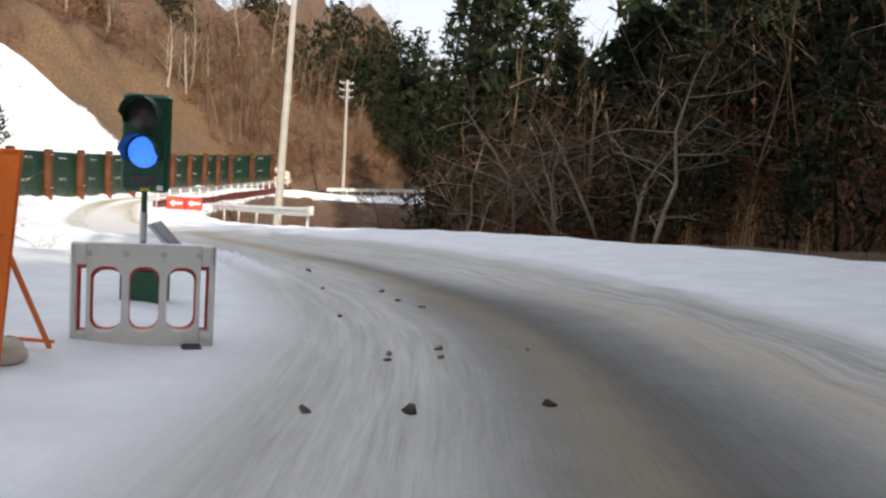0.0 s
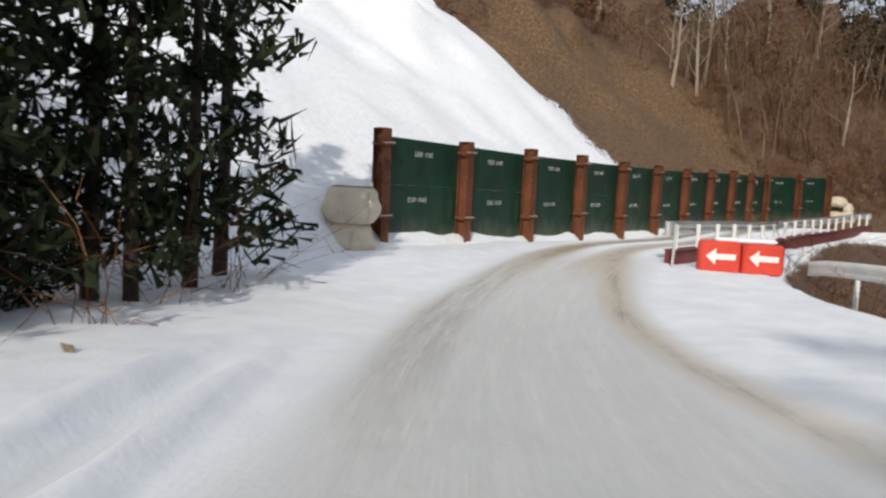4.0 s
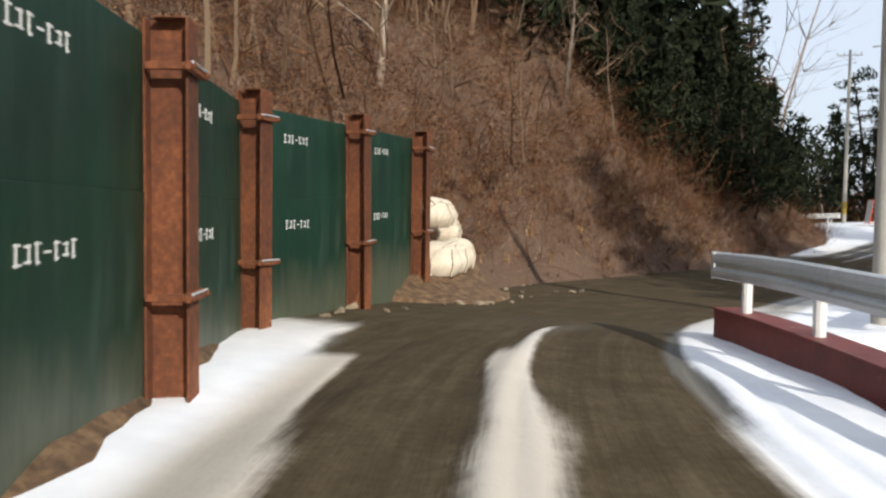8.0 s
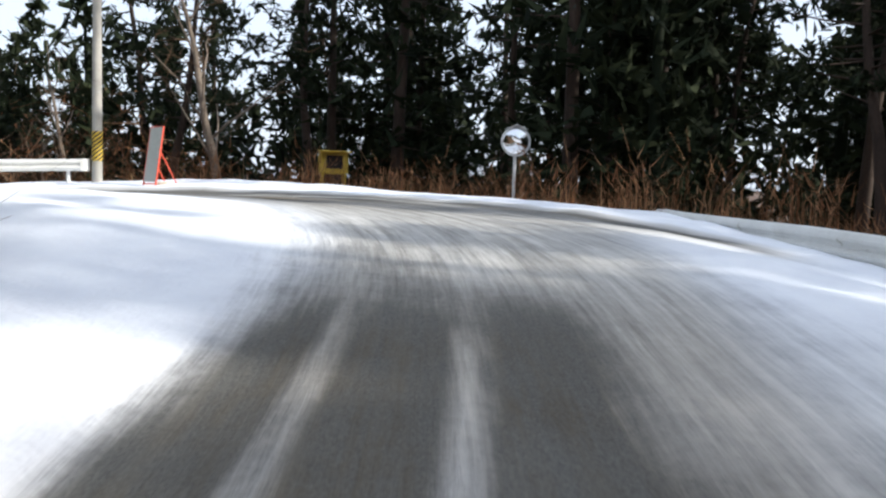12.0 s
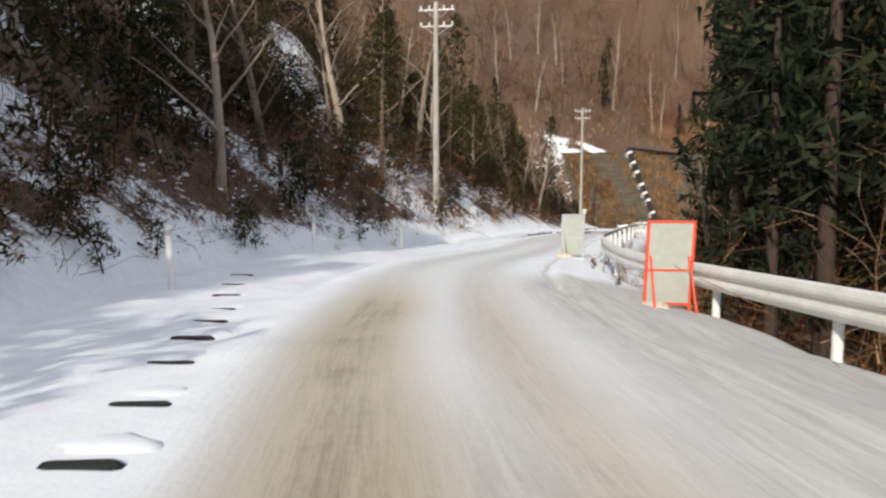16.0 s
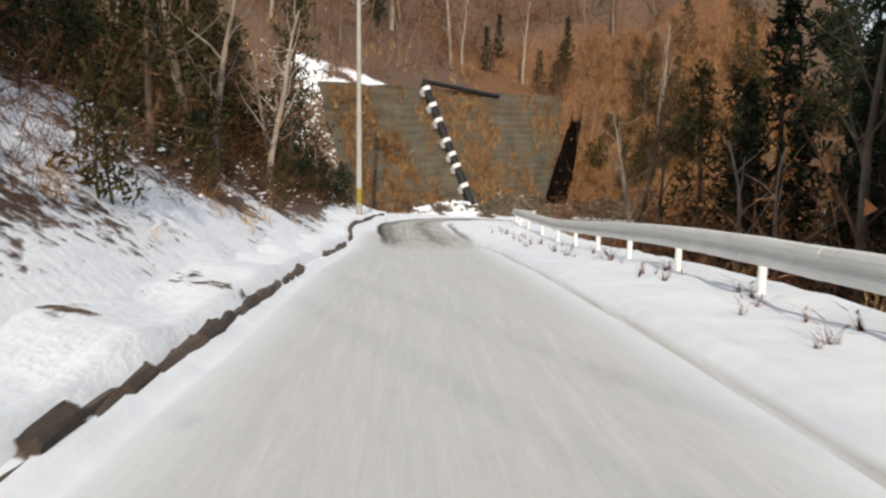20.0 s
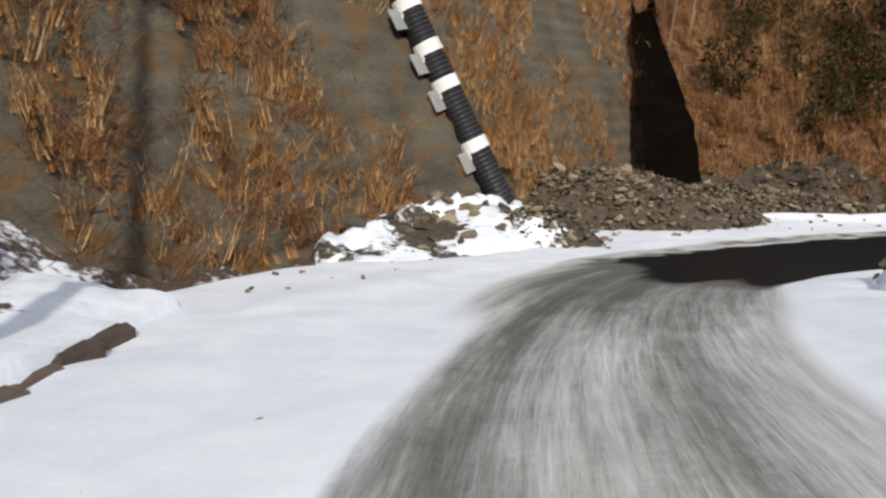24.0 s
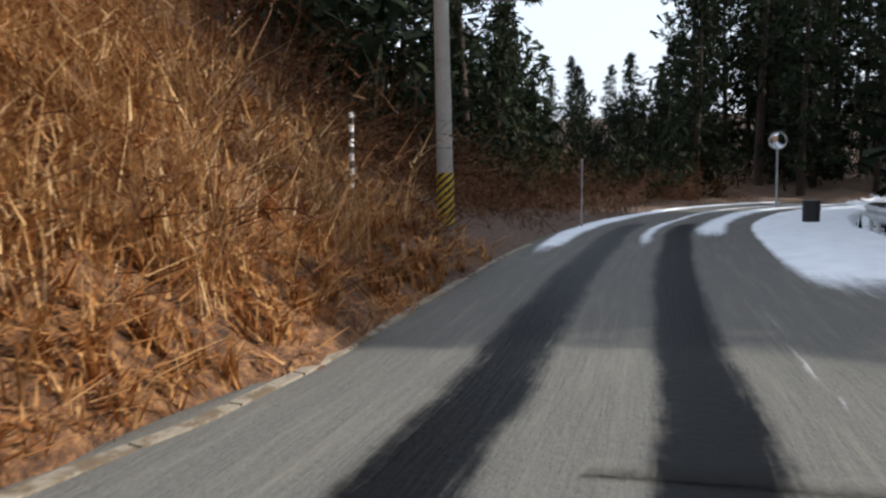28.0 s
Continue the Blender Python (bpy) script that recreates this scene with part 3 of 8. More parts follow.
def cover_of(x, y, stn, off):
    """How much snow lies on the open ground, and how far it is bare earth."""
    el, er = edge_left(stn), edge_right(stn)
    up, down = np.maximum(off - el, 0), np.maximum(-off - er, 0)
    left = table((-2, 0.9), (2.2, 0.9), (3, 0.58), (4.6, 0.55), (5.1, 1.0), (7.4, 1.0), (7.85, 0.0), (11.4, 0.0), (12, 0.25), (14, 0.35), (15, 0.56), (17, 0.54), (19, 0.5), (20, 0.56), (22, 0.44),
                 (23.5, 0.40), (24.4, 0.40), (25.5, 0.45), (26.4, 0.1), (27, 0.0), (28.8, 0.0), (29.4, 0.2), (33, 0.3))(stn)
    left = left - step(8, 24, up) * table((-2, 0.2), (4.6, 0.3), (5.1, 0.0), (7.2, 0.0), (9, 0.3), (33, 0.35))(stn)
    left = left + table((-2, 0), (14, 0), (15, 1), (24, 1), (25, 0))(stn) * (0.20 * step(2.0, 0.0, up) + 0.95 * (fbm(x / 3.6, y / 3.6, 17, 3) - 0.60) * step(0.6, 2.2, up))
    left = np.maximum(left, step(2.4, 1.5, up) * step(5, 5.3, stn) * step(8.5, 8.1, stn))
    right = table((-2, 0.2), (3, 0.15), (5, 0.35), (6, 0.1), (9, 0.3), (12, 0.4), (13.6, 0.2), (15, 0.1), (16, 0.25), (22, 0.2), (23, 0.5), (26, 0.5), (28, 0.3), (33, 0.2))(stn)
    right = right + 0.8 * step(1.6, 0.0, down)
    snow = np.where(off > 0, left, right)
    rx, ry = x - CUT_FOOT.x, y - CUT_FOOT.y
    a_, q_ = rx * CUT_WAY.x + ry * CUT_WAY.y, rx * CUT_BACK.x + ry * CUT_BACK.y
    bench = step(0.5, 2.5, a_) * step(10.4, 8.8, a_) * step(4.0, 4.8, q_) * step(12.5, 10, q_ + 0.6 * a_)
    snow = snow * (1 - bench) + (0.62 + 0.9 * (fbm(x / 2.2, y / 2.2, 19) - 0.5)) * bench
    earth = np.where(off > 0, table((-2, 0.2), (7.2, 0.2), (7.8, 1.0), (9.1, 1.0), (9.8, 0.3), (24, 0.2), (33, 0.2))(stn) * step(22, 12, up), 0.15)
    return snow, earth


gx, gy = np.meshgrid(axis_lines(-34, 92, 0.8), axis_lines(-40, 250, 0.8))
gz, gs, go = lie(gx, gy)
far = np.maximum(np.maximum(-34 - gx, gx - 92), np.maximum(-40 - gy, gy - 250))
gz = np.where(far > 0, np.maximum(gz, -22) + np.minimum(far, 260) * 0.02 * (go > 0), gz)
ny, nx = gx.shape
idx = np.arange(nx * ny).reshape(ny, nx)
quads = np.stack([idx[:-1, :-1], idx[:-1, 1:], idx[1:, 1:], idx[1:, :-1]], -1).reshape(-1, 4)
gmesh = fast_mesh("ground", np.stack([gx, gy, gz], -1).reshape(-1, 3), quads, GROUND, True)
gsnow, gearth = cover_of(gx, gy, gs, go)
set_attr(gmesh, "snow", gsnow)
set_attr(gmesh, "earth", gearth)
set_attr(gmesh, "thatch", (go > 0) * step(38, 26, go) * step(26.7, 27.1, gs) * step(29.6, 29.1, gs))
tagged(new("ground", gmesh), "hillside ground with patchy snow, dead leaves and bare earth", "ground", kind="structure")

# ---------------------------------------------------------------- the road with its verges, one sheet between hill and drop
COLS = 120
rs = np.concatenate([np.arange(-1.9, 26.2, 0.05), np.arange(26.2, 28.6, 0.02), np.arange(28.6, LAST - 0.3, 0.05)])
rl = along(rs)
rg = np.gradient(rl[:, :2], axis=0)
rg /= np.linalg.norm(rg, axis=1)[:, None]
rleft = np.stack([-rg[:, 1], rg[:, 0]], 1)
rdist = np.concatenate([[0], np.cumsum(np.linalg.norm(np.diff(rl[:, :2], axis=0), axis=1))])
u = np.linspace(0, 1, COLS)[None, :]
lo, hi = -(edge_right(rs) + 0.7)[:, None], (edge_left(rs) + 0.7)[:, None]
D = lo + (hi - lo) * u
S = np.repeat(rs[:, None], COLS, 1)
A = np.repeat(rdist[:, None], COLS, 1)
RX, RY = rl[:, 0, None] + rleft[:, 0, None] * D, rl[:, 1, None] + rleft[:, 1, None] * D
snow = np.full_like(D, 1.0)
worn, dirt, wet = np.full_like(D, 0.1), np.zeros_like(D), np.zeros_like(D)
berms = np.zeros_like(D)
wav = (fbm(A / 7, D / 5, 21) - 0.5)


def stripe(s0, s1, d0, d1, half, into, value, soft=0.25, fade=0.35):
    """A band along the road between two stations, its middle sliding from d0 to d1 metres left of the line."""
    f = np.clip((S - s0) / (s1 - s0), 0, 1)
    mid = d0 + (d1 - d0) * f + wav * 0.35
    k = step(half + soft, half - soft, np.abs(D - mid)) * step(s0 - fade, s0 + fade, S) * step(s1 + fade, s1 - fade, S)
    into += (value - into) * k


def berm(s0, s1, d0, d1, half, high):
    """A low ridge of pushed snow, or a groove where high is below nought."""
    f = np.clip((S - s0) / (s1 - s0), 0, 1)
    k = np.exp(-((D - (d0 + (d1 - d0) * f + wav * 0.3)) / half) ** 2) * step(s0 - 0.2, s0 + 0.2, S) * step(s1 + 0.2, s1 - 0.2, S)
    berms[...] += high * k


# approach: grey ice in the wheel lanes, grit in the turn
stripe(-2, 2.6, -2.2, -2.6, 2.3, snow, 0.62, 0.8)
stripe(-2, 4.2, -1.9, -1.6, 3.0, worn, 0.75, 0.9)
stripe(-2, 2.5, -1.3, -0.9, 1.0, snow, 0.75, 0.9, 0.6)
stripe(-2, 2.5, -1.3, -0.9, 0.9, worn, 1.4, 1.1, 0.6)
stripe(-2, 3.2, -3.2, -2.2, 0.8, snow, 0.95, 0.9, 0.6)
stripe(-2, 3.2, -3.2, -2.2, 0.8, worn, 1.4, 1.2, 0.6)
stripe(-2, 2.9, -1.8, -1.1, 0.3, dirt, 0.5, 0.3)
stripe(-2, 2.2, -4.6, -3.0, 0.3, dirt, 0.6, 0.3)
stripe(2.4, 6.0, -0.9, -0.5, 1.9, worn, 0.6, 0.8)
stripe(0.5, 3.3, -1.9, -1.3, 0.55, worn, 1.9, 1.3, 0.5)
stripe(3.0, 4.3, -1.1, -3.0, 0.2, snow, 0.6, 0.3)
stripe(3.0, 4.3, -1.1, -3.0, 0.42, dirt, 0.95, 0.25)
stripe(4.2, 6.2, -2.9, -0.9, 0.2, snow, 0.6, 0.3)
stripe(4.2, 6.2, -2.9, -0.9, 0.3, dirt, 0.8, 0.25)
stripe(4.6, 6.2, 0.6, 0.5, 0.3, worn, 0.9, 0.25)
berm(2.6, 4.6, 0.55, 1.8, 0.11, 0.19)
berm(2.6, 4.6, 1.2, 2.45, 0.12, 0.19)
berm(2.6, 4.6, 0.88, 2.1, 0.14, -0.07)
stripe(2.6, 4.6, 0.5, 1.8, 0.16, worn, 0.0, 0.12)
stripe(2.6, 4.6, 1.2, 2.4, 0.2, worn, 0.0, 0.12)
berm(2.0, 4.4, -4.4, -5.4, 0.15, 0.06)
# past the plated wall: two gritty ruts that widen into mud
stripe(5.6, 7.0, 0.45, 0.3, 0.34, snow, 0.55, 0.4)
stripe(5.6, 8.2, 0.45, 0.3, 0.42, dirt, 1.0, 0.25)
stripe(5.6, 7.0, -0.95, -0.93, 0.24, snow, 0.62, 0.35)
stripe(5.6, 8.2, -0.95, -1.0, 0.4, dirt, 1.0, 0.2)
stripe(6.6, 8.0, 0.28, 0.3, 0.40, snow, 0.52, 0.34)
stripe(8.0, 8.55, 0.3, 0.5, 0.52, snow, -0.1, 0.26)
stripe(8.5, 9.3, 0.55, 1.3, 0.72, snow, -0.2, 0.16, 0.2)
stripe(8.9, 9.4, 1.1, 1.4, 1.25, snow, -0.3, 0.2, 0.15)
stripe(6.6, 8.0, -0.93, -1.05, 0.30, snow, 0.56, 0.34)
stripe(8.0, 8.6, -1.1, -1.2, 0.58, snow, -0.1, 0.26)
stripe(8.6, 9.5, -1.25, -0.9, 0.80, snow, -0.3, 0.16, 0.2)
stripe(8.0, 9.4, 0.35, 1.2, 1.3, dirt, 1.0, 0.3)
stripe(8.0, 9.4, -1.15, -1.0, 0.7, dirt, 1.0, 0.2)
berm(6.0, 9.2, -0.33, -0.2, 0.18, 0.05)
stripe(9.25, 11.8, 1.4, 0.4, 3.0, snow, -0.3, 0.4, 0.2)
stripe(9.2, 11.0, 0.2, 0.6, 2.6, dirt, 0.72, 0.9)
stripe(10.6, 12.4, 1.2, 0.4, 0.7, dirt, 0.62, 0.5, 0.6)
stripe(10.6, 12.4, -0.6, -0.9, 0.5, dirt, 0.58, 0.5, 0.6)
stripe(9.6, 11.6, 5.0, 3.4, 2.4, snow, -0.3, 0.3)
stripe(9.6, 11.5, 5.0, 3.6, 1.9, dirt, 1.0, 0.4)
stripe(9.2, 10.2, 3.6, 4.5, 2.6, snow, -0.3, 0.4)
stripe(9.0, 10.6, 3.6, 4.4, 2.2, dirt, 1.0, 0.5)
stripe(9.3, 11.9, 0.8, 0.0, 3.6, wet, 0.45, 0.6)
stripe(9.8, 11.75, 1.6, 0.6, 2.4, snow, -0.2, 0.3)
stripe(11.6, 12.35, -0.2, -0.35, 1.6, snow, -0.2, 0.2, 0.2)
stripe(11.6, 12.6, -0.2, -0.35, 1.5, dirt, 0.5, 0.5)
stripe(11.0, 12.3, 0.2, -0.4, 1.6, wet, 0.42, 0.4)
stripe(9.4, 12.2, 0.3, -0.1, 2.2, dirt, 0.8, 0.8)
stripe(9.3, 11.0, -2.1, -2.4, 0.35, snow, 0.45, 0.3)
stripe(9.3, 11.0, -2.6, -2.8, 0.4, worn, 0.9, 0.3)
stripe(11.0, 12.6, -2.5, -2.6, 0.7, snow, 0.55, 0.35)
stripe(11.0, 12.6, -2.5, -2.6, 0.6, worn, 0.55, 0.45)
stripe(10.9, 12.4, -3.3, -3.4, 0.12, snow, 0.2, 0.2)
stripe(11.5, 12.5, -1.2, -1.5, 0.12, snow, 0.6, 0.15)
# the left-hand bend: slush with dark wet lanes
stripe(12.3, 13.6, -0.4, -0.8, 1.9, snow, 0.58, 0.5)
stripe(12.3, 13.5, -0.4, -1.0, 1.4, worn, 0.9, 0.7)
stripe(11.9, 12.6, 0.6, 0.0, 1.0, snow, 0.12, 0.35, 0.12)
stripe(11.9, 12.6, 0.6, 0.0, 1.0, dirt, 0.5, 0.35, 0.12)
stripe(11.7, 12.55, 0.1, -0.2, 0.10, snow, 0.62, 0.12, 0.1)
stripe(11.8, 12.6, 0.9, 0.5, 0.08, snow, 0.55, 0.12, 0.1)
stripe(13.4, 14.6, -0.8, -1.4, 2.0, worn, 0.85, 0.5)
stripe(13.5, 14.7, -0.3, -0.6, 1.4, snow, 0.45, 0.6)
stripe(13.5, 15.0, -0.7, -0.2, 0.7, snow, 0.08, 0.35)
stripe(13.4, 15.0, -0.7, -0.2, 0.8, dirt, 0.62, 0.4)
stripe(13.2, 15.2, -1.3, -1.5, 0.7, snow, 0.42, 0.5)
stripe(13.2, 15.2, -1.3, -1.5, 0.8, worn, 1.25, 0.4)
stripe(13.4, 15.1, -1.9, -2.3, 0.26, snow, 0.1, 0.4)
stripe(13.4, 15.1, -1.9, -2.3, 0.4, wet, 0.62, 0.35)
stripe(13.0, 15.2, -3.4, -3.9, 1.2, snow, 0.36, 0.6)
stripe(13.0, 15.2, -3.4, -3.9, 1.4, worn, 1.3, 0.6)
stripe(13.0, 15.2, -4.2, -4.6, 0.28, snow, 0.0, 0.3)
# down the straight: packed snow, yellowed by grit
stripe(14.8, 17.6, -2.2, -2.0, 2.6, worn, 1.15, 0.9)
stripe(14.6, 17.6, -0.1, 0.1, 0.9, worn, 1.0, 0.5)
stripe(14.6, 17.4, 0.15, 0.45, 0.55, dirt, 1.1, 0.4)
stripe(14.6, 17.4, 0.2, 0.45, 0.45, snow, 0.63, 0.4)
stripe(14.8, 17.4, -1.0, -0.95, 0.35, snow, 0.72, 0.35)
stripe(14.8, 17.4, -1.0, -0.95, 0.35, dirt, 0.6, 0.35)
stripe(14.8, 17.2, -2.6, -1.2, 0.8, worn, 0.85, 0.4)
stripe(16.4, 22.4, -0.2, -0.3, 1.7, worn, 0.5, 0.8)
stripe(16.4, 22.4, 0.6, 0.5, 0.35, worn, 0.62, 0.3)
stripe(16.4, 22.4, -0.95, -0.95, 0.35, worn, 0.62, 0.3)
stripe(19.6, 22.6, -0.3, -0.2, 1.6, worn, 0.62, 0.6)
# slush, then black wet asphalt through the last bend
stripe(21.8, 25.6, -0.75, -0.8, 1.3, snow, 0.66, 0.35)
stripe(21.8, 25.6, -0.75, -0.8, 1.35, worn, 1.0, 0.3)
stripe(21.8, 25.2, 0.45, 0.2, 0.35, snow, 0.42, 0.3)
stripe(21.8, 25.2, -1.15, -1.2, 0.25, snow, 0.44, 0.25)
stripe(22.2, 24.4, 0.62, 0.64, 0.08, snow, 0.0, 0.09)
stripe(22.2, 24.4, 0.62, 0.64, 0.08, wet, 0.65, 0.09)
berm(22.4, 24.4, 0.62, 0.64, 0.09, -0.06)
stripe(22.0, 23.4, -2.25, -2.6, 0.16, snow, 0.35, 0.2)
stripe(25.2, 26.6, -0.6, -0.1, 1.75, snow, 0.44, 0.4)
stripe(25.2, 26.6, -0.6, -0.1, 1.8, worn, 1.3, 0.4)
stripe(24.9, 26.4, 0.2, 0.25, 0.16, snow, 0.2, 0.2, 0.4)
stripe(25.2, 26.5, -0.42, -0.4, 0.2, snow, 0.15, 0.25, 0.4)
stripe(25.6, 26.6, 0.75, 0.9, 0.12, snow, 0.25, 0.15, 0.3)
stripe(25.2, 26.6, -1.15, -1.1, 0.3, snow, 0.45, 0.4, 0.3)
stripe(25.7, 26.8, -0.5, -0.4, 0.6, wet, 0.8, 0.4, 0.4)
rim_l, rim_r = table((26, 1.3), (26.5, 1.55), (26.83, 2.0), (27.16, 2.2), (27.5, 2.3), (27.65, 2.5), (28, 3.2), (28.3, 3.4), (33, 3.4))(S), table((26, -2.3), (27, -1.75), (28, -2.3), (33, -2.6))(S)
frayed = fbm(A / 0.6, D / 0.35, 47, 3) - 0.5
bare = step(rim_l + 0.14, rim_l - 0.22, D + wav * 0.3 + frayed * 0.5) * step(rim_r - 0.25, rim_r + 0.25, D) * step(25.75, 26.6, S + wav * 0.9 + 0.07 * np.sin(D * 5.2) + 0.3 * step(0.2, -1.0, D))
snow += (-0.5 - snow) * bare
wet += (1.1 - wet) * bare * step(27.95, 27.7, S + wav * 0.3)
worn += (1.5 + 2.0 * frayed - worn) * step(0.42, 0.12, np.abs(D - rim_l - 0.2)) * step(25.8, 26.2, S) * step(28, 27.8, S)
stripe(25.8, 26.7, -1.15, -1.2, 0.3, snow, 0.28, 0.4, 0.3)
stripe(27.9, 30.4, 0.0, 0.0, 2.9, wet, 0.12, 0.3, 0.3)
stripe(27.6, 31, 0.72, 0.78, 0.36, wet, 0.72, 0.28)
stripe(27.6, 31, -0.75, -0.72, 0.36, wet, 0.74, 0.28)
stripe(29.9, 33, 1.9, 1.9, 0.35, snow, 0.9, 0.3)
stripe(30.0, 33, -0.05, 0.0, 0.22, snow, 0.7, 0.25)
stripe(30.3, 33, -1.5, -1.3, 0.5, snow, 0.75, 0.4)
stripe(28.8, 29.7, -3.9, -3.9, 2.2, snow, 0.08, 0.5)
stripe(29.6, 33, -3.6, -3.6, 1.0, snow, 0.95, 0.4)
stripe(28.6, 29.5, -1.6, -1.65, 0.05, snow, 0.52, 0.08)
berm(17.2, 22.5, -2.2, -2.3, 0.12, -0.10)
stripe(17.4, 22.0, -2.2, -2.3, 0.05, worn, 0.9, 0.08)
berm(17.2, 22.5, -2.5, -2.6, 0.2, 0.05)
berm(17.4, 21.5, 1.75, 1.5, 0.11, -0.09)
berm(15.5, 20.5, 0.75, 0.7, 0.3, -0.025)
berm(15.5, 20.5, -0.95, -0.9, 0.3, -0.025)

# the verges fall away to the plated wall and the red-based rail
fall = table((5.2, 0), (6.0, 1), (8.6, 1), (9.3, 0))(S)
berms -= fall * (0.24 * step(0.9, 2.0, D) + 0.16 * step(1.4, 3.0, -D))
berm(6.0, 8.8, -1.75, -1.9, 0.07, -0.05)
berm(6.0, 8.8, -2.15, -2.3, 0.07, -0.05)
berm(6.0, 8.8, -0.36, -0.3, 0.06, -0.05)

stripe(2.6, 4.6, 0.88, 2.1, 0.2, worn, 0.5, 0.1)
snow[...] = np.maximum(snow, 1.0 * step(-1.65, -2.0, D) * step(8.9, 9.2, S) * step(10.4, 9.9, S))
snow_end = table((26.6, 8.2), (27.0, 7.9), (27.3, 7.0), (27.5, 6.0), (27.68, 5.24), (27.82, 4.86), (27.95, 4.0), (28.05, 2.9), (28.3, 2.6))
berms += 0.2 * np.exp(-((D - snow_end(S) + 0.5) / 0.5) ** 2) * step(26.6, 26.9, S) * step(28.05, 27.8, S)
screes = step(-0.15, 0.35, D - snow_end(S) + wav * 0.6) * step(26.7, 27.0, S) * step(28.3, 28.0, S)
snow += (-0.4 - snow) * screes
dirt += (1.0 - dirt) * screes


lump = fbm(RX / 0.9, RY / 0.9, 31, 4) - 0.5
ridge = fbm(A / 2.2, D * 2.2, 33, 3) - 0.5
drive = step(3.0, 2.0, np.abs(D + 0.3))
RZ = np.repeat(rl[:, 2][:, None], COLS, 1) + np.clip(snow, 0, 1) * (0.05 + 0.05 * (1 - drive)) + lump * (0.03 + 0.11 * (1 - drive)) * np.clip(snow + 0.2, 0, 1) + ridge * 0.02
RZ = RZ + crossfall(S) * np.clip(-D - 2.5, 0, 11) + berms
rim = step(0, 0.7, np.minimum(D - lo, hi - D))
RZ = RZ - 0.55 * (1 - rim)
nr = len(rs)
ridx = np.arange(nr * COLS).reshape(nr, COLS)
rq = np.stack([ridx[:-1, 1:], ridx[:-1, :-1], ridx[1:, :-1], ridx[1:, 1:]], -1).reshape(-1, 4)
rmesh = fast_mesh("road", np.stack([RX, RY, RZ], -1).reshape(-1, 3), rq, ROADM, True)
for key, val in (("snow", snow), ("worn", worn), ("dirt", dirt), ("wet", wet)):
    set_attr(rmesh, key, val)
lane = rmesh.uv_layers.new(name="lane")
lane.data.foreach_set("uv", np.stack([D, A], -1).reshape(-1, 2)[rq.ravel()].astype(np.float32).ravel())
tagged(new("road", rmesh), "winding mountain road with packed snow, slush and wet asphalt", "road", kind="structure")


def road_z(x, y):
    """Height of the road sheet or the ground at a place."""
    i = ((RX - x) ** 2 + (RY - y) ** 2).argmin()
    g = ground_at(x, y)
    near = (RX.flat[i] - x) ** 2 + (RY.flat[i] - y) ** 2 < 0.35
    return max(g, float(RZ.flat[i])) if near else g


# ---------------------------------------------------------------- wall of green plates between rusted posts
WALL = [Vector(p) for p in ((-0.2, 31.5), (9.72, 69.75), (13.96, 76.62))]


def wall_spot(i):
    """Foot of post i on the wall's line, which bends at post 10."""
    p = WALL[0].lerp(WALL[1], i / 10) if i <= 10 else WALL[1].lerp(WALL[2], (i - 10) / 2)
    way = (WALL[1] - WALL[0] if i < 10 else WALL[2] - WALL[1]).normalized()
    return p, way


wall = thing("wall_plates", "retaining wall of green steel plates held by rusted posts", "wall", kind="structure")
post_geo = Geo()
PH = 4.0
post_geo.box(0, -0.17, PH / 2 - 0.85, 0.33, 0.022, PH, bevel=0.005).box(0, 0.17, PH / 2 - 0.85, 0.33, 0.022, PH, bevel=0.005).box(0, 0, PH / 2 - 0.85, 0.018, 0.318, PH)
post_geo.box(0, -0.02, PH - 0.845, 0.30, 0.26, 0.012)
post_mesh = mesh_of("steel_post", post_geo, RUST)
clamp_geo = Geo().box(0, -0.205, 0, 0.56, 0.05, 0.075, bevel=0.008).box(-0.22, -0.03, 0.0, 0.05, 0.34, 0.06, bevel=0.006).box(0.27, 0.0, 0.0, 0.07, 0.40, 0.05, bevel=0.006)
clamp_geo.tube([(-0.24, -0.26, 0), (-0.24, -0.15, 0)], 0.022, 6).tube([(0.22, -0.26, 0), (0.22, -0.15, 0)], 0.022, 6)
clamp_mesh = mesh_of("clamp", clamp_geo, RUST)
rod_mesh = mesh_of("clamp_rod", Geo().tube([(-0.25, -0.238, 0.03), (0.24, -0.238, 0.03)], 0.012, 5), GALV)
rng = np.random.default_rng(5)
wall_base = table((0, -2.95), (2, -3.18), (4, -3.32), (6, -3.4), (8, -3.33), (10, -3.41), (12, -3.22))


def stencil(along_wall):
    """Seven white marks the size of the stencilled maker's name, as plain bars."""
    g = Geo()
    for k in range(7):
        tall = 0.05 if k == 3 else (0.20, 0.17, 0.20, 0, 0.18, 0.14, 0.19)[k]
        x = (k - 3) * 0.19
        if k == 3:
            g.box(x, 0, 0, 0.12, 0.006, 0.022)
            continue
        g.box(x, 0, tall / 2 - 0.02, 0.11, 0.006, 0.020).box(x + (0.02 if k % 2 else -0.02), 0, 0, 0.022, 0.006, tall)
        g.box(x, 0, -tall / 2 + 0.02, 0.13 if k in (0, 1, 5) else 0.06, 0.006, 0.020)
    g.v = [(x * 0.68, y, z * 0.68) for x, y, z in g.v]
    return g


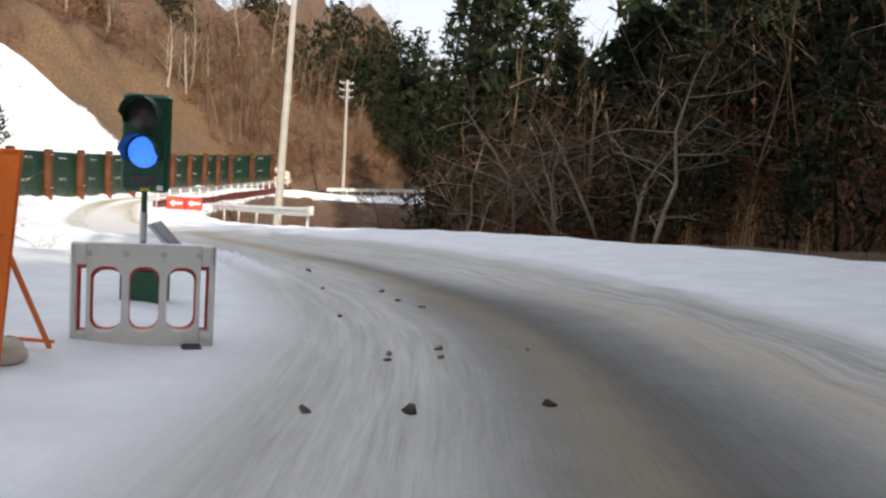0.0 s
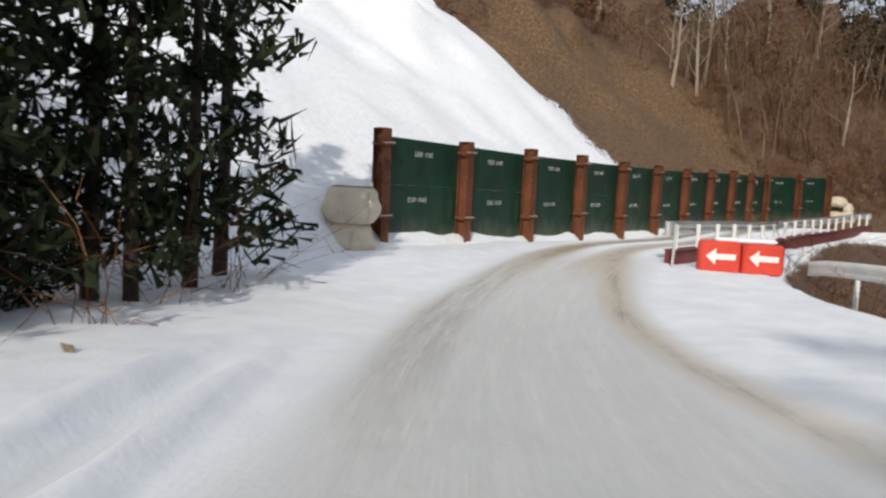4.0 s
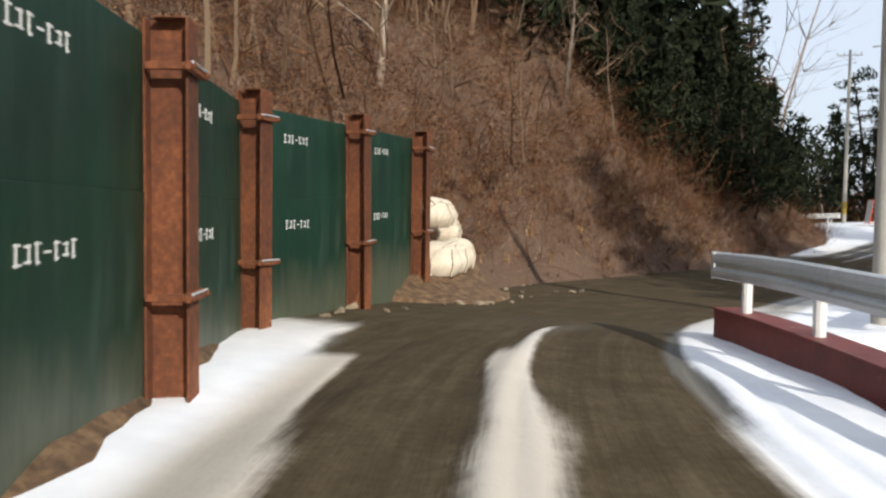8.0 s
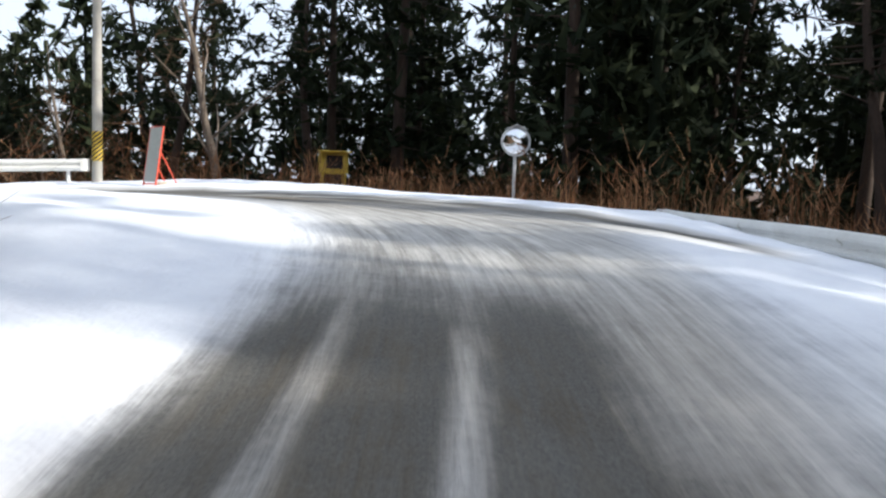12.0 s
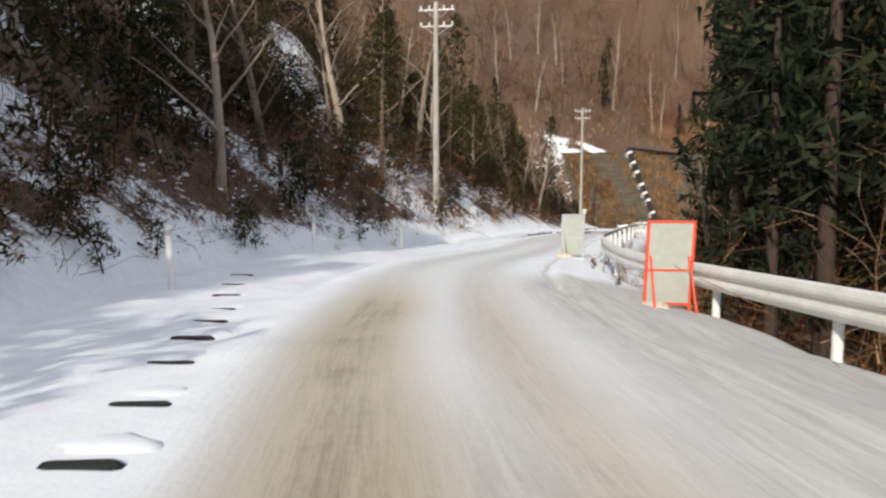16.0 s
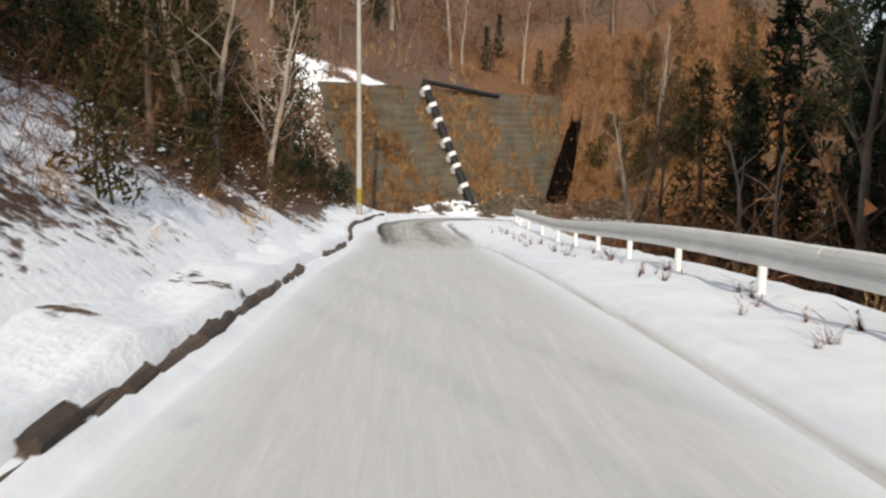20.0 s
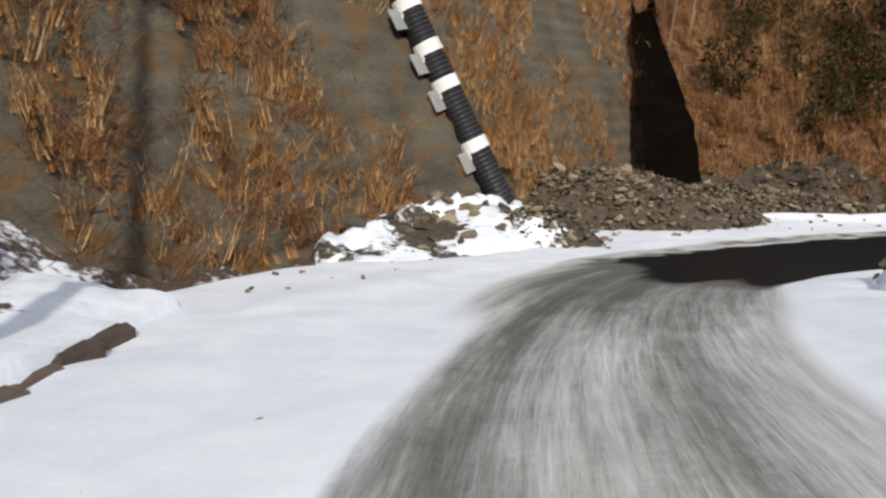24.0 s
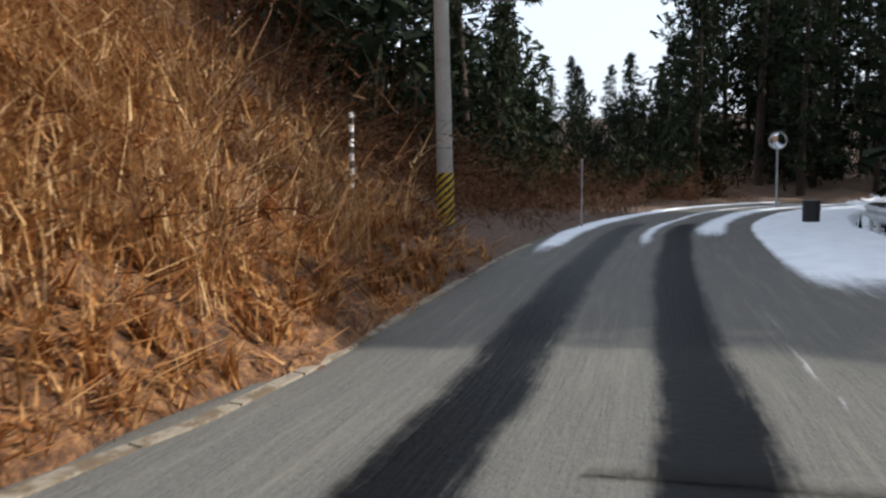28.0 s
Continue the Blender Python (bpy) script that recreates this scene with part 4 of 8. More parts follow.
mark_mesh = mesh_of("stencil_marks", stencil(0), WHITE_MARK)
for i in range(13):
    p, way = wall_spot(i)
    turn = Matrix.Rotation(math.atan2(way.y, way.x), 4, "Z")
    z = float(wall_base(i))
    tilt = Matrix.Rotation(radians(rng.normal(0, 0.5)), 4, "X") @ Matrix.Rotation(radians(rng.normal(0, 0.5)), 4, "Y")
    m = Matrix.Translation((p.x - way.x * 0.165, p.y - way.y * 0.165, z)) @ turn @ tilt @ Matrix.Translation((0, 0.17, rng.uniform(-0.06, 0.05)))
    ob = new("steel_post", post_mesh)
    ob.parent, ob.matrix_basis = wall, m
    for h in (0.90, 2.80):
        c = new("clamp", clamp_mesh)
        c.parent, c.matrix_basis = ob, pose(rng.uniform(-0.02, 0.02), 0, h + rng.uniform(-0.05, 0.05), 0, rng.uniform(-2, 2), 0)
        r = new("clamp_rod", rod_mesh)
        r.parent, r.matrix_basis = ob, c.matrix_basis.copy()
    if i == 12:
        break
    q, _ = wall_spot(i + 1)
    long, mid = (q - p).length, (p + q) / 2
    way2 = (q - p).normalized()
    zz = (z + float(wall_base(i + 1))) / 2
    tilt = math.atan2(float(wall_base(i + 1)) - z, long)
    m = Matrix.Translation((mid.x - way2.x * 0.165, mid.y - way2.y * 0.165, zz)) @ Matrix.Rotation(math.atan2(way2.y, way2.x), 4, "Z") @ Matrix.Rotation(-tilt, 4, "Y")
    for k, (a, b) in enumerate(((-0.8, 1.70), (1.701, 2.97))):
        g = Geo().box(0, 0, 0, long + 0.02, 0.024, b - a, bevel=0.004)
        for v_ in range(len(g.v)):
            x_, y_, z_ = g.v[v_]
            g.v[v_] = (x_, y_, z_ + (a + b) / 2)
        pl = part("plate", g, PLATE, wall)
        pl.matrix_basis = m @ pose(0, 0.37 + 0.03 * k * 0 + rng.uniform(0, 0.012), 0, rng.normal(0, 0.4), 0, 0)
        mk = new("stencil_marks", mark_mesh)
        mk.parent, mk.matrix_basis = pl, pose(rng.uniform(-0.25, 0.05), -0.0165, (1.30, 2.58)[k], 0, rng.normal(0, 0.8), 0)

# ---------------------------------------------------------------- guard rails
WBEAM = [(0.0, 0.0), (0.045, 0.02), (0.075, 0.075), (0.075, 0.11), (0.02, 0.155), (0.02, 0.195), (0.075, 0.24), (0.075, 0.275), (0.045, 0.33), (0.0, 0.35)]


def wave(side):
    front = [(side * a, b) for a, b in WBEAM]
    back = [(side * (a - 0.014), b) for a, b in reversed(WBEAM)]
    return front + back


def guard_rail(name, label, line, face, beam_mat, post_mat, top=0.76, every=2.0, base=None, group="guard rails", ends=(True, True), post_r=0.057, lift=0.0):
    """A rail along places (x, y, z of the ground); face: +1 when its wave faces left of its way."""
    root = thing(name, label, "guard rail", group=group)
    pts = [Vector(p) for p in line]
    g = Geo().sweep([p + Vector((0, 0, top - 0.35)) for p in pts], wave(face))
    beam = part("beam", g, beam_mat, root)
    dist = [0.0]
    for a, b in zip(pts, pts[1:]):
        dist.append(dist[-1] + (b - a).length)

    def spot(s):
        k = max(0, min(len(pts) - 2, int(np.searchsorted(dist, s)) - 1))
        f = (s - dist[k]) / max(dist[k + 1] - dist[k], 1e-6)
        return pts[k].lerp(pts[k + 1], f), (pts[k + 1] - pts[k]).normalized()

    pm = mesh_of("rail_post", Geo().tube([(0, 0, -0.7 if not lift else -0.1), (0, 0, top - lift - 0.12)], post_r, 10).tube([(0, 0, top - lift - 0.125), (0, 0, top - lift - 0.09)], [post_r, post_r * 0.6], 10), post_mat, False)
    bm_ = mesh_of("bracket", Geo().box(0, 0, 0, 0.07, 0.10, 0.2, bevel=0.01).tube([(0, -0.09, 0), (0, 0.09, 0)], 0.02, 6), GALV)
    s = 0.4
    while s < dist[-1] - 0.1:
        p, d = spot(s)
        n = Vector((-d.y, d.x, 0)).normalized() * face
        q = p - n * (post_r + 0.05)
        o = new("post", pm)
        o.parent, o.matrix_basis = root, pose(q.x, q.y, p.z + lift, 0, 0, math.degrees(math.atan2(d.y, d.x)))
        b = new("bracket", bm_)
        b.parent, b.matrix_basis = o, pose(0, 0.03 * face, top - lift - 0.175, 0, 0, 0)
        s += every
    # overlapping joints of the beam
    s = 4.0
    while s < dist[-1] - 2:
        p, d = spot(s)
        a, b = p - d * 0.16, p + d * 0.16
        n = Vector((-d.y, d.x, 0)).normalized() * face * 0.004
        j = part("joint", Geo().sweep([a + n + Vector((0, 0, top - 0.352)), b + n + Vector((0, 0, top - 0.352))], [(x, y * 1.01) for x, y in wave(face)]), beam_mat, beam)
        s += 4.0
    for want, p, d in ((ends[0], pts[0], (pts[0] - pts[1]).normalized()), (ends[1], pts[-1], (pts[-1] - pts[-2]).normalized())):
        if want:
            n = Vector((-d.y, d.x, 0)).normalized()
            face_ = face * (-1 if p is pts[0] else 1)
            g = Geo()
            arc = [p + d * (0.22 * math.sin(a)) - n * face_ * (0.11 * (1 - math.cos(a)) - 0.05) for a in np.linspace(0, math.pi, 9)]
            sec = [(0.008, 0.0), (0.008, 0.36), (-0.008, 0.36), (-0.008, 0.0)]
            g.sweep([a + Vector((0, 0, top - 0.355)) for a in arc], sec)
            part("end_cap", g, beam_mat, root, "rounded end cap")
    if base:
        mat, h, wdt = base
        g = Geo().sweep([p + Vector((0, 0, -0.25)) for p in pts], [(0.02 * face, 0), (0.02 * face, h + 0.25), ((0.02 - wdt) * face, h + 0.25), ((0.02 - wdt) * face, 0)])
        b = part("base_beam", g, mat, root, "red primed steel base beam")
        part("flange", Geo().sweep([p + Vector((0, 0, h)) for p in pts], [(0.05 * face, 0), (0.05 * face, 0.025), ((-0.05 - wdt) * face, 0.025), ((-0.05 - wdt) * face, 0)]), mat, b)
    return root


def fit_line(pts, pitch=1.0, up=0.0):
    """A smooth line through plan points, laid on the ground."""
    p = np.array([(q[0], q[1]) for q in pts], float)
    out = []
    for i in range(len(p) - 1):
        a, b, c, d = p[max(i - 1, 0)], p[i], p[i + 1], p[min(i + 2, len(p) - 1)]
        n = max(1, int(np.linalg.norm(c - b) / pitch))
        for f in np.arange(n) / n:
            out.append(0.5 * (2 * b + (c - a) * f + (2 * a - 5 * b + 4 * c - d) * f**2 + (3 * b - a - 3 * c + d) * f**3))
    out.append(p[-1])
    out = np.array(out)
    z = np.array([road_z(x, y) for x, y in out])
    if len(z) > 4:
        k = np.ones(5) / 5
        z = np.convolve(np.pad(z, 2, "edge"), k, "valid")
    return [(x, y, h + up) for (x, y), h in zip(out, z)]


def even(pts):
    """The same line with its height drawn straight from end to end."""
    a, b, n = pts[0][2], pts[-1][2], len(pts) - 1
    return [(x, y, a + (b - a) * k / n) for k, (x, y, z) in enumerate(pts)]


guard_rail("guard_rail", "grey steel guard rail on a red base beam beside the road", fit_line([(6.7, 33.9), (8.8, 43), (10.9, 52), (13.2, 61), (15.4, 68.0)]), 1, GALV, POSTW,
           top=1.12, every=2.0, base=(REDBASE, 0.36, 0.30), post_r=0.065, lift=0.35)
guard_rail("guard_rail", "weathered cream guard rail half sunk in verge snow", even(fit_line([(14.9, 15.1), (13.55, 20), (11.9, 26.5), (10.2, 33.6)], up=0.12)), 1, RAILW, POSTW, top=0.74, every=4.0)
guard_rail("guard_rail", "white guard rail on the outer side of the bend", [(x, y, np.interp(x, (19.5, 29, 39, 46.5, 54.7, 57.4), (-3.8, -3.75, -3.5, -3.42, -3.45, -3.55))) for x, y, z in fit_line([(19.5, 69.0), (24, 72), (29, 75.6), (34, 79), (39, 82.0), (46.5, 85.7), (52, 88.2), (57.4, 89.8)])], 1, RAILW, POSTW, top=0.74, every=2.0)
guard_rail("guard_rail", "long white guard rail along the downhill road", fit_line([(52.45, 105.4), (50.4, 108.8), (48.2, 111.6), (46.2, 114.4), (44.3, 116.9)] + [tuple(at(s, d)[:2]) for s, d in ((17.3, -4.1), (18.0, -3.7), (18.6, -3.5), (19.3, -3.6), (20, -3.9), (21, -4.3), (22, -4.9), (23, -5.5), (24, -5.9), (24.9, -6.2))]),
           1, RAILW, POSTW, top=0.72, every=3.4)

guard_rail("guard_rail", "grey guard rail beyond a snowy berm on the inner verge", fit_line([(27.3, 205.0), (30.3, 208.4), (35, 210.4), (40, 211.2)]), 1, GALV, POSTW, top=0.75, every=3.0)

# ---------------------------------------------------------------- utility poles
YELLOW = simple("yellow_band", (0.55, 0.36, 0.03), (0.75, 0.52, 0.05), 14, 0.5)
BLACK = simple("black_paint", (0.012, 0.012, 0.012), (0.03, 0.03, 0.03), 14, 0.5)
INSUL = simple("white_porcelain", (0.6, 0.6, 0.6), (0.8, 0.8, 0.8), 10, 0.25)


def pole(x, y, z, high, r0, lean=(0, 0), arms=0, band=False, turn=0.0, label="grey concrete utility pole"):
    root = thing("utility_pole", label, "utility pole", pose(x, y, z, lean[0], lean[1], turn), group="utility poles")
    n = 8
    part("shaft", Geo().tube([(0, 0, -1 + (high + 1) * k / n) for k in range(n + 1)], [r0 - (r0 * 0.42) * k / n for k in range(n + 1)], 18), CONCRETE, root, smooth=True)
    for h in (2.6, 4.1, 5.6, 7.1):
        part("step_bolt", Geo().tube([(0, -r0 - 0.12, h), (0, r0 + 0.12, h)], 0.012, 6), GALV, root)
    for k in range(arms):
        h = high - 0.35 - 0.75 * k
        arm = part("crossarm", Geo().box(0, 0.16, h, 1.7 - 0.25 * k, 0.075, 0.075, bevel=0.008), GALV, root)
        for sx in (-0.75, -0.35, 0.35, 0.75):
            part("insulator", Geo().tube([(sx, 0.16, h + 0.03), (sx, 0.16, h + 0.1), (sx, 0.16, h + 0.12), (sx, 0.16, h + 0.2)], [0.03, 0.055, 0.04, 0.05], 8), INSUL, arm)
        part("arm_brace", Geo().tube([(0.6, 0.17, h), (0, 0.16, h - 0.45)], 0.016, 5).tube([(-0.6, 0.17, h), (0, 0.16, h - 0.45)], 0.016, 5), GALV, arm)
    if band:
        lo, hi = band
        r = r0 - 0.42 * r0 * (lo + 1) / (high + 1) + 0.006
        b = part("warning_band", Geo().tube([(0, 0, lo), (0, 0, hi)], r, 24, cap=False), YELLOW, root, "yellow and black striped warning band")
        turns, w = 7, (hi - lo) / 7
        for k in range(-6, turns + 1):
            g, cols = Geo(), 28
            low, up_ = [], []
            for c in range(cols + 1):
                a = math.tau * c / cols
                h0 = lo + w * (k - 0.5) + w * 6.0 * c / cols
                for lst, h in ((low, h0), (up_, h0 + w * 0.5)):
                    h = min(max(h, lo), hi)
                    lst.append((math.cos(a) * (r + 0.004), math.sin(a) * (r + 0.004), h))
            g.add(low + up_, [(c, c + 1, cols + 2 + c, cols + 1 + c) for c in range(cols)])
            part("stripe", g, BLACK, b)
    return root


pole(13.8, 23.6, ground_at(13.8, 23.6) - 0.1, 13.5, 0.22, lean=(0, 1.5), arms=2, turn=20)
pole(21.2, 70.9, ground_at(21.2, 70.9), 12.6, 0.19, lean=(0, -1.2), arms=3, turn=25)
pole(52.72, 105.05, road_z(52.72, 105.05), 12.0, 0.15, arms=1, band=(0.62, 1.48), turn=-30)
pole(25.2, 145.8, max(ground_at(25.2, 145.8), -4.4), 9.1, 0.17, arms=2, turn=14)
pole(17.65, 194.45, -9.98, 12.2, 0.165, arms=2, band=(0.40, 1.18), turn=8)
pole(51.6, 218.7, ground_at(51.6, 218.7), 11, 0.16, arms=1, band=(0.0, 0.95), turn=-80)


# ---------------------------------------------------------------- plants
vr = np.random.default_rng(11)


def limb(geo, start, way, long, r0, r1, segs, sides, droop=0.0, wob=0.12):
    """A bent, tapered branch; returns its points."""
    pts, d = [Vector(start)], Vector(way).normalized()
    for k in range(segs):
        d = (d + Vector(vr.normal(0, wob, 3)) + Vector((0, 0, droop))).normalized()
        pts.append(pts[-1] + d * (long / segs))
    if sides == 2:
        w = d.cross(Vector(vr.normal(0, 1, 3))).normalized()
        n, rr = len(pts), [r0 + (r1 - r0) * k / segs for k in range(segs + 1)]
        geo.add([p + w * r for p, r in zip(pts, rr)] + [p - w * r for p, r in zip(pts, rr)], [(k, k + 1, n + k + 1, n + k) for k in range(segs)])
        return pts
    geo.tube(pts, [r0 + (r1 - r0) * k / segs for k in range(segs + 1)], sides, cap=False)
    return pts


def bare_tree(high, limbs=8, spread_=0.7, lean=0.05, twigs=3, arch=False):
    """Trunk and crown of a leafless tree."""
    trunk, crown = Geo(), Geo()
    r0 = (0.018 * high + 0.03) * (0.55 if arch else 1.0)
    pts = limb(trunk, (0, 0, -0.3), (vr.normal(0, lean), vr.normal(0, lean), 1), high * 0.95, r0, r0 * 0.2, 8, 7, 0, 0.06 if not arch else 0.2)
    for k in range(limbs):
        f = 0.22 + 0.75 * (k + vr.uniform(0, 0.8)) / limbs
        i = min(int(f * 8), 7)
        p = pts[i].lerp(pts[i + 1], f * 8 - i)
        a = k * 2.4 + vr.uniform(-0.5, 0.5)
        way = Vector((math.cos(a) * spread_, math.sin(a) * spread_, (0.75 if not arch else 0.35) + 0.4 * f))
        long = high * (0.42 - 0.25 * f) * vr.uniform(0.8, 1.25) * (1.35 if arch else 1.0)
        lp = limb(trunk, p, way, long, r0 * (0.42 - 0.25 * f), 0.014, 4, 3, 0.03, 0.16 if not arch else 0.3)
        for j in range(4):
            q = lp[min(1 + j, 4)]
            b = vr.uniform(0, math.tau)
            sp = limb(crown, q, way.normalized() * 0.6 + Vector((math.cos(b), math.sin(b), vr.uniform(0, 0.7))), long * vr.uniform(0.35, 0.6), 0.02, 0.007, 3, 2, 0.02, 0.2)
            for _ in range(twigs):
                c = vr.uniform(0, math.tau)
                limb(crown, sp[vr.integers(1, 4)], Vector((math.cos(c), math.sin(c), vr.uniform(-0.1, 0.9))), long * vr.uniform(0.15, 0.34), 0.011, 0.004, 2, 2, 0, 0.25)
    return trunk, crown


def sliver(geo, p, way, long, r):
    """One hair-thin twig: a single long triangle."""
    d = Vector(way).normalized()
    w = d.cross(Vector(vr.normal(0, 1, 3))).normalized() * r
    p = Vector(p)
    geo.add([p + w, p - w, p + d * long], [(0, 1, 2)])


def leaf_clump(geo, c, size, flat, count, leaf, slim=0.17):
    """Small pointed sprays scattered through a flattened ball."""
    for _ in range(count):
        d = Vector(vr.normal(0, 1, 3)).normalized() * size * vr.uniform(0.25, 1) ** 0.6
        p = Vector(c) + Vector((d.x, d.y, d.z * flat))
        a, b = Vector(vr.normal(0, 1, 3)).normalized(), Vector(vr.normal(0, 1, 3)).normalized()
        s = leaf * vr.uniform(0.6, 1.3)
        w = a.cross(b).normalized() * s * slim
        geo.add([p - a * s * 0.5 + w, p - a * s * 0.5 - w, p + a * s * 0.8], [(0, 1, 2)])


def cedar(high, bare=0.25, wide=0.19, clumps=58, leaf=0.54):
    """A dark cedar: straight stem and drooping clumps, ragged and gappy."""
    trunk, crown = Geo(), Geo()
    r0 = 0.013 * high + 0.05
    top = limb(trunk, (0, 0, -0.4), (0, 0, 1), high, r0, 0.03, 6, 6, 0, 0.012)
    for k in range(clumps):
        f = bare + (1 - bare) * (k + vr.uniform(0, 1)) / clumps
        i = min(int(f * 6), 5)
        p = top[i].lerp(top[i + 1], f * 6 - i)
        a = k * 2.399 + vr.uniform(-0.4, 0.4)
        reach = high * wide * (1.05 - f) ** 0.75 * vr.uniform(0.4, 1.2)
        tip = p + Vector((math.cos(a) * reach, math.sin(a) * reach, -reach * vr.uniform(-0.05, 0.35)))
        if k % 3 == 0:
            trunk.tube([p, p.lerp(tip, 0.5) + Vector((0, 0, 0.06)), tip], [0.03, 0.02, 0.01], 3, cap=False)
        leaf_clump(crown, p.lerp(tip, 0.72), 0.30 * reach + 0.34, 0.5, 20, leaf)
    return trunk, crown


def pine(high, clumps=34):
    """A red pine: bare bent stem, flat clouds of needles near the top."""
    trunk, crown = Geo(), Geo()
    pts = limb(trunk, (0, 0, -0.4), (vr.normal(0, 0.06), vr.normal(0, 0.06), 1), high, 0.014 * high + 0.04, 0.04, 8, 8, 0, 0.05)
    for k in range(clumps):
        f = 0.45 + 0.55 * (k + vr.uniform(0, 1)) / clumps
        i = min(int(f * 8), 7)
        p = pts[i].lerp(pts[i + 1], min(f * 8 - i, 1))
        a = k * 2.4 + vr.uniform(-0.5, 0.5)
        reach = high * 0.22 * (1.25 - f) * vr.uniform(0.5, 1.2)
        tip = p + Vector((math.cos(a) * reach, math.sin(a) * reach, reach * vr.uniform(-0.1, 0.4)))
        trunk.tube([p, p.lerp(tip, 0.6) + Vector((0, 0, -0.05)), tip], [0.045, 0.03, 0.012], 3, cap=False)
        leaf_clump(crown, tip, 0.6 * vr.uniform(0.7, 1.3), 0.45, 46, 0.34)
    return trunk, crown


def bush(high, stems, bend=0.35, fine=3):
    """Arching stems from one root, bristling with fine twigs."""
    g = Geo()
    for k in range(stems):
        a = vr.uniform(0, math.tau)
        way = Vector((math.cos(a) * bend, math.sin(a) * bend, 1)) * 1.0
        lp = limb(g, (vr.normal(0, 0.22), vr.normal(0, 0.22), -0.1), way, high * vr.uniform(0.5, 1.1), 0.0085, 0.003, 3, 2, -0.22 * vr.uniform(0, 1.4), 0.24)
        for _ in range(fine):
            b = vr.uniform(0, math.tau)
            i = vr.integers(0, 3)
            sliver(g, lp[i].lerp(lp[i + 1], vr.uniform(0.2, 1)), Vector((math.cos(b), math.sin(b), vr.uniform(-0.3, 0.9))), high * vr.uniform(0.12, 0.38), 0.0075)
    return g.arrays()


def grass(high, blades, bend=0.6, width=0.012):
    """A tuft of dry blades."""
    v, f = [], []
    for k in range(blades):
        a, l = vr.uniform(0, math.tau), high * vr.uniform(0.5, 1.2)
        r, h = bend * l * vr.uniform(0.15, 1.0), l * vr.uniform(0.65, 0.95)
        c, s = math.cos(a), math.sin(a)
        x0, y0 = vr.normal(0, 0.09 * high), vr.normal(0, 0.09 * high)
        w = width * vr.uniform(0.7, 1.5)
        n = len(v)
        v += [(x0 - s * w, y0 + c * w, -0.05), (x0 + s * w, y0 - c * w, -0.05),
              (x0 + c * r * 0.3 - s * w * 0.8, y0 + s * r * 0.3 + c * w * 0.8, h * 0.65), (x0 + c * r * 0.3 + s * w * 0.8, y0 + s * r * 0.3 - c * w * 0.8, h * 0.65),
              (x0 + c * r, y0 + s * r, h * vr.uniform(0.75, 1.0))]
        f += [(n, n + 1, n + 2), (n + 2, n + 3, n + 4)]
    return np.array(v), np.array(f)


def tree_kind(name, label, category, makes, wood, leaves, crown_name="crown"):
    """Several models of one kind of tree as (trunk mesh, crown mesh) pairs, and a function that plants them."""
    models = [(mesh_of("trunk", t, wood, True), mesh_of(crown_name, c, leaves)) for t, c in makes]

    def plant(x, y, size=1.0, which=None, sink=0.15, turn=None, label_=None, lean=(0, 0)):
        root = thing(name, label_ or label, category, pose(x, y, ground_at(x, y) - sink, lean[0], lean[1], vr.uniform(0, 360) if turn is None else turn), group=name + "s")
        root.scale = (size * vr.uniform(0.9, 1.1),) * 2 + (size,)
        t, c = models[vr.integers(len(models)) if which is None else which]
        for nm, me in (("trunk", t), (crown_name, c)):
            o = new(nm, me)
            o.parent = root
        return root

    return plant


plant_bare = tree_kind("bare_tree", "leafless grey-barked tree on the wooded slope", "tree", [bare_tree(h, 9, 0.75, 0.06) for h in (9.5, 11, 8, 12)], BARK, TWIG)
plant_thin = tree_kind("slender_tree", "slender pale leafless tree with few upright branches", "tree", [bare_tree(h, 7, 0.35, 0.03, 3) for h in (11, 13, 9)], BARK, TWIG)
plant_crook = tree_kind("crooked_tree", "crooked leafless tree with arching pale limbs", "tree", [bare_tree(h, 9, 1.5, 0.45, 5, True) for h in (5.5, 6.5, 5)], BARK, TWIG)
plant_cedar = tree_kind("cedar_tree", "tall dark green cedar with ragged drooping sprays", "tree", [cedar(h, b) for h, b in ((15, 0.15), (17, 0.3), (13, 0.08))], DARKBARK, NEEDLE)
plant_olive = tree_kind("evergreen_tree", "broad olive-green evergreen tree on the hillside", "tree", [cedar(h, b, w, 62, 0.33) for h, b, w in ((11, 0.12, 0.26), (9, 0.06, 0.32), (12, 0.2, 0.24))], BROWNBARK, OLIVE)
plant_pine = tree_kind("pine_tree", "tall pine with a bare stem and clouds of needles", "tree", [pine(h) for h in (15, 17, 13)], DARKBARK, NEEDLE)


def rooted(tau, left):
    p = at(tau, left)
    return p.x, p.y


def spots(n, s0, s1, d0, d1, size0, size1, clear=0.0, seed=1, keep=None):
    """Random places between two stations and two distances to the left (negative: to the right), on the ground."""
    r = np.random.default_rng(seed)
    s, d = r.uniform(s0, s1, n * 3), r.uniform(min(d0, d1), max(d0, d1), n * 3)
    out = []
    p = np.array([at(a, b)[:2] for a, b in zip(s, d)])
    z, stn, off = lie(p[:, 0], p[:, 1])
    good = (np.where(off > 0, off - edge_left(stn), -off - edge_right(stn)) > clear) & (np.abs(off - d) < 2.5)
    good &= np.hypot(p[:, 0] - 26.3, p[:, 1] - 201.9) > 4.5  # clear snow inside the last bend
    if keep is not None:
        good &= keep(p[:, 0], p[:, 1], stn, off)
    for (x, y), h, ok in zip(p, z, good):
        if ok and len(out) < n:
            out.append((x, y, h - 0.03, r.uniform(size0, size1)))
    return out


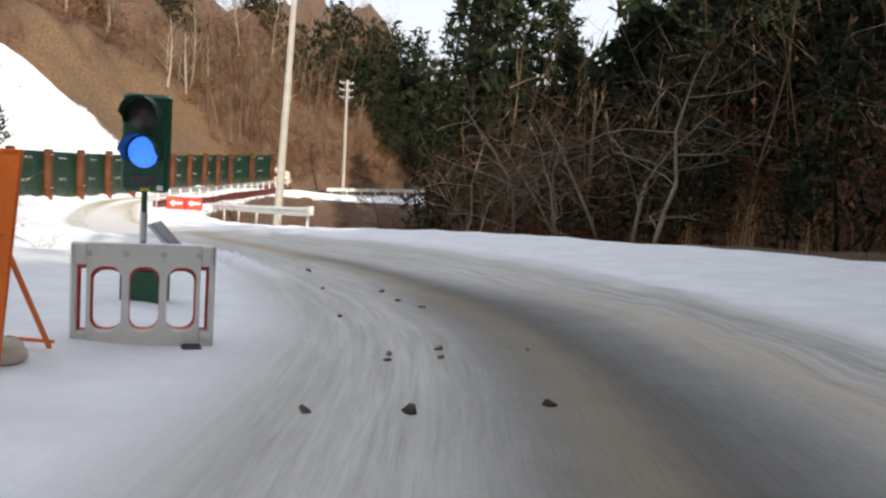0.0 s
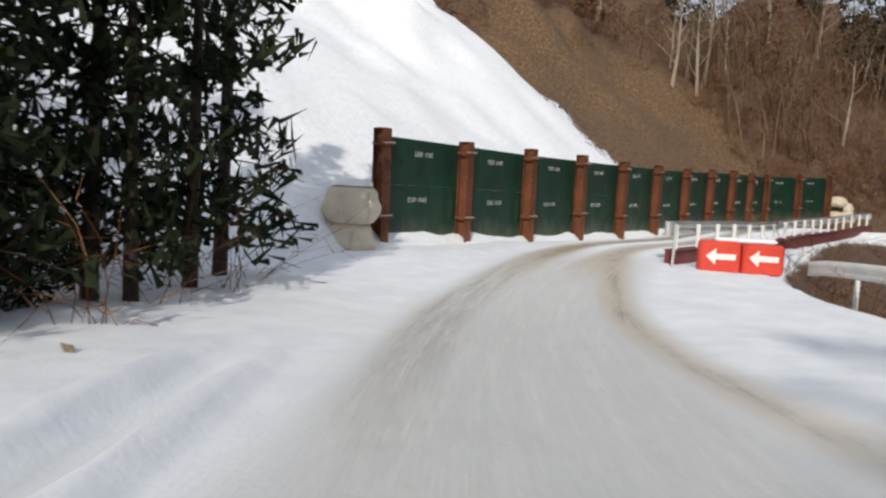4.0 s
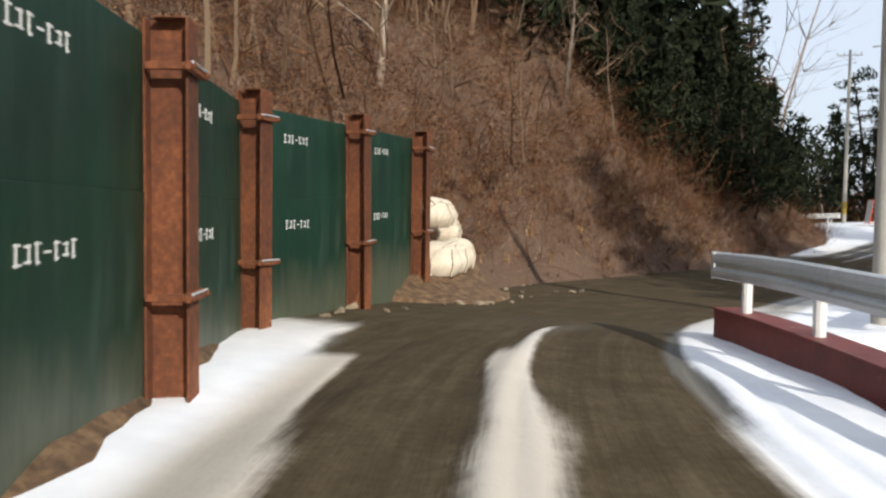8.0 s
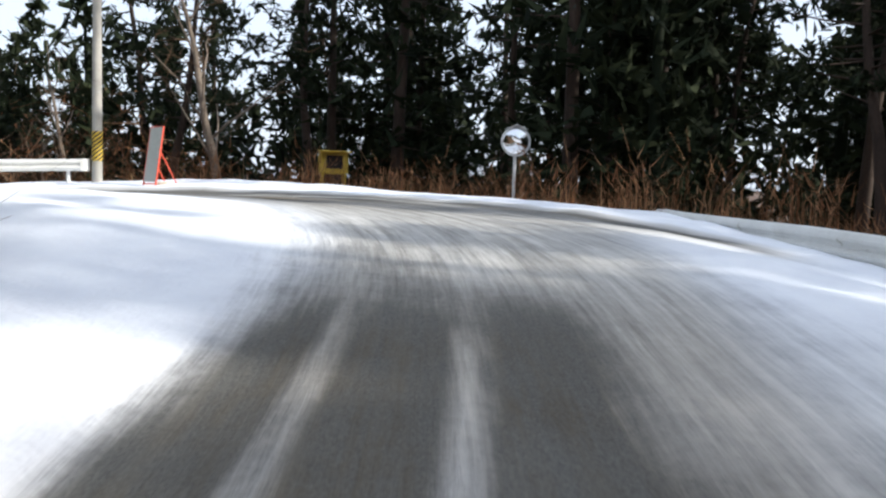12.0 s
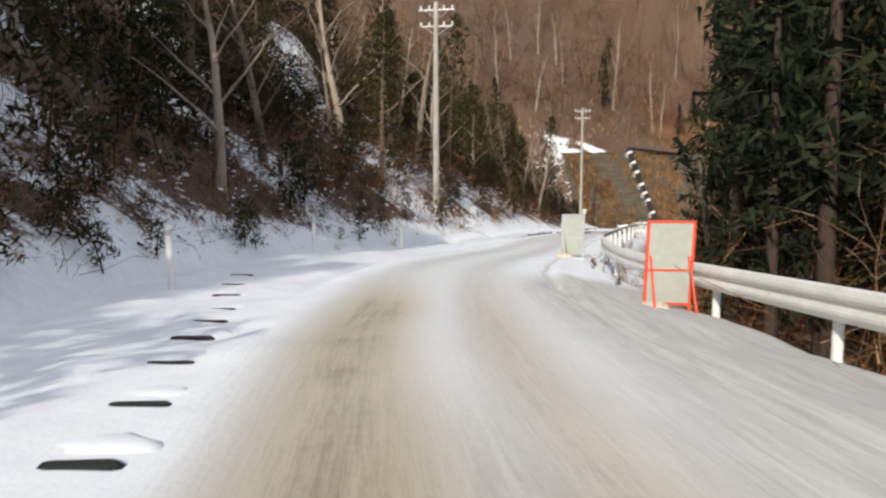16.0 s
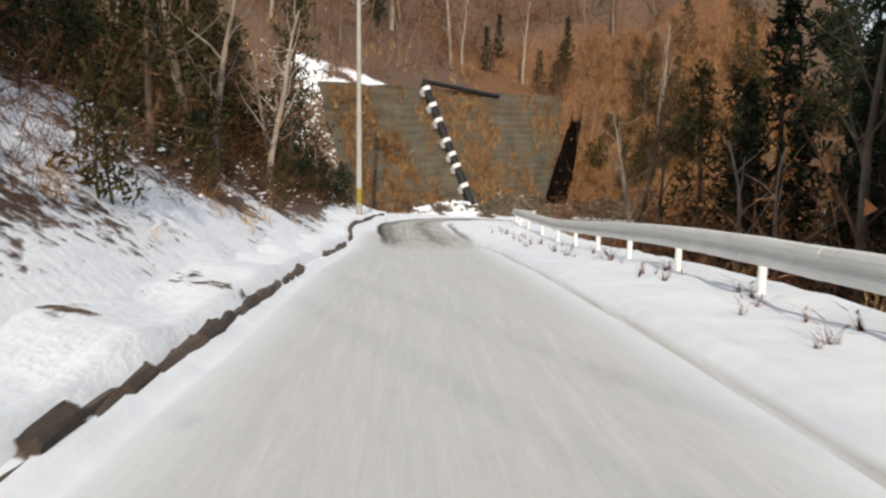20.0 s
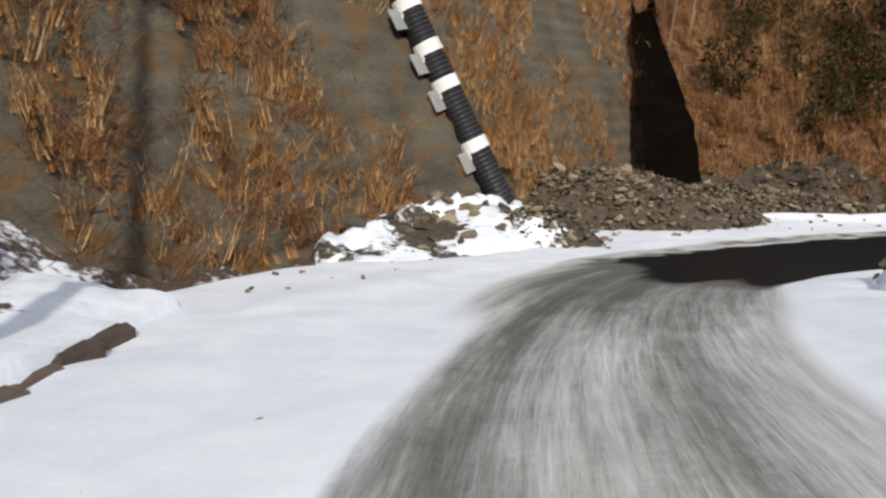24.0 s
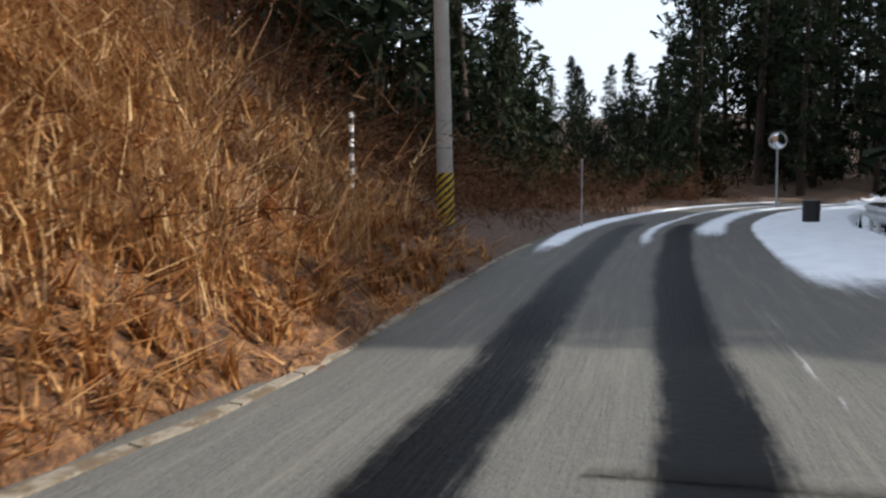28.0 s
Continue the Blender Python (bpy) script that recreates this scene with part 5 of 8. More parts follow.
def scatter(name, label, category, protos, places, mat, seed=3, lean=0.12):
    v, f = spread(protos, places, np.random.default_rng(seed), lean)
    return tagged(new(name, fast_mesh(name, v, f, mat)), label, category, kind="stuff")


def thicket(high, stems, leaves, leaf=0.13):
    """A tall tangle: arching stems, twigs and the dead leaves that still hang in it."""
    g = Geo()
    for k in range(stems):
        a = vr.uniform(0, math.tau)
        lp = limb(g, (vr.normal(0, 0.5), vr.normal(0, 0.5), -0.1), Vector((math.cos(a) * 0.45, math.sin(a) * 0.45, 1)), high * vr.uniform(0.5, 1.1), 0.0034 * high, 0.0013 * high, 4, 2, -0.14 * vr.uniform(0, 1.6), 0.27)
        for _ in range(8):
            b = vr.uniform(0, math.tau)
            i = vr.integers(0, 4)
            sliver(g, lp[i].lerp(lp[i + 1], vr.uniform(0.2, 1)), Vector((math.cos(b), math.sin(b), vr.uniform(-0.3, 0.7))), high * vr.uniform(0.12, 0.4), 0.003 * high)
        for _ in range(leaves // stems):
            p = lp[vr.integers(1, 5)] + Vector(vr.normal(0, 0.11 * high, 3))
            a_, b_ = Vector(vr.normal(0, 1, 3)).normalized(), Vector(vr.normal(0, 1, 3)).normalized()
            s_ = leaf * vr.uniform(0.35, 0.9)
            w_ = a_.cross(b_).normalized() * s_ * 0.4
            g.add([p - a_ * s_ * 0.5 + w_, p - a_ * s_ * 0.5 - w_, p + a_ * s_ * 0.7], [(0, 1, 2)])
    return g.arrays()


def leafy(high, clumps, leaf, low=0.1, wide=0.32, count=17):
    """An evergreen shrub or small tree as clumps of sprays round a stem."""
    g = Geo()
    limb(g, (0, 0, -0.2), (0, 0, 1), high * 0.9, 0.05, 0.015, 5, 3, 0, 0.06)
    for k in range(clumps):
        f = low + (1 - low) * (k + vr.uniform(0, 1)) / clumps
        a, r = k * 2.399 + vr.uniform(-0.5, 0.5), high * wide * math.sqrt(max(1.05 - f, 0.03)) * vr.uniform(0.4, 1.1)
        leaf_clump(g, (math.cos(a) * r, math.sin(a) * r, f * high), high * 0.09 + 0.18, 0.6, count, leaf, 0.22)
    return g.arrays()


def open_sky(x, y, stn, off):
    """Keeps clear the gap in the woods over the end of the road."""
    az = np.degrees(np.arctan2(y - 217, x - 36.8))
    return ~((az > -9.3) & (az < 1.0))


BUSHES = [bush(h, n, b) for h, n, b in ((1.6, 10, 0.5), (2.2, 10, 0.45), (1.2, 11, 0.7), (2.7, 9, 0.35))]
TUFTS = [grass(0.6, 19, 0.7, 0.010), grass(0.85, 17, 0.9, 0.010), grass(0.45, 20, 1.0, 0.010), grass(1.1, 14, 0.9, 0.011)]
LITTER = [grass(0.4, 11, 1.5, 0.012), grass(0.3, 11, 1.8, 0.013)]
PLUMES = [grass(1.25, 20, 1.1, 0.011), grass(1.5, 18, 0.9, 0.011), grass(1.0, 22, 1.3, 0.011)]
REEDS = [grass(1.5, 26, 0.35, 0.012), grass(1.9, 22, 0.4, 0.012)]


def off_cut(x, y, stn, off):
    rx, ry = x - CUT_FOOT.x, y - CUT_FOOT.y
    a_, q_ = rx * CUT_WAY.x + ry * CUT_WAY.y, rx * CUT_BACK.x + ry * CUT_BACK.y
    return ~((a_ > -0.5) & (a_ < CUT_LONG + 0.5) & (q_ > -3) & (q_ < 7))


THICKETS = [thicket(h, n, l) for h, n, l in ((3.2, 8, 72), (4.2, 8, 80), (2.6, 8, 64))]
SHRUBS = [leafy(h, c, l) for h, c, l in ((2.2, 16, 0.20), (3.2, 22, 0.23), (1.6, 12, 0.17))]
WOODS = [leafy(h, c, 0.68, 0.10, w, 15) for h, c, w in ((9, 26, 0.30), (11, 28, 0.24), (8, 24, 0.36))]
WOODS_BROWN = [thicket(h, 7, 70, 0.34) for h in (7, 8.5, 10)]


def bare_stand(high, stems):
    """A clump of leafless saplings with upright pale stems."""
    g = Geo()
    for _ in range(stems):
        x, y = vr.normal(0, 1.3, 2)
        lp = limb(g, (x, y, -0.3), (vr.normal(0, 0.07), vr.normal(0, 0.07), 1), high * vr.uniform(0.6, 1.1), 0.06, 0.015, 5, 2, 0, 0.08)
        for k in range(9):
            a = vr.uniform(0, math.tau)
            q = lp[vr.integers(2, 6)]
            way = Vector((math.cos(a), math.sin(a), vr.uniform(0.3, 1.2)))
            bp = limb(g, q, way, high * vr.uniform(0.12, 0.3), 0.022, 0.006, 2, 2, 0, 0.2)
            for _ in range(2):
                sliver(g, bp[vr.integers(1, 3)], way + Vector(vr.normal(0, 0.6, 3)), high * vr.uniform(0.06, 0.14), 0.013)
    return g.arrays()


def whole_cedar(high, bare):
    """Stem and sprays of a far cedar in one mesh."""
    t, c = cedar(high, bare, 0.2, 40, 0.64)
    return c.add(t.v, t.f).arrays()


FAR_CEDARS = [whole_cedar(h, b) for h, b in ((15, 0.12), (17, 0.25), (13, 0.06))]
STANDS = [bare_stand(h, n) for h, n in ((8, 5), (10, 5), (7, 6))]

# valley side of the approach
scatter("brush", "tangled russet brush on the valley side", "brush", BUSHES, spots(300, -1, 5.2, -11, -30, 0.5, 1.3, 0.6, 21), BRUSH, 4)
scatter("thicket", "tall tangled thicket with dead leaves across the verge", "brush", THICKETS, spots(330, -2, 5.2, -15, -38, 0.9, 1.7, 3.4, 61), BRUSH, 4)
scatter("woods", "dark evergreen woods behind the thicket", "woods", WOODS, spots(70, -2, 6.5, -34, -60, 1.0, 1.5, 16, 62), NEEDLE, 4)
scatter("shrub", "dark evergreen shrubs under the thicket", "shrub", SHRUBS, spots(120, -2, 5.2, -15, -32, 1.0, 2.0, 3, 63), NEEDLE, 4)
scatter("brush", "low brush with snow between it on the hillside", "brush", BUSHES, spots(170, 2.6, 5.0, 5, 16, 0.5, 1.2, 0.2, 22), BRUSH, 5)
scatter("shrub", "dark evergreen shrubs on the snowy hillside", "shrub", SHRUBS, spots(60, 2.6, 4.9, 4.6, 14, 0.8, 1.6, 0.5, 64), NEEDLE, 5)
scatter("shrub", "dark evergreen shrubs hanging over the snowy bank", "shrub", SHRUBS, [(x - 0.2 * k, y + 0.3 * (k % 3), max(ground_at(x - 0.2 * k, y), road_z(x, y) - 0.2), 0.55 + 0.16 * k) for x, y in ((3.0, 11.0), (1.6, 15.2), (1.0, 18.6), (-0.2, 17.0)) for k in range(5)], NEEDLE, 25, 0.25)
scatter("brush", "low brown brush poking through the snowy bank", "brush", BUSHES, spots(110, 2.4, 4.4, 3.6, 8, 0.3, 0.6, -0.6, 162), BRUSH, 47, 0.3)
scatter("brush", "bare brush leaning from the snowy bank", "brush", BUSHES, [(x, y, road_z(x, y) - 0.1, 1.0) for x, y in ((4.6, 9.6), (4.1, 11.2), (3.4, 13.0), (3.2, 14.8), (2.9, 16.2), (2.4, 18.4), (1.8, 20.2), (1.5, 22.0), (0.9, 23.5), (0.6, 21.4))], BRUSH, 26, 0.3)
scatter("thicket", "dark tangled thicket over the snowy bank", "brush", THICKETS, spots(70, 2.6, 4.8, 5, 14, 0.5, 0.9, 0.9, 85), BRUSH, 5)
scatter("woods", "tall dark cedars at the top of the bare cutting", "woods", FAR_CEDARS, spots(22, 5.0, 6.4, 24, 52, 0.7, 1.0, 18, 164), NEEDLE, 50)
# below and above the plated wall
scatter("brush", "brown brush below the guard rail", "brush", BUSHES, spots(260, 5.2, 9.6, -5, -26, 0.6, 1.3, 0.8, 23), BRUSH, 6)
scatter("thicket", "brown thicket on the valley floor", "brush", THICKETS, spots(120, 5.0, 9.4, -16, -40, 0.8, 1.4, 6, 65), BRUSH, 6)
scatter("woods", "dark evergreen woods across the valley", "woods", WOODS, spots(150, 4, 9.5, -30, -70, 1.1, 1.7, 18, 66), NEEDLE, 6)
scatter("thicket", "russet thicket at the top of the bare cutting", "brush", THICKETS, spots(150, 6.0, 9.9, 17, 46, 0.8, 1.5, 9, 67), BRUSH, 7)
scatter("woods", "dark woods on the hill above the wall", "woods", WOODS, spots(70, 5.0, 9.6, 32, 80, 0.7, 1.2, 24, 68), NEEDLE, 7)
scatter("woods", "bare brown woods on the hill above the wall", "woods", WOODS_BROWN, spots(190, 4.5, 12.5, 18, 85, 0.7, 1.1, 13, 69), BRUSH, 7)
# the nose of the hill inside the bend
scatter("brush", "dense russet brush on the steep hillside above the bend", "brush", BUSHES, spots(460, 9.4, 11.9, 4.5, 18, 0.7, 1.5, 0.7, 24), BRUSH, 7)
scatter("thicket", "tall russet thicket on the hillside above the bend", "brush", THICKETS, spots(190, 9.4, 12.0, 7, 28, 0.6, 1.2, 2.4, 70), BRUSH, 8)
scatter("shrub", "dark evergreen shrubs at the corner of the hill", "shrub", SHRUBS, spots(130, 11.6, 13.6, 4.3, 14, 0.9, 1.7, 0.4, 71), NEEDLE, 8)
# outside the bend
scatter("shrub", "dark undergrowth among the pines", "shrub", SHRUBS, spots(150, 9.3, 14.5, -17, -40, 0.9, 1.7, 8, 72), NEEDLE, 9)
scatter("dry_grass", "reddish dry grass on the outer verge of the bend", "grass", REEDS, spots(750, 11.9, 15.6, -9, -20, 0.9, 1.5, 0.4, 32), RUSSETREED, 13)
scatter("brush", "russet brush among the verge grass", "brush", BUSHES, spots(160, 11.8, 15.6, -10, -22, 0.6, 1.1, 0.8, 73), BRUSH, 9)
scatter("dry_grass", "dead grass along the hillside foot", "grass", LITTER, spots(520, 9.4, 11.8, 3.5, 12, 0.5, 1.1, 0.05, 33), BRUSH, 14, 0.4)
# down the straight
scatter("brush", "snow-dusted brush on the hillside", "brush", BUSHES, spots(520, 14.5, 23.8, 4, 18, 0.4, 1.0, 0.9, 26, off_cut), BRUSH, 9)
scatter("thicket", "brown thicket high on the snowy hillside", "brush", THICKETS, spots(430, 14.0, 23.9, 5.5, 28, 0.55, 1.15, 1.8, 74, off_cut), BRUSH, 9)
scatter("shrub", "olive and dark green shrubs on the snowy hillside", "shrub", SHRUBS, spots(110, 14.5, 23.6, 6, 20, 0.7, 1.6, 1.5, 75, off_cut), OLIVE, 9)
scatter("shrub", "dark evergreen shrubs on the snowy hillside", "shrub", SHRUBS, spots(150, 14.3, 23.6, 5.0, 20, 0.35, 1.5, 1.4, 86, off_cut), NEEDLE, 9)
scatter("woods", "dark woods over the hillside", "woods", WOODS, spots(90, 13.0, 22.5, 22, 60, 0.6, 1.1, 12, 76, off_cut), NEEDLE, 9)
scatter("brush", "dark brush beyond the guard rail", "brush", BUSHES, spots(300, 14.8, 24.0, -5, -20, 0.7, 1.6, 0.7, 27), BRUSH, 10)
scatter("thicket", "brown thicket beyond the guard rail", "brush", THICKETS, spots(270, 14.8, 24.0, -7.5, -26, 0.8, 1.6, 2.0, 77), BRUSH, 10)
scatter("woods", "dark evergreen woods below the road", "woods", WOODS, spots(130, 14.5, 22.5, -24, -60, 0.8, 1.3, 15, 78), NEEDLE, 10)
scatter("dry_grass", "withered grass showing through the snow", "grass", TUFTS, spots(300, 14.8, 24.5, 3, 9, 0.35, 0.7, 0.1, 34, off_cut), STRAW, 15)
vg_ = np.random.default_rng(166)
scatter("dry_grass", "russet dead grass in the snow under the guard rail", "grass", LITTER, [(q.x, q.y, road_z(q.x, q.y), vg_.uniform(0.4, 0.8)) for q in (at(s_v, float(d_v)) for s_v, d_v in zip(vg_.uniform(17.6, 22.6, 130), vg_.uniform(-4.3, -3.3, 130)))], BRUSH, 52, 0.3)
scatter("dry_grass", "dead grass beside the guard rail", "grass", TUFTS, spots(400, 14.9, 24.5, -4, -9, 0.5, 0.9, 0.3, 35), STRAW, 16)
# round and above the cutting
scatter("brush", "brush on the hill above the cutting", "brush", BUSHES, spots(260, 22.5, 28.5, 12, 40, 0.8, 1.8, 4, 28, off_cut), BRUSH, 11)
scatter("woods", "bare brown woods on the hill above the cutting", "woods", WOODS_BROWN, spots(400, 21.5, 28.8, 18, 100, 0.6, 1.05, 9, 79, off_cut), BRUSH, 11)
scatter("thicket", "low brown thicket inside the last bend", "brush", THICKETS, spots(90, 23.4, 27.0, -8, -20, 0.5, 0.9, 1.5, 104), BRUSH, 10)
scatter("brush", "brown brush inside the last bend", "brush", BUSHES, spots(90, 23.4, 27.5, -8, -16, 0.6, 1.1, 2.2, 105), BRUSH, 10)
scatter("woods", "leafless pale-stemmed woods on the hill above the cutting", "woods", STANDS, spots(330, 21.0, 29.0, 16, 100, 0.8, 1.4, 8, 87, off_cut), TWIG, 11)
scatter("woods", "leafless woods on the nose of the hill", "woods", STANDS, spots(70, 9.3, 14.6, 8, 24, 0.8, 1.3, 4, 88), TWIG, 11)
scatter("woods", "tall dark evergreens on the nose of the hill", "woods", WOODS, spots(30, 11.0, 14.6, 9, 26, 0.9, 1.25, 6, 89), NEEDLE, 11)
scatter("woods", "leafless brown woods across the valley", "woods", STANDS, spots(170, -2, 8.0, -18, -60, 0.9, 1.4, 6, 92), TWIG, 11)
scatter("brush", "russet brush at the foot of the bend's hillside", "brush", BUSHES, spots(190, 9.7, 11.75, 3.2, 9, 0.45, 1.0, 0.3, 93) + spots(170, 11.3, 12.9, 2.5, 5.5, 0.3, 0.7, 0.0, 110), BRUSH, 18)
scatter("brush", "brown litter and bramble at the corner of the hill", "brush", BUSHES + LITTER, spots(420, 10.7, 12.4, 2.5, 9, 0.35, 0.9, 0.05, 153), BRUSH, 43, 0.4)
scatter("dry_grass", "pale dead grass and fern on the bend's hillside", "grass", TUFTS, spots(150, 9.6, 11.5, 3.2, 10, 0.4, 0.9, 0.4, 94), STRAW, 18)
scatter("fallen_branches", "pale fallen branches and bleached litter on the steep hillside", "branches", BUSHES, spots(330, 9.7, 12.0, 3.4, 17, 0.45, 1.0, 0.8, 161), PALEWOOD, 44, 0.7)
scatter("shrub", "low dark clumps breaking through the snow on the bank", "shrub", SHRUBS, spots(420, 14.4, 24.6, 3.5, 14, 0.18, 0.6, 0.35, 151, off_cut), OLIVE, 41)
scatter("brush", "brown tangle lying over the snowy hillside", "brush", BUSHES, spots(420, 14.4, 24.6, 4, 15, 0.35, 0.8, 0.8, 152, off_cut), BRUSH, 42, 0.5)
scatter("brush", "brush low on the snowy hillside", "brush", BUSHES, spots(430, 14.8, 25.2, 3.5, 9, 0.45, 0.95, 0.5, 95, off_cut), BRUSH, 18)
br_ = np.random.default_rng(96)
BANK_ = []
while len(BANK_) < 3700:
    bx, by = br_.uniform(27, 48, 400), br_.uniform(221, 244, 400)
    bz, bs, bo = lie(bx, by)
    ba = (bx - CUT_FOOT.x) * CUT_WAY.x + (by - CUT_FOOT.y) * CUT_WAY.y
    BANK_ += [(x, y, z - 0.03, br_.uniform(0.7, 1.4)) for x, y, z, s, o, a in zip(bx, by, bz, bs, bo, ba) if o > edge_left(s) + 0.1 and a > CUT_LONG - 1.0 and (lambda g: g[1] > g[2] + 0.2)(gully_at(x, y))]
scatter("dry_grass", "tawny grass on the bank beyond the gully", "grass", TUFTS, BANK_[:1700], STRAW, 20)
scatter("dry_grass", "dry tawny grass on the sunny bank", "grass", TUFTS, spots(1500, 27.4, 29.8, 3, 20, 0.7, 1.3, 0.1, 31, off_cut), STRAW, 12)
scatter("dry_grass", "flattened russet grass and fern on the sunny bank", "grass", LITTER, spots(2300, 27.3, 29.6, 2.4, 17, 0.8, 1.7, 0.0, 97, off_cut) + spots(900, 27.9, 29.8, 2.2, 7, 0.8, 1.5, 0.0, 106) + [(x, y, z, 1.3) for x, y, z, k in BANK_[1700:3700]], RUSSET, 22, 0.3)
scatter("brush", "russet brambles on the sunny bank", "brush", BUSHES, spots(120, 27.3, 30.0, 4, 18, 0.4, 0.8, 0.5, 98, off_cut), BRUSH, 23)
scatter("dry_grass", "dry grass above the cutting", "grass", TUFTS, spots(450, 23.5, 28.0, 8, 26, 0.8, 1.4, 4, 80, off_cut), STRAW, 12)
scatter("shrub", "dark green shrubs on the grassy bank", "shrub", SHRUBS, spots(34, 27.3, 29.5, 9, 20, 0.8, 1.5, 5, 81, off_cut), OLIVE, 12)
scatter("dry_grass", "tall pale reeds by the valley brush", "grass", REEDS, spots(70, 0.5, 5, -11.5, -20, 0.6, 1.0, 0.2, 36), STRAW, 17)
# beyond the last bend
scatter("woods", "dark cedar woods along the shaded road", "woods", WOODS, spots(150, 30.2, 32.9, -42, -9, 1.1, 1.7, 5, 82, open_sky), NEEDLE, 13)
scatter("woods", "dark woods on the hill beside the shaded road", "woods", WOODS, spots(90, 29.6, 32.9, 7, 40, 0.6, 1.1, 5, 83, open_sky), NEEDLE, 13)
scatter("brush", "brush in the shade of the woods", "brush", BUSHES, spots(330, 28.7, 32.5, 3.2, 14, 0.6, 1.3, 0.3, 84), BRUSH, 13)
scatter("shrub", "dark evergreen undergrowth on the shaded bank", "shrub", SHRUBS, spots(40, 29.5, 32.8, 6.5, 16, 0.7, 1.2, 3.0, 101), OLIVE, 13)
scatter("shrub", "dark shrubs beside the striped pole", "shrub", SHRUBS, spots(34, 22.8, 24.7, 3.4, 9, 0.5, 1.0, 0.8, 102, off_cut), NEEDLE, 14)
scatter("shrub", "dark undergrowth on the valley side of the shaded road", "shrub", SHRUBS, spots(80, 29.6, 32.8, -20, -6, 0.8, 1.5, 2.0, 103), NEEDLE, 13)


def grove(plant, n, s0, s1, d0, d1, seed, size=(0.8, 1.2), clear=1.0, keep=None):
    for x, y, z, k in spots(n, s0, s1, d0, d1, *size, clear, seed, keep):
        plant(x, y, k)


grove(plant_crook, 30, -1.5, 4.6, -11, -17, 41, (0.9, 1.3), 0.8)
vr2_ = np.random.default_rng(172)
scatter("woods", "brown leafless woods hung with dead leaves behind the verge", "woods", WOODS_BROWN, spots(110, -1, 6.0, -17, -34, 0.6, 1.0, 5, 163), BRUSH, 48)
scatter("woods", "dark cedars on the far side of the valley", "woods", FAR_CEDARS, [(x, y, ground_at(x, y) - 0.3, vr2_.uniform(1.0, 1.2) + 0.012 * (x - 24)) for x, y in zip(vr2_.uniform(24, 52, 22), vr2_.uniform(36, 45, 22))], NEEDLE, 49)
scatter("woods", "tall dark cedars standing in the valley", "woods", FAR_CEDARS, spots(30, -2, 7.5, -24, -55, 1.0, 1.5, 8, 42), NEEDLE, 42)
grove(plant_bare, 18, -1, 6, -20, -44, 43, (0.7, 1.1), 6)
grove(plant_thin, 34, 5.5, 10.0, 22, 44, 44, (0.8, 1.2), 13)
grove(plant_cedar, 10, 6.5, 9.0, 27, 50, 45, (0.7, 1.0), 18)
grove(plant_bare, 22, 9.3, 13.5, 10, 28, 46, (0.6, 0.9), 4)
grove(plant_cedar, 12, 11.8, 14.2, 7, 22, 47, (0.45, 0.8), 2.0)
grove(plant_pine, 44, 9.2, 16.0, -19, -46, 48, (0.8, 1.3), 9.5)
grove(plant_cedar, 55, 9.0, 15.8, -19, -50, 49, (1.15, 1.7), 9.5)
grove(plant_bare, 30, 14.5, 21, 7, 26, 50, (0.6, 0.95), 2, off_cut)
grove(plant_cedar, 22, 14.5, 22, 10, 30, 51, (0.4, 0.75), 4, off_cut)
grove(plant_bare, 26, 15, 23.8, -7, -20, 52, (0.6, 0.95), 2)
scatter("woods", "tall dark cedars standing in the valley", "woods", FAR_CEDARS, spots(20, 15, 22, -18, -40, 0.7, 1.1, 10, 53), NEEDLE, 53)
grove(plant_cedar, 24, 17.9, 20.6, -7.5, -16, 59, (0.8, 1.2), 3)
grove(plant_olive, 16, 17.2, 20.2, 6.5, 16, 141, (0.55, 0.9), 2.4)
grove(plant_olive, 34, 20.2, 24.2, 5.0, 15, 142, (0.5, 0.85), 2.2, off_cut)
grove(plant_bare, 16, 17.5, 24.0, 4.5, 11, 143, (0.5, 0.8), 1.6, off_cut)
grove(plant_olive, 14, 20.6, 22.7, -9.5, -17, 144, (0.55, 0.8), 3.0)
grove(plant_bare, 16, 19.5, 22.9, -8, -14, 145, (0.6, 0.9), 1.4)
grove(plant_olive, 16, 27.4, 29.4, 16, 30, 146, (0.4, 0.65), 10, off_cut)
plant_bare(47.7, 118.5, 0.85, 0, label_="pale forked leafless tree beyond the guard rail")
grove(plant_thin, 44, 22.0, 28.5, 16, 50, 54, (0.7, 1.1), 7, off_cut)
grove(plant_cedar, 8, 23, 28, 16, 40, 55, (0.35, 0.6), 7, off_cut)
grove(plant_cedar, 30, 30.0, 32.9, -30, -8, 56, (0.9, 1.3), 3, open_sky)
grove(plant_cedar, 22, 29.6, 32.9, 6, 26, 57, (0.6, 1.0), 3, open_sky)
grove(plant_pine, 8, 29.8, 31.5, 8, 18, 58, (0.6, 0.9), 4, open_sky)
scatter("thicket", "dark brown thicket beside the shaded road", "brush", THICKETS, spots(110, 29.4, 32.7, 3.4, 10, 0.5, 0.9, 0.6, 107), BRUSH, 33)
scatter("brush", "brown brush under the pines beside the shaded road", "brush", BUSHES, spots(110, 29.3, 32.7, 2.7, 10, 0.6, 1.2, 0.2, 108), BRUSH, 33)
er_ = np.random.default_rng(99)
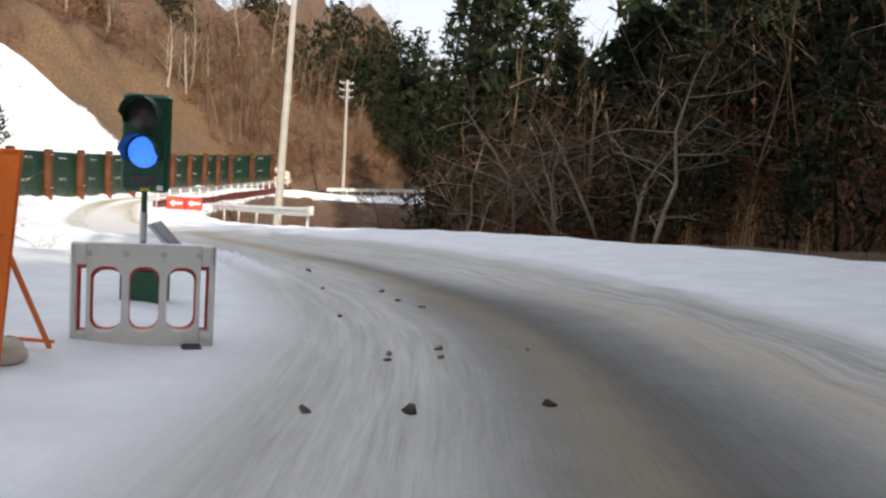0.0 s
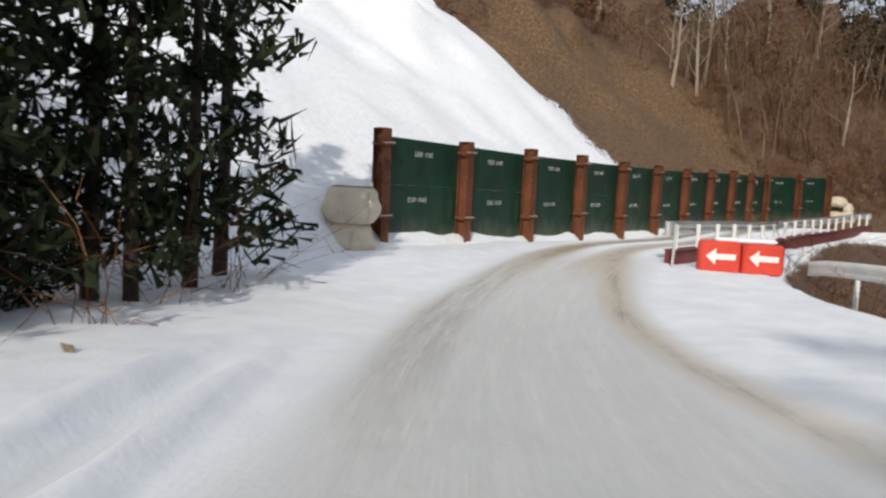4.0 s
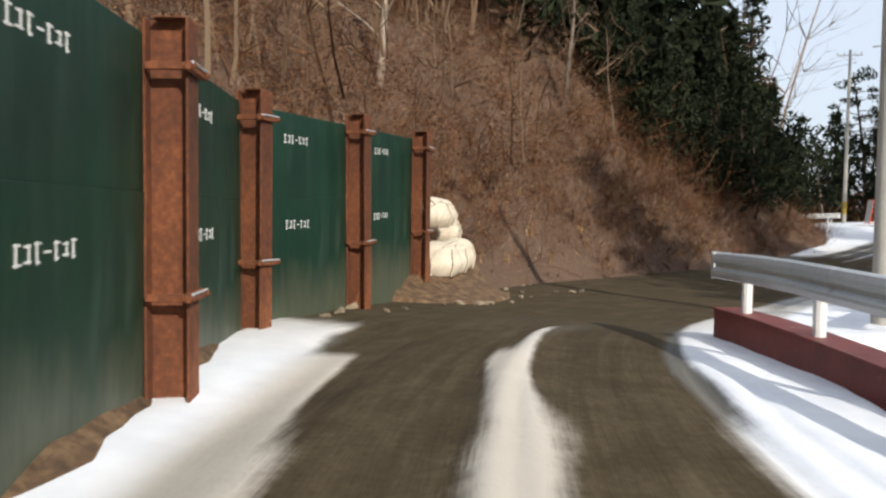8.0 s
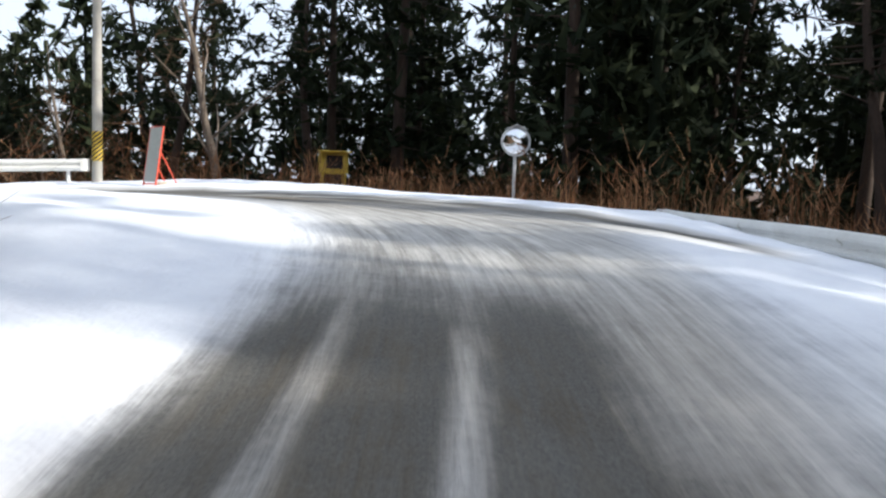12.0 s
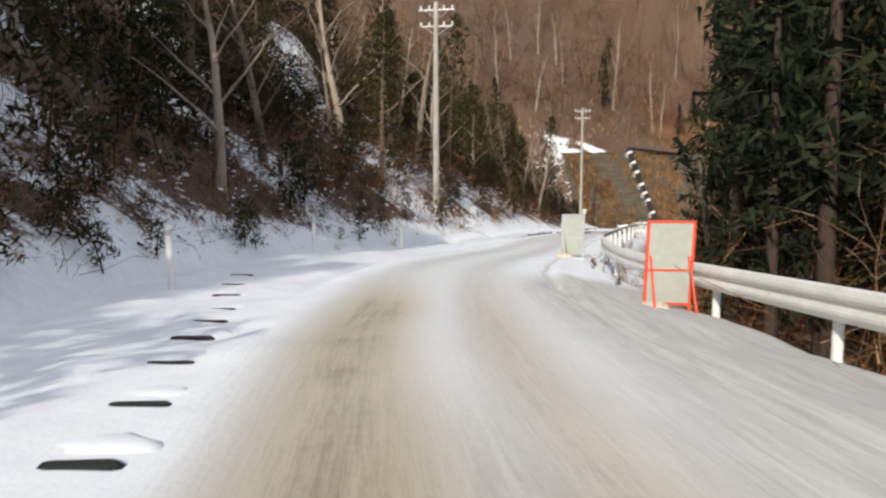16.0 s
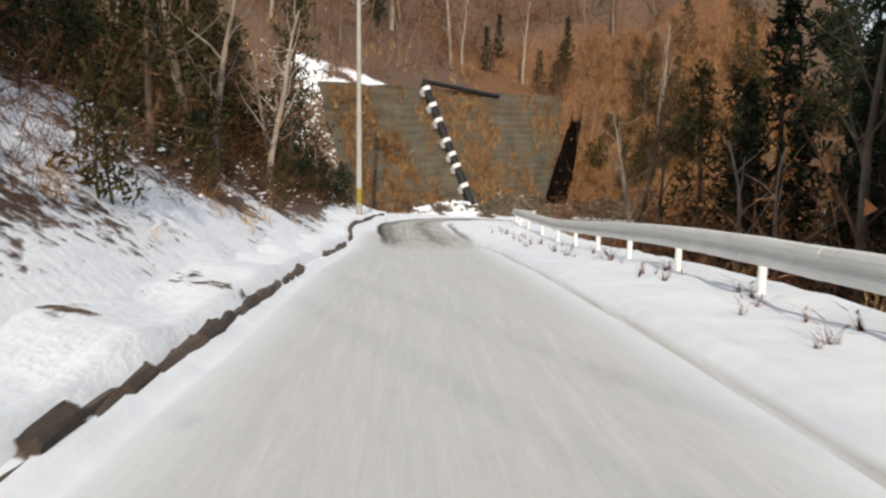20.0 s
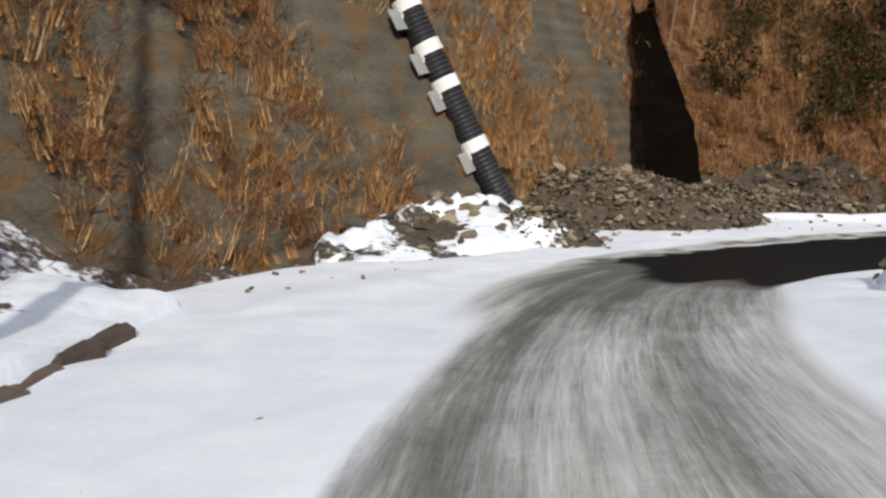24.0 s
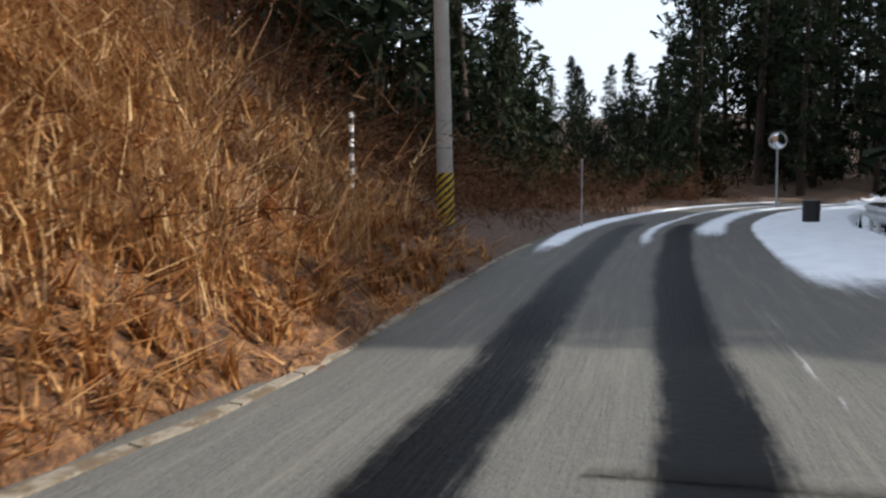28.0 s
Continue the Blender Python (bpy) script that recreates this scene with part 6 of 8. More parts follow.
scatter("shrub", "dark undergrowth at the end of the shaded road", "shrub", SHRUBS, [(x, y, ground_at(x, y) - 0.1, 1.7) for x, y in zip(er_.uniform(76, 118, 150), er_.uniform(174, 220, 150)) if abs(lie(np.array([x]), np.array([y]))[2][0]) > 5], NEEDLE, 31)
for k in range(46):
    a = math.radians(er_.uniform(-62, 2))
    d = er_.uniform(26, 62)
    x_, y_ = 64 + d * math.cos(a), 214 + d * math.sin(a)
    plant_cedar(x_, y_, er_.uniform(0.9, 1.3) if open_sky(x_, y_, 0, 0) else 0.58)
for x_, y_, k_ in ((24, 38, 0.85), (28, 40, 0.9), (31, 44, 0.95), (34, 42, 1.0), (38, 46, 1.0), (27, 34, 0.9), (33, 36, 1.0), (38, 38, 1.0), (36, 33, 1.0)):
    plant_cedar(x_, y_, k_)
for x_, y_, k_ in ((0.6, 17.6, 0.66), (-1.6, 15.0, 0.7), (1.6, 11.6, 0.46), (1.7, 17.6, 0.56), (1.0, 19.8, 0.62), (1.5, 14.6, 0.5), (0.9, 21.9, 0.66), (-0.4, 19.6, 0.7), (0.2, 23.6, 0.72), (1.5, 20.0, 0.6)):
    plant_cedar(x_, y_, k_ * 0.9, 0, label_="dark young conifer leaning over the snowy bank")

for x_, y_, k_ in ((26.5, 36, 1.15), (28.5, 43, 1.3), (29.5, 49.3, 1.5), (31.5, 48.6, 1.5)):
    plant_cedar(x_, y_, k_)
for x_, y_, k_ in ((33.2, 90.0, 0.42), (33.6, 91.4, 0.5), (35.7, 93.6, 0.45), (36.2, 92.6, 0.42), (34.6, 92.4, 0.5), (31.6, 90.6, 0.5), (32.4, 92.2, 0.55), (30.4, 91.4, 0.55)):
    plant_cedar(x_, y_, k_, 2, label_="dark young conifer crowding the corner of the hill")
scatter("woods", "dark evergreen woods behind the pines", "woods", WOODS, [(x, y, ground_at(x, y) - 0.2, er_.uniform(1.3, 1.8)) for x, y in zip(er_.uniform(78, 104, 14), er_.uniform(72, 118, 14))], NEEDLE, 34)

scatter("dry_grass", "long pale pampas-like tufts drooping over the sunny bank", "grass", PLUMES, [(x, y, z, 0.9) for x, y, z, k in BANK_[:1700:3]] + spots(260, 27.4, 29.4, 3.2, 14, 0.7, 1.1, 0.1, 109, off_cut), STRAW, 35, 0.35)
scatter("woods", "tall dark cedars standing in the valley", "woods", FAR_CEDARS, spots(26, 16.2, 19.6, -20, -46, 1.0, 1.4, 8, 111), NEEDLE, 111)
scatter("woods", "pale-stemmed leafless woods beyond the guard rail", "woods", STANDS, spots(50, 15.6, 19.0, -9, -22, 0.6, 0.9, 4, 113), TWIG, 36)
grove(plant_cedar, 14, 21.4, 22.9, -9, -20, 114, (0.5, 0.75), 3)
scatter("thicket", "dark brown thicket among the trees beyond the rail", "brush", THICKETS, spots(90, 21.4, 23.9, -8, -24, 0.7, 1.2, 2, 115), BRUSH, 37)
for x_, y_, k_ in ((49.5, 136, 1.35), (48, 128.5, 1.1), (52, 141.5, 1.4), (50.6, 131, 1.2), (46, 133, 1.2), (41, 142, 1.0), (44, 137, 1.05), (46.5, 146, 1.2), (49, 140, 1.1), (52, 133, 1.0), (54.5, 147, 1.25), (57, 138, 1.1), (43, 152, 1.2), (38.5, 158, 1.1)):
    plant_olive(x_, y_, k_)
for x_, y_, k_ in ((62, 150, 1.5), (65, 146, 1.4), (68.6, 150, 1.6), (72, 147, 1.5), (75, 150, 1.6), (78, 144, 1.5), (70, 142, 1.4), (59, 143, 1.3)):
    plant_cedar(x_, y_, k_)
BANK_BUSHES = ((33.0, 227.6, 0.7), (33.8, 227.2, 0.9), (34.6, 227.4, 0.9), (35.4, 227.0, 0.9), (34.2, 228.4, 1.0), (35.4, 228.2, 1.0), (36.4, 227.6, 0.8), (37.0, 229.0, 0.9), (37.8, 228.6, 1.0), (38.6, 228.2, 1.0), (37.6, 229.8, 1.1), (39.0, 229.4, 1.1), (39.8, 228.6, 0.9), (40.2, 229.8, 1.0), (41.6, 226.6, 0.6), (36.0, 229.6, 1.0), (34.9, 229.4, 1.1), (38.2, 230.6, 1.2), (36.9, 227.9, 0.9), (35.8, 230.8, 1.2), (39.4, 231.2, 1.2), (41.0, 228.8, 0.9))
scatter("shrub", "dark olive bushes standing in the dry grass", "shrub", SHRUBS, [(x, y, ground_at(x, y) - 0.1, k) for x, y, k in BANK_BUSHES], OLIVE, 38)


for x_, y_, k_ in ((100, 196, 1.4), (104, 192, 1.4), (109, 197, 1.5), (98, 189, 1.3), (113, 191, 1.5), (106, 187, 1.4), (102, 200, 1.4), (95, 186, 1.3), (118, 195, 1.6), (111, 184, 1.5)):
    plant_cedar(x_, y_, k_)
wr_ = np.random.default_rng(171)
scatter("woods", "olive-brown cedars rising from the valley beyond the rail", "woods", FAR_CEDARS, [(x, y, ground_at(x, y) - 0.3, wr_.uniform(1.2, 1.7)) for x, y in ((45.9 + d * math.cos(a), 103.2 + d * math.sin(a)) for a, d in zip(wr_.uniform(1.05, 1.72, 34), wr_.uniform(44, 66, 34)))], OLIVE, 45)
scatter("woods", "olive-brown cedars far below the guard rail", "woods", FAR_CEDARS, [(x, y, ground_at(x, y) - 0.3, wr_.uniform(1.3, 1.7)) for x, y in ((45.9 + d * math.cos(a), 103.2 + d * math.sin(a)) for a, d in zip(wr_.uniform(1.15, 1.42, 12), wr_.uniform(36, 52, 12)))], OLIVE, 46)

# tall trees behind the start of the drive, whose shade lies over the first bend
sh_ = np.random.default_rng(131)
SHADE_ = [(sh_.uniform(-26, 40), sh_.uniform(-64, -30)) for k in range(150)]
SHADE_ = [(x, y, ground_at(x, y) - 0.3, sh_.uniform(1.5, 2.1)) for x, y in SHADE_ if (abs(float(lie(np.array([x]), np.array([y]))[2][0])) > 6.5 or y < -47)]
scatter("woods", "dark cedars standing close outside the bend", "woods", FAR_CEDARS, [(x, y, ground_at(x, y) - 0.2, sh_.uniform(1.1, 1.5)) for x, y in zip(sh_.uniform(61, 80, 12), sh_.uniform(76, 97, 12))], NEEDLE, 44)
SHADE_ += [(x, y, ground_at(x, y) - 0.3, sh_.uniform(1.5, 2.0)) for x, y in zip(sh_.uniform(25, 56, 120), sh_.uniform(-32, -2, 120)) if y < -23 + (x - 13.3) * 0.8]
scatter("woods", "tall dark evergreens behind the first bend", "woods", WOODS, SHADE_, NEEDLE, 39)


# ---------------------------------------------------------------- the sprayed cutting, its pipe and the rubble at its foot
SNOWM = simple("lying_snow", (0.76, 0.78, 0.82), (0.87, 0.88, 0.90), 3, 0.7, 0, 0.3, 0.03)
SPRAY = simple("sprayed_mortar", (0.045, 0.040, 0.028), (0.14, 0.12, 0.085), 2.2, 0.95, 0, 0.7, 0.06, stretch=(1, 1, 2.5), spot=((0.13, 0.075, 0.03), 0.5))
PIPE = simple("black_corrugated_plastic", (0.008, 0.008, 0.009), (0.022, 0.022, 0.024), 10, 0.45, 0, 0.1)
STRAP = simple("white_strap", (0.62, 0.62, 0.60), (0.82, 0.82, 0.80), 14, 0.6)
PLATEG = simple("grey_anchor_plate", (0.30, 0.30, 0.28), (0.42, 0.42, 0.40), 8, 0.6, 0.2)


def cut_point(a, h, out=0.0):
    """A place on the cutting's face: metres along its foot, height above it, metres out from the face."""
    q = 0.45 + h / 2.5 - out * 0.93
    p = CUT_FOOT + CUT_WAY * a + CUT_BACK * q
    return Vector((p.x, p.y, CUT_BASE + h + out * 0.37))


cut = thing("wall_cutting", "steep cut slope sprayed with banded grey mortar and grown with grass", "wall", kind="structure")
AA, HH = np.meshgrid(np.linspace(-1, CUT_LONG, 96), np.linspace(-1.2, 9.4, 60))
AA = AA + 0.76 * np.maximum(HH, 0) * step(10, CUT_LONG, AA)
band = np.abs(((HH + 0.15 * (fbm(AA / 3, HH, 44) - 0.5)) / 0.55) % 1 - 0.5) * 2
puff = 0.12 + 0.11 * step(0.15, 0.85, band) + (fbm(AA / 1.1, HH / 0.8, 45) - 0.5) * 0.35 + (fbm(AA / 5, HH / 5, 46) - 0.5) * 0.6
base_h = np.array([cut_point(0, 0), cut_point(1, 0), cut_point(0, 1), cut_point(0, 0, 1)])
o_, ax, ah, ao = (np.array(base_h[0]), np.array(base_h[1] - base_h[0]), np.array(base_h[2] - base_h[0]), np.array(base_h[3] - base_h[0]))
CV = o_ + AA[..., None] * ax + HH[..., None] * ah + puff[..., None] * ao
ci = np.arange(AA.size).reshape(AA.shape)
cq = np.stack([ci[:-1, :-1], ci[:-1, 1:], ci[1:, 1:], ci[1:, :-1]], -1).reshape(-1, 4)
face = new("face", fast_mesh("face", CV.reshape(-1, 3), cq, SPRAY, True))
face.parent = cut
# ragged right-hand edge and the dark gully beside it
edge = Geo()
for k in range(14):
    h = -0.5 + k * 0.72
    p = cut_point(CUT_LONG - 0.1 + 0.76 * max(h, 0), h, 0.25)
    w = Vector((CUT_WAY.x, CUT_WAY.y, 0))
    b = Vector((CUT_BACK.x, CUT_BACK.y, 0))
    j = vr.uniform(-0.25, 0.25)
    edge.add([p + w * j, p + w * (0.35 + j), p + w * (0.35 + j) + b * 1.6, p + b * 1.6, p + w * j + Vector((0, 0, 0.8)) + b * 0.4, p + w * (0.3 + j) + Vector((0, 0, 0.8)) + b * 0.4,
              p + w * 0.3 + b * 2 + Vector((0, 0, 0.8)), p + b * 2 + Vector((0, 0, 0.8))],
             [(0, 3, 2, 1), (4, 5, 6, 7), (0, 1, 5, 4), (2, 3, 7, 6), (0, 4, 7, 3), (1, 2, 6, 5)])
part("broken_edge", edge, SPRAY, cut, "broken mortar edge")
# grass growing out of the face
gs_ = []
rg_ = np.random.default_rng(71)
for _ in range(4200):
    h = rg_.uniform(0.1, 9.2)
    a = rg_.uniform(0, CUT_LONG - 0.3 + 0.7 * h)
    if value_noise(np.array(a / 2.6), np.array(h / 3.4), 90) + 0.35 * value_noise(np.array(a / 0.8), np.array(h / 0.9), 91) < 0.60:
        continue
    p = cut_point(a, h, 0.16)
    gs_.append((p.x, p.y, p.z, rg_.uniform(0.5, 1.1)))
scatter("dry_grass", "tawny grass hanging from the sprayed cutting", "grass", TUFTS, gs_[::3] + gs_[2::3], STRAW, 19, 0.3)
scatter("brush", "brown brush grown over the near end of the cutting", "brush", BUSHES, [(p.x, p.y, p.z, rg_.uniform(0.4, 0.9)) for p in (cut_point(7.5 * u * u, h, 0.1) for u, h in zip(rg_.uniform(0, 1, 150), rg_.uniform(0, 9, 150)))], BRUSH, 51, 0.5)
scatter("dry_grass", "russet grass and fern on the sprayed cutting", "grass", LITTER + TUFTS, gs_[1::3], RUSSET, 21, 0.6)


def along_pipe(a, b, r, name, label, straps=(), anchors=True):
    root = thing(name, label, "pipe")
    d = (b - a).normalized()
    n = int((b - a).length / 0.06)
    pts = [a + d * ((b - a).length * k / n) for k in range(n + 1)]
    part("hose", Geo().tube(pts, [r * (1.0 if k % 2 else 0.93) for k in range(n + 1)], 18), PIPE, root)
    for s in straps:
        c = a + d * s
        part("strap", Geo().tube([c - d * 0.16, c + d * 0.16], r * 1.025, 18, cap=False), STRAP, root, "white strap")
        if anchors:
            side = d.cross(Vector((CUT_BACK.x, CUT_BACK.y, -0.5))).normalized()
            if side.x > 0:
                side = -side
            up_ = d
            q = c + side * (r + 0.22) - d * 0.35 + Vector((CUT_BACK.x, CUT_BACK.y, 0)) * 0.12
            g = Geo()
            nrm = side.cross(up_).normalized()
            for s_ in (0.02, -0.02):
                g.v += [tuple(q + side * 0.27 + up_ * 0.27 + nrm * s_), tuple(q - side * 0.27 + up_ * 0.27 + nrm * s_), tuple(q - side * 0.27 - up_ * 0.27 + nrm * s_), tuple(q + side * 0.27 - up_ * 0.27 + nrm * s_)]
            g.f += [(0, 1, 2, 3), (7, 6, 5, 4), (0, 4, 5, 1), (1, 5, 6, 2), (2, 6, 7, 3), (3, 7, 4, 0)]
            pl = part("anchor_plate", g, PLATEG, root, "grey anchor plate")
            part("anchor_lug", Geo().tube([q - side * 0.2 + nrm * 0.0, c + side * r * 0.6], 0.045, 8), GALV, pl)
    return root


foot_, top_ = cut_point(12.0, 0.0, 0.55), cut_point(10.5, 9.6, 0.55)
along_pipe(foot_, top_, 0.36, "drain_pipe", "thick black corrugated drain pipe with white straps down the cutting", (1.7, 3.4, 4.4, 5.6, 7.3, 8.6, 10.0))
along_pipe(top_ + Vector((0, 0, 0.2)), cut_point(21.0, 9.0, 0.5), 0.2, "drain_pipe", "black drain pipe lying along the top of the cutting", (), False)

# gully between the cutting and the grass bank, its deep shade put into the colour
SHADEROCK = simple("shade_dark_earth", (0.0015, 0.0012, 0.001), (0.008, 0.005, 0.003), 3, 0.95, 0, 0.7, 0.06)
SHADEROCK.node_tree.nodes["Principled BSDF"].inputs["Specular IOR Level"].default_value = 0.02
gu, gw = np.meshgrid(np.linspace(-1.4, 11.6, 64), np.linspace(-1, 1, 17))
ghalf = 0.62 * (1 - 0.85 * np.clip(gu / 12, 0, 1) ** 1.5) + 0.3 * (fbm(gu / 1.3, gw, 65) - 0.5)
GX_ = GULLY_FOOT.x + GULLY_WAY.x * gu + GULLY_WAY.y * gw * (ghalf + 0.35)
GY_ = GULLY_FOOT.y + GULLY_WAY.y * gu - GULLY_WAY.x * gw * (ghalf + 0.35)
gfl = gully_floor(gu) - 0.5 * step(-0.4, -1.4, gu)
GZ_ = gfl + np.maximum(lie(GX_, GY_, False)[0] - gfl, 0.1) * np.abs(gw) ** 3 + 0.5 * (fbm(GX_ / 0.7, GY_ / 0.7, 66) - 0.5) * (1 - np.abs(gw) ** 4)
gi_ = np.arange(gu.size).reshape(gu.shape)
tagged(new("gully", fast_mesh("gully", np.stack([GX_, GY_, GZ_], -1).reshape(-1, 3), np.stack([gi_[:-1, :-1], gi_[:-1, 1:], gi_[1:, 1:], gi_[1:, :-1]], -1).reshape(-1, 4), SHADEROCK, True)), "gully between the cutting and the bank, coloured near black for its shade", "gully", kind="structure")

# rubble heap


def heap(name, label, cx, cy, rx, ry, high, turn, snowy, seed, on_road=False):
    n, m = 30, 44
    rr, aa = np.meshgrid(np.linspace(0, 1, n), np.linspace(0, math.tau, m))
    lx, ly = rr * np.cos(aa) * rx, rr * np.sin(aa) * ry
    c, s = math.cos(radians(turn)), math.sin(radians(turn))
    x, y = cx + lx * c - ly * s, cy + lx * s + ly * c
    g = np.maximum(lie(x, y)[0], np.array([road_z(p, q) if abs(p) < 60 else -99 for p, q in zip(x.ravel(), y.ravel())]).reshape(x.shape) if on_road else -99)
    h = high * (1 - rr**1.7) * (0.75 + 0.7 * fbm(x / 1.6, y / 1.6, seed)) + (fbm(x / 0.4, y / 0.4, seed + 2) - 0.5) * 0.3 * (1 - rr)
    z = g + h + (0.0 if on_road else 0.32 * step(1.0, 0.9, rr)) - 0.06
    i = np.arange(rr.size).reshape(rr.shape)
    q = np.stack([i[:-1, :-1], i[:-1, 1:], i[1:, 1:], i[1:, :-1]], -1).reshape(-1, 4)
    me = fast_mesh(name, np.stack([x, y, z], -1).reshape(-1, 3), q, GROUND, True)
    set_attr(me, "snow", (snowy + (fbm(x / 1.2, y / 1.2, seed + 5) - 0.5) * 1.1).ravel())
    set_attr(me, "earth", np.full(rr.size, 0.1 if name == "ground_heap" else 0.8))
    set_attr(me, "thatch", np.zeros(rr.size))
    set_attr(me, "rubble", np.full(rr.size, 1.0 if name == "ground_heap" else 0.0))
    tagged(new(name, me), label, "rubble", kind="structure")
    return x, y, z


def stone_mesh(size, seed):
    r = np.random.default_rng(seed)
    bm = bmesh.new()
    for p in r.normal(0, 1, (13, 3)):
        p = p / max(np.abs(p).max(), 0.3) * size * r.uniform(0.8, 1.0)
        bm.verts.new((p[0] * 1.15, p[1] * 0.85, p[2] * 0.6))
    hull = bmesh.ops.convex_hull(bm, input=bm.verts)
    bmesh.ops.delete(bm, geom=[v for v in hull["geom_interior"] if isinstance(v, bmesh.types.BMVert)], context="VERTS")
    me = bpy.data.meshes.new("stone")
    bm.to_mesh(me)
    bm.free()
    me.materials.append(ROCK)
    return me


STONES = [stone_mesh(1.0, k) for k in range(6)]


def strew(parent, x, y, z, n, lo, hi, seed, sink=0.3):
    r = np.random.default_rng(seed)
    for _ in range(n):
        k = r.integers(x.size)
        s = r.uniform(lo, hi) * (0.6 + 0.8 * r.uniform() ** 2)
        o = new("stone", STONES[r.integers(6)])
        o.parent = parent
        o.matrix_basis = pose(x.flat[k] + r.normal(0, 0.15), y.flat[k] + r.normal(0, 0.15), z.flat[k] + s * (0.5 - sink), *r.uniform(-40, 40, 2), r.uniform(0, 360)) @ Matrix.Scale(s, 4)


rub = thing("rubble_heap", "heap of broken grey rock fallen at the foot of the cutting", "rubble")
x_, y_, z_ = heap("ground_heap", "rock heap patched with snow below the pipe", 20.1, 213.9, 5.2, 2.0, 0.72, 62, 0.58, 300)
strew(rub, x_, y_, z_, 90, 0.06, 0.2, 82)
x_, y_, z_ = heap("ground_heap", "dark spill of wet rock in front of the pipe", 21.6, 213.7, 1.6, 0.9, 0.7, 14, 0.34, 360, True)
strew(rub, x_, y_, z_, 40, 0.05, 0.15, 85)
LOOSE_ = [(x_, y_, z_, 500, 0.02, 0.08)]
x_, y_, z_ = heap("ground_heap", "bank of fallen rock at the foot of the cutting", 24.6, 220.5, 4.4, 2.6, 1.3, 4, 0.15, 370, True)
strew(rub, x_, y_, z_, 130, 0.07, 0.2, 86)
LOOSE_ += [(x_, y_, z_, 3400, 0.03, 0.12)]
berm_ = thing("rubble_heap", "snowy ridge of rubble inside the last bend", "rubble")
x_, y_, z_ = heap("ground_heap", "snow-covered rubble ridge on the inner verge", 26.4, 206.8, 2.8, 1.0, 0.55, 62, 0.62, 380)
strew(berm_, x_, y_, z_, 50, 0.05, 0.14, 87)
rub2 = thing("rubble_heap", "long bank of loose grey and tan stones beside the road", "rubble")
x_, y_, z_ = heap("ground_heap", "bank of loose stones at the foot of the grass", 28.4, 225.0, 6.6, 3.2, 0.7, -6, -0.25, 320)
strew(rub2, x_, y_, z_, 290, 0.05, 0.19, 83)
gv = np.random.default_rng(84)
PEBBLES = []
for me in STONES:
    me.calc_loop_triangles()
    PEBBLES.append((np.array([tuple(v.co) for v in me.vertices]), np.array([tuple(t.vertices) for t in me.loop_triangles])))
ks_ = gv.integers(0, x_.size, 3600)
lr_ = np.random.default_rng(88)
LOOSE_ = [(px.flat[k] + lr_.normal(0, 0.16), py.flat[k] + lr_.normal(0, 0.16), pz.flat[k] + 0.01, lr_.uniform(lo_, hi_)) for px, py, pz, n_, lo_, hi_ in LOOSE_ for k in lr_.integers(0, px.size, n_)]
tagged(new("gravel", fast_mesh("gravel", *spread(PEBBLES, LOOSE_, lr_, 0.4), LOOSEROCK)), "broken brown rock lying over the fallen bank", "gravel", kind="stuff")
strip_ = [at(s, float(snow_end(s)) + d) for s, d in zip(gv.uniform(27.3, 28.02, 2000), gv.uniform(-0.15, 2.4, 2000))]
strip_ = [(p.x, p.y, road_z(p.x, p.y) + 0.01, gv.uniform(0.05, 0.13)) for p in strip_]
tagged(new("gravel", fast_mesh("gravel", *spread(PEBBLES, [(x_.flat[k] + gv.normal(0, 0.25), y_.flat[k] + gv.normal(0, 0.25), z_.flat[k] + 0.01, gv.uniform(0.03, 0.12)) for k in ks_] + strip_, gv, 0.3), LOOSEROCK)), "loose broken rock on the debris bank", "gravel", kind="stuff")

# snow caught in the brush along the bank
cr_ = np.random.default_rng(89)
CLUMPS_ = [(x, y, z + 0.04 + 0.5 * cr_.uniform() ** 2, k) for x, y, z, k in spots(1500, 15.0, 24.4, 3.8, 10, 0.025, 0.085, 0.5, 165, off_cut)]
tagged(new("snow_clumps", fast_mesh("snow_clumps", *spread(PEBBLES, CLUMPS_, cr_, 0.5), SNOWM, True)), "clumps of snow caught in the brush on the bank", "snow", kind="stuff")

# ---------------------------------------------------------------- low stone edging on the hill side
kerb = thing("stone_edging", "low edging of rough brown stones between snow and road", "edging", kind="structure")
kr = np.random.default_rng(91)
line_ = table((18.9, 3.4), (19.3, 2.6), (19.8, 2.0), (20.5, 1.78), (21.5, 1.78), (22.6, 1.9), (23.42, 1.7), (23.6, 1.82), (23.86, 1.98), (24.15, 2.44), (24.85, 3.67), (25.15, 4.3))
s_ = 19.45
kmesh = []
for k in range(6):
    g = Geo().box(0, 0, 0, 0.64, 0.20, 0.36, bevel=0.04)
    g.v = [(x * kr.uniform(0.9, 1.08), y * kr.uniform(0.8, 1.15), z * kr.uniform(0.85, 1.12)) for x, y, z in g.v]
    kmesh.append(mesh_of("stone", g, STONE))
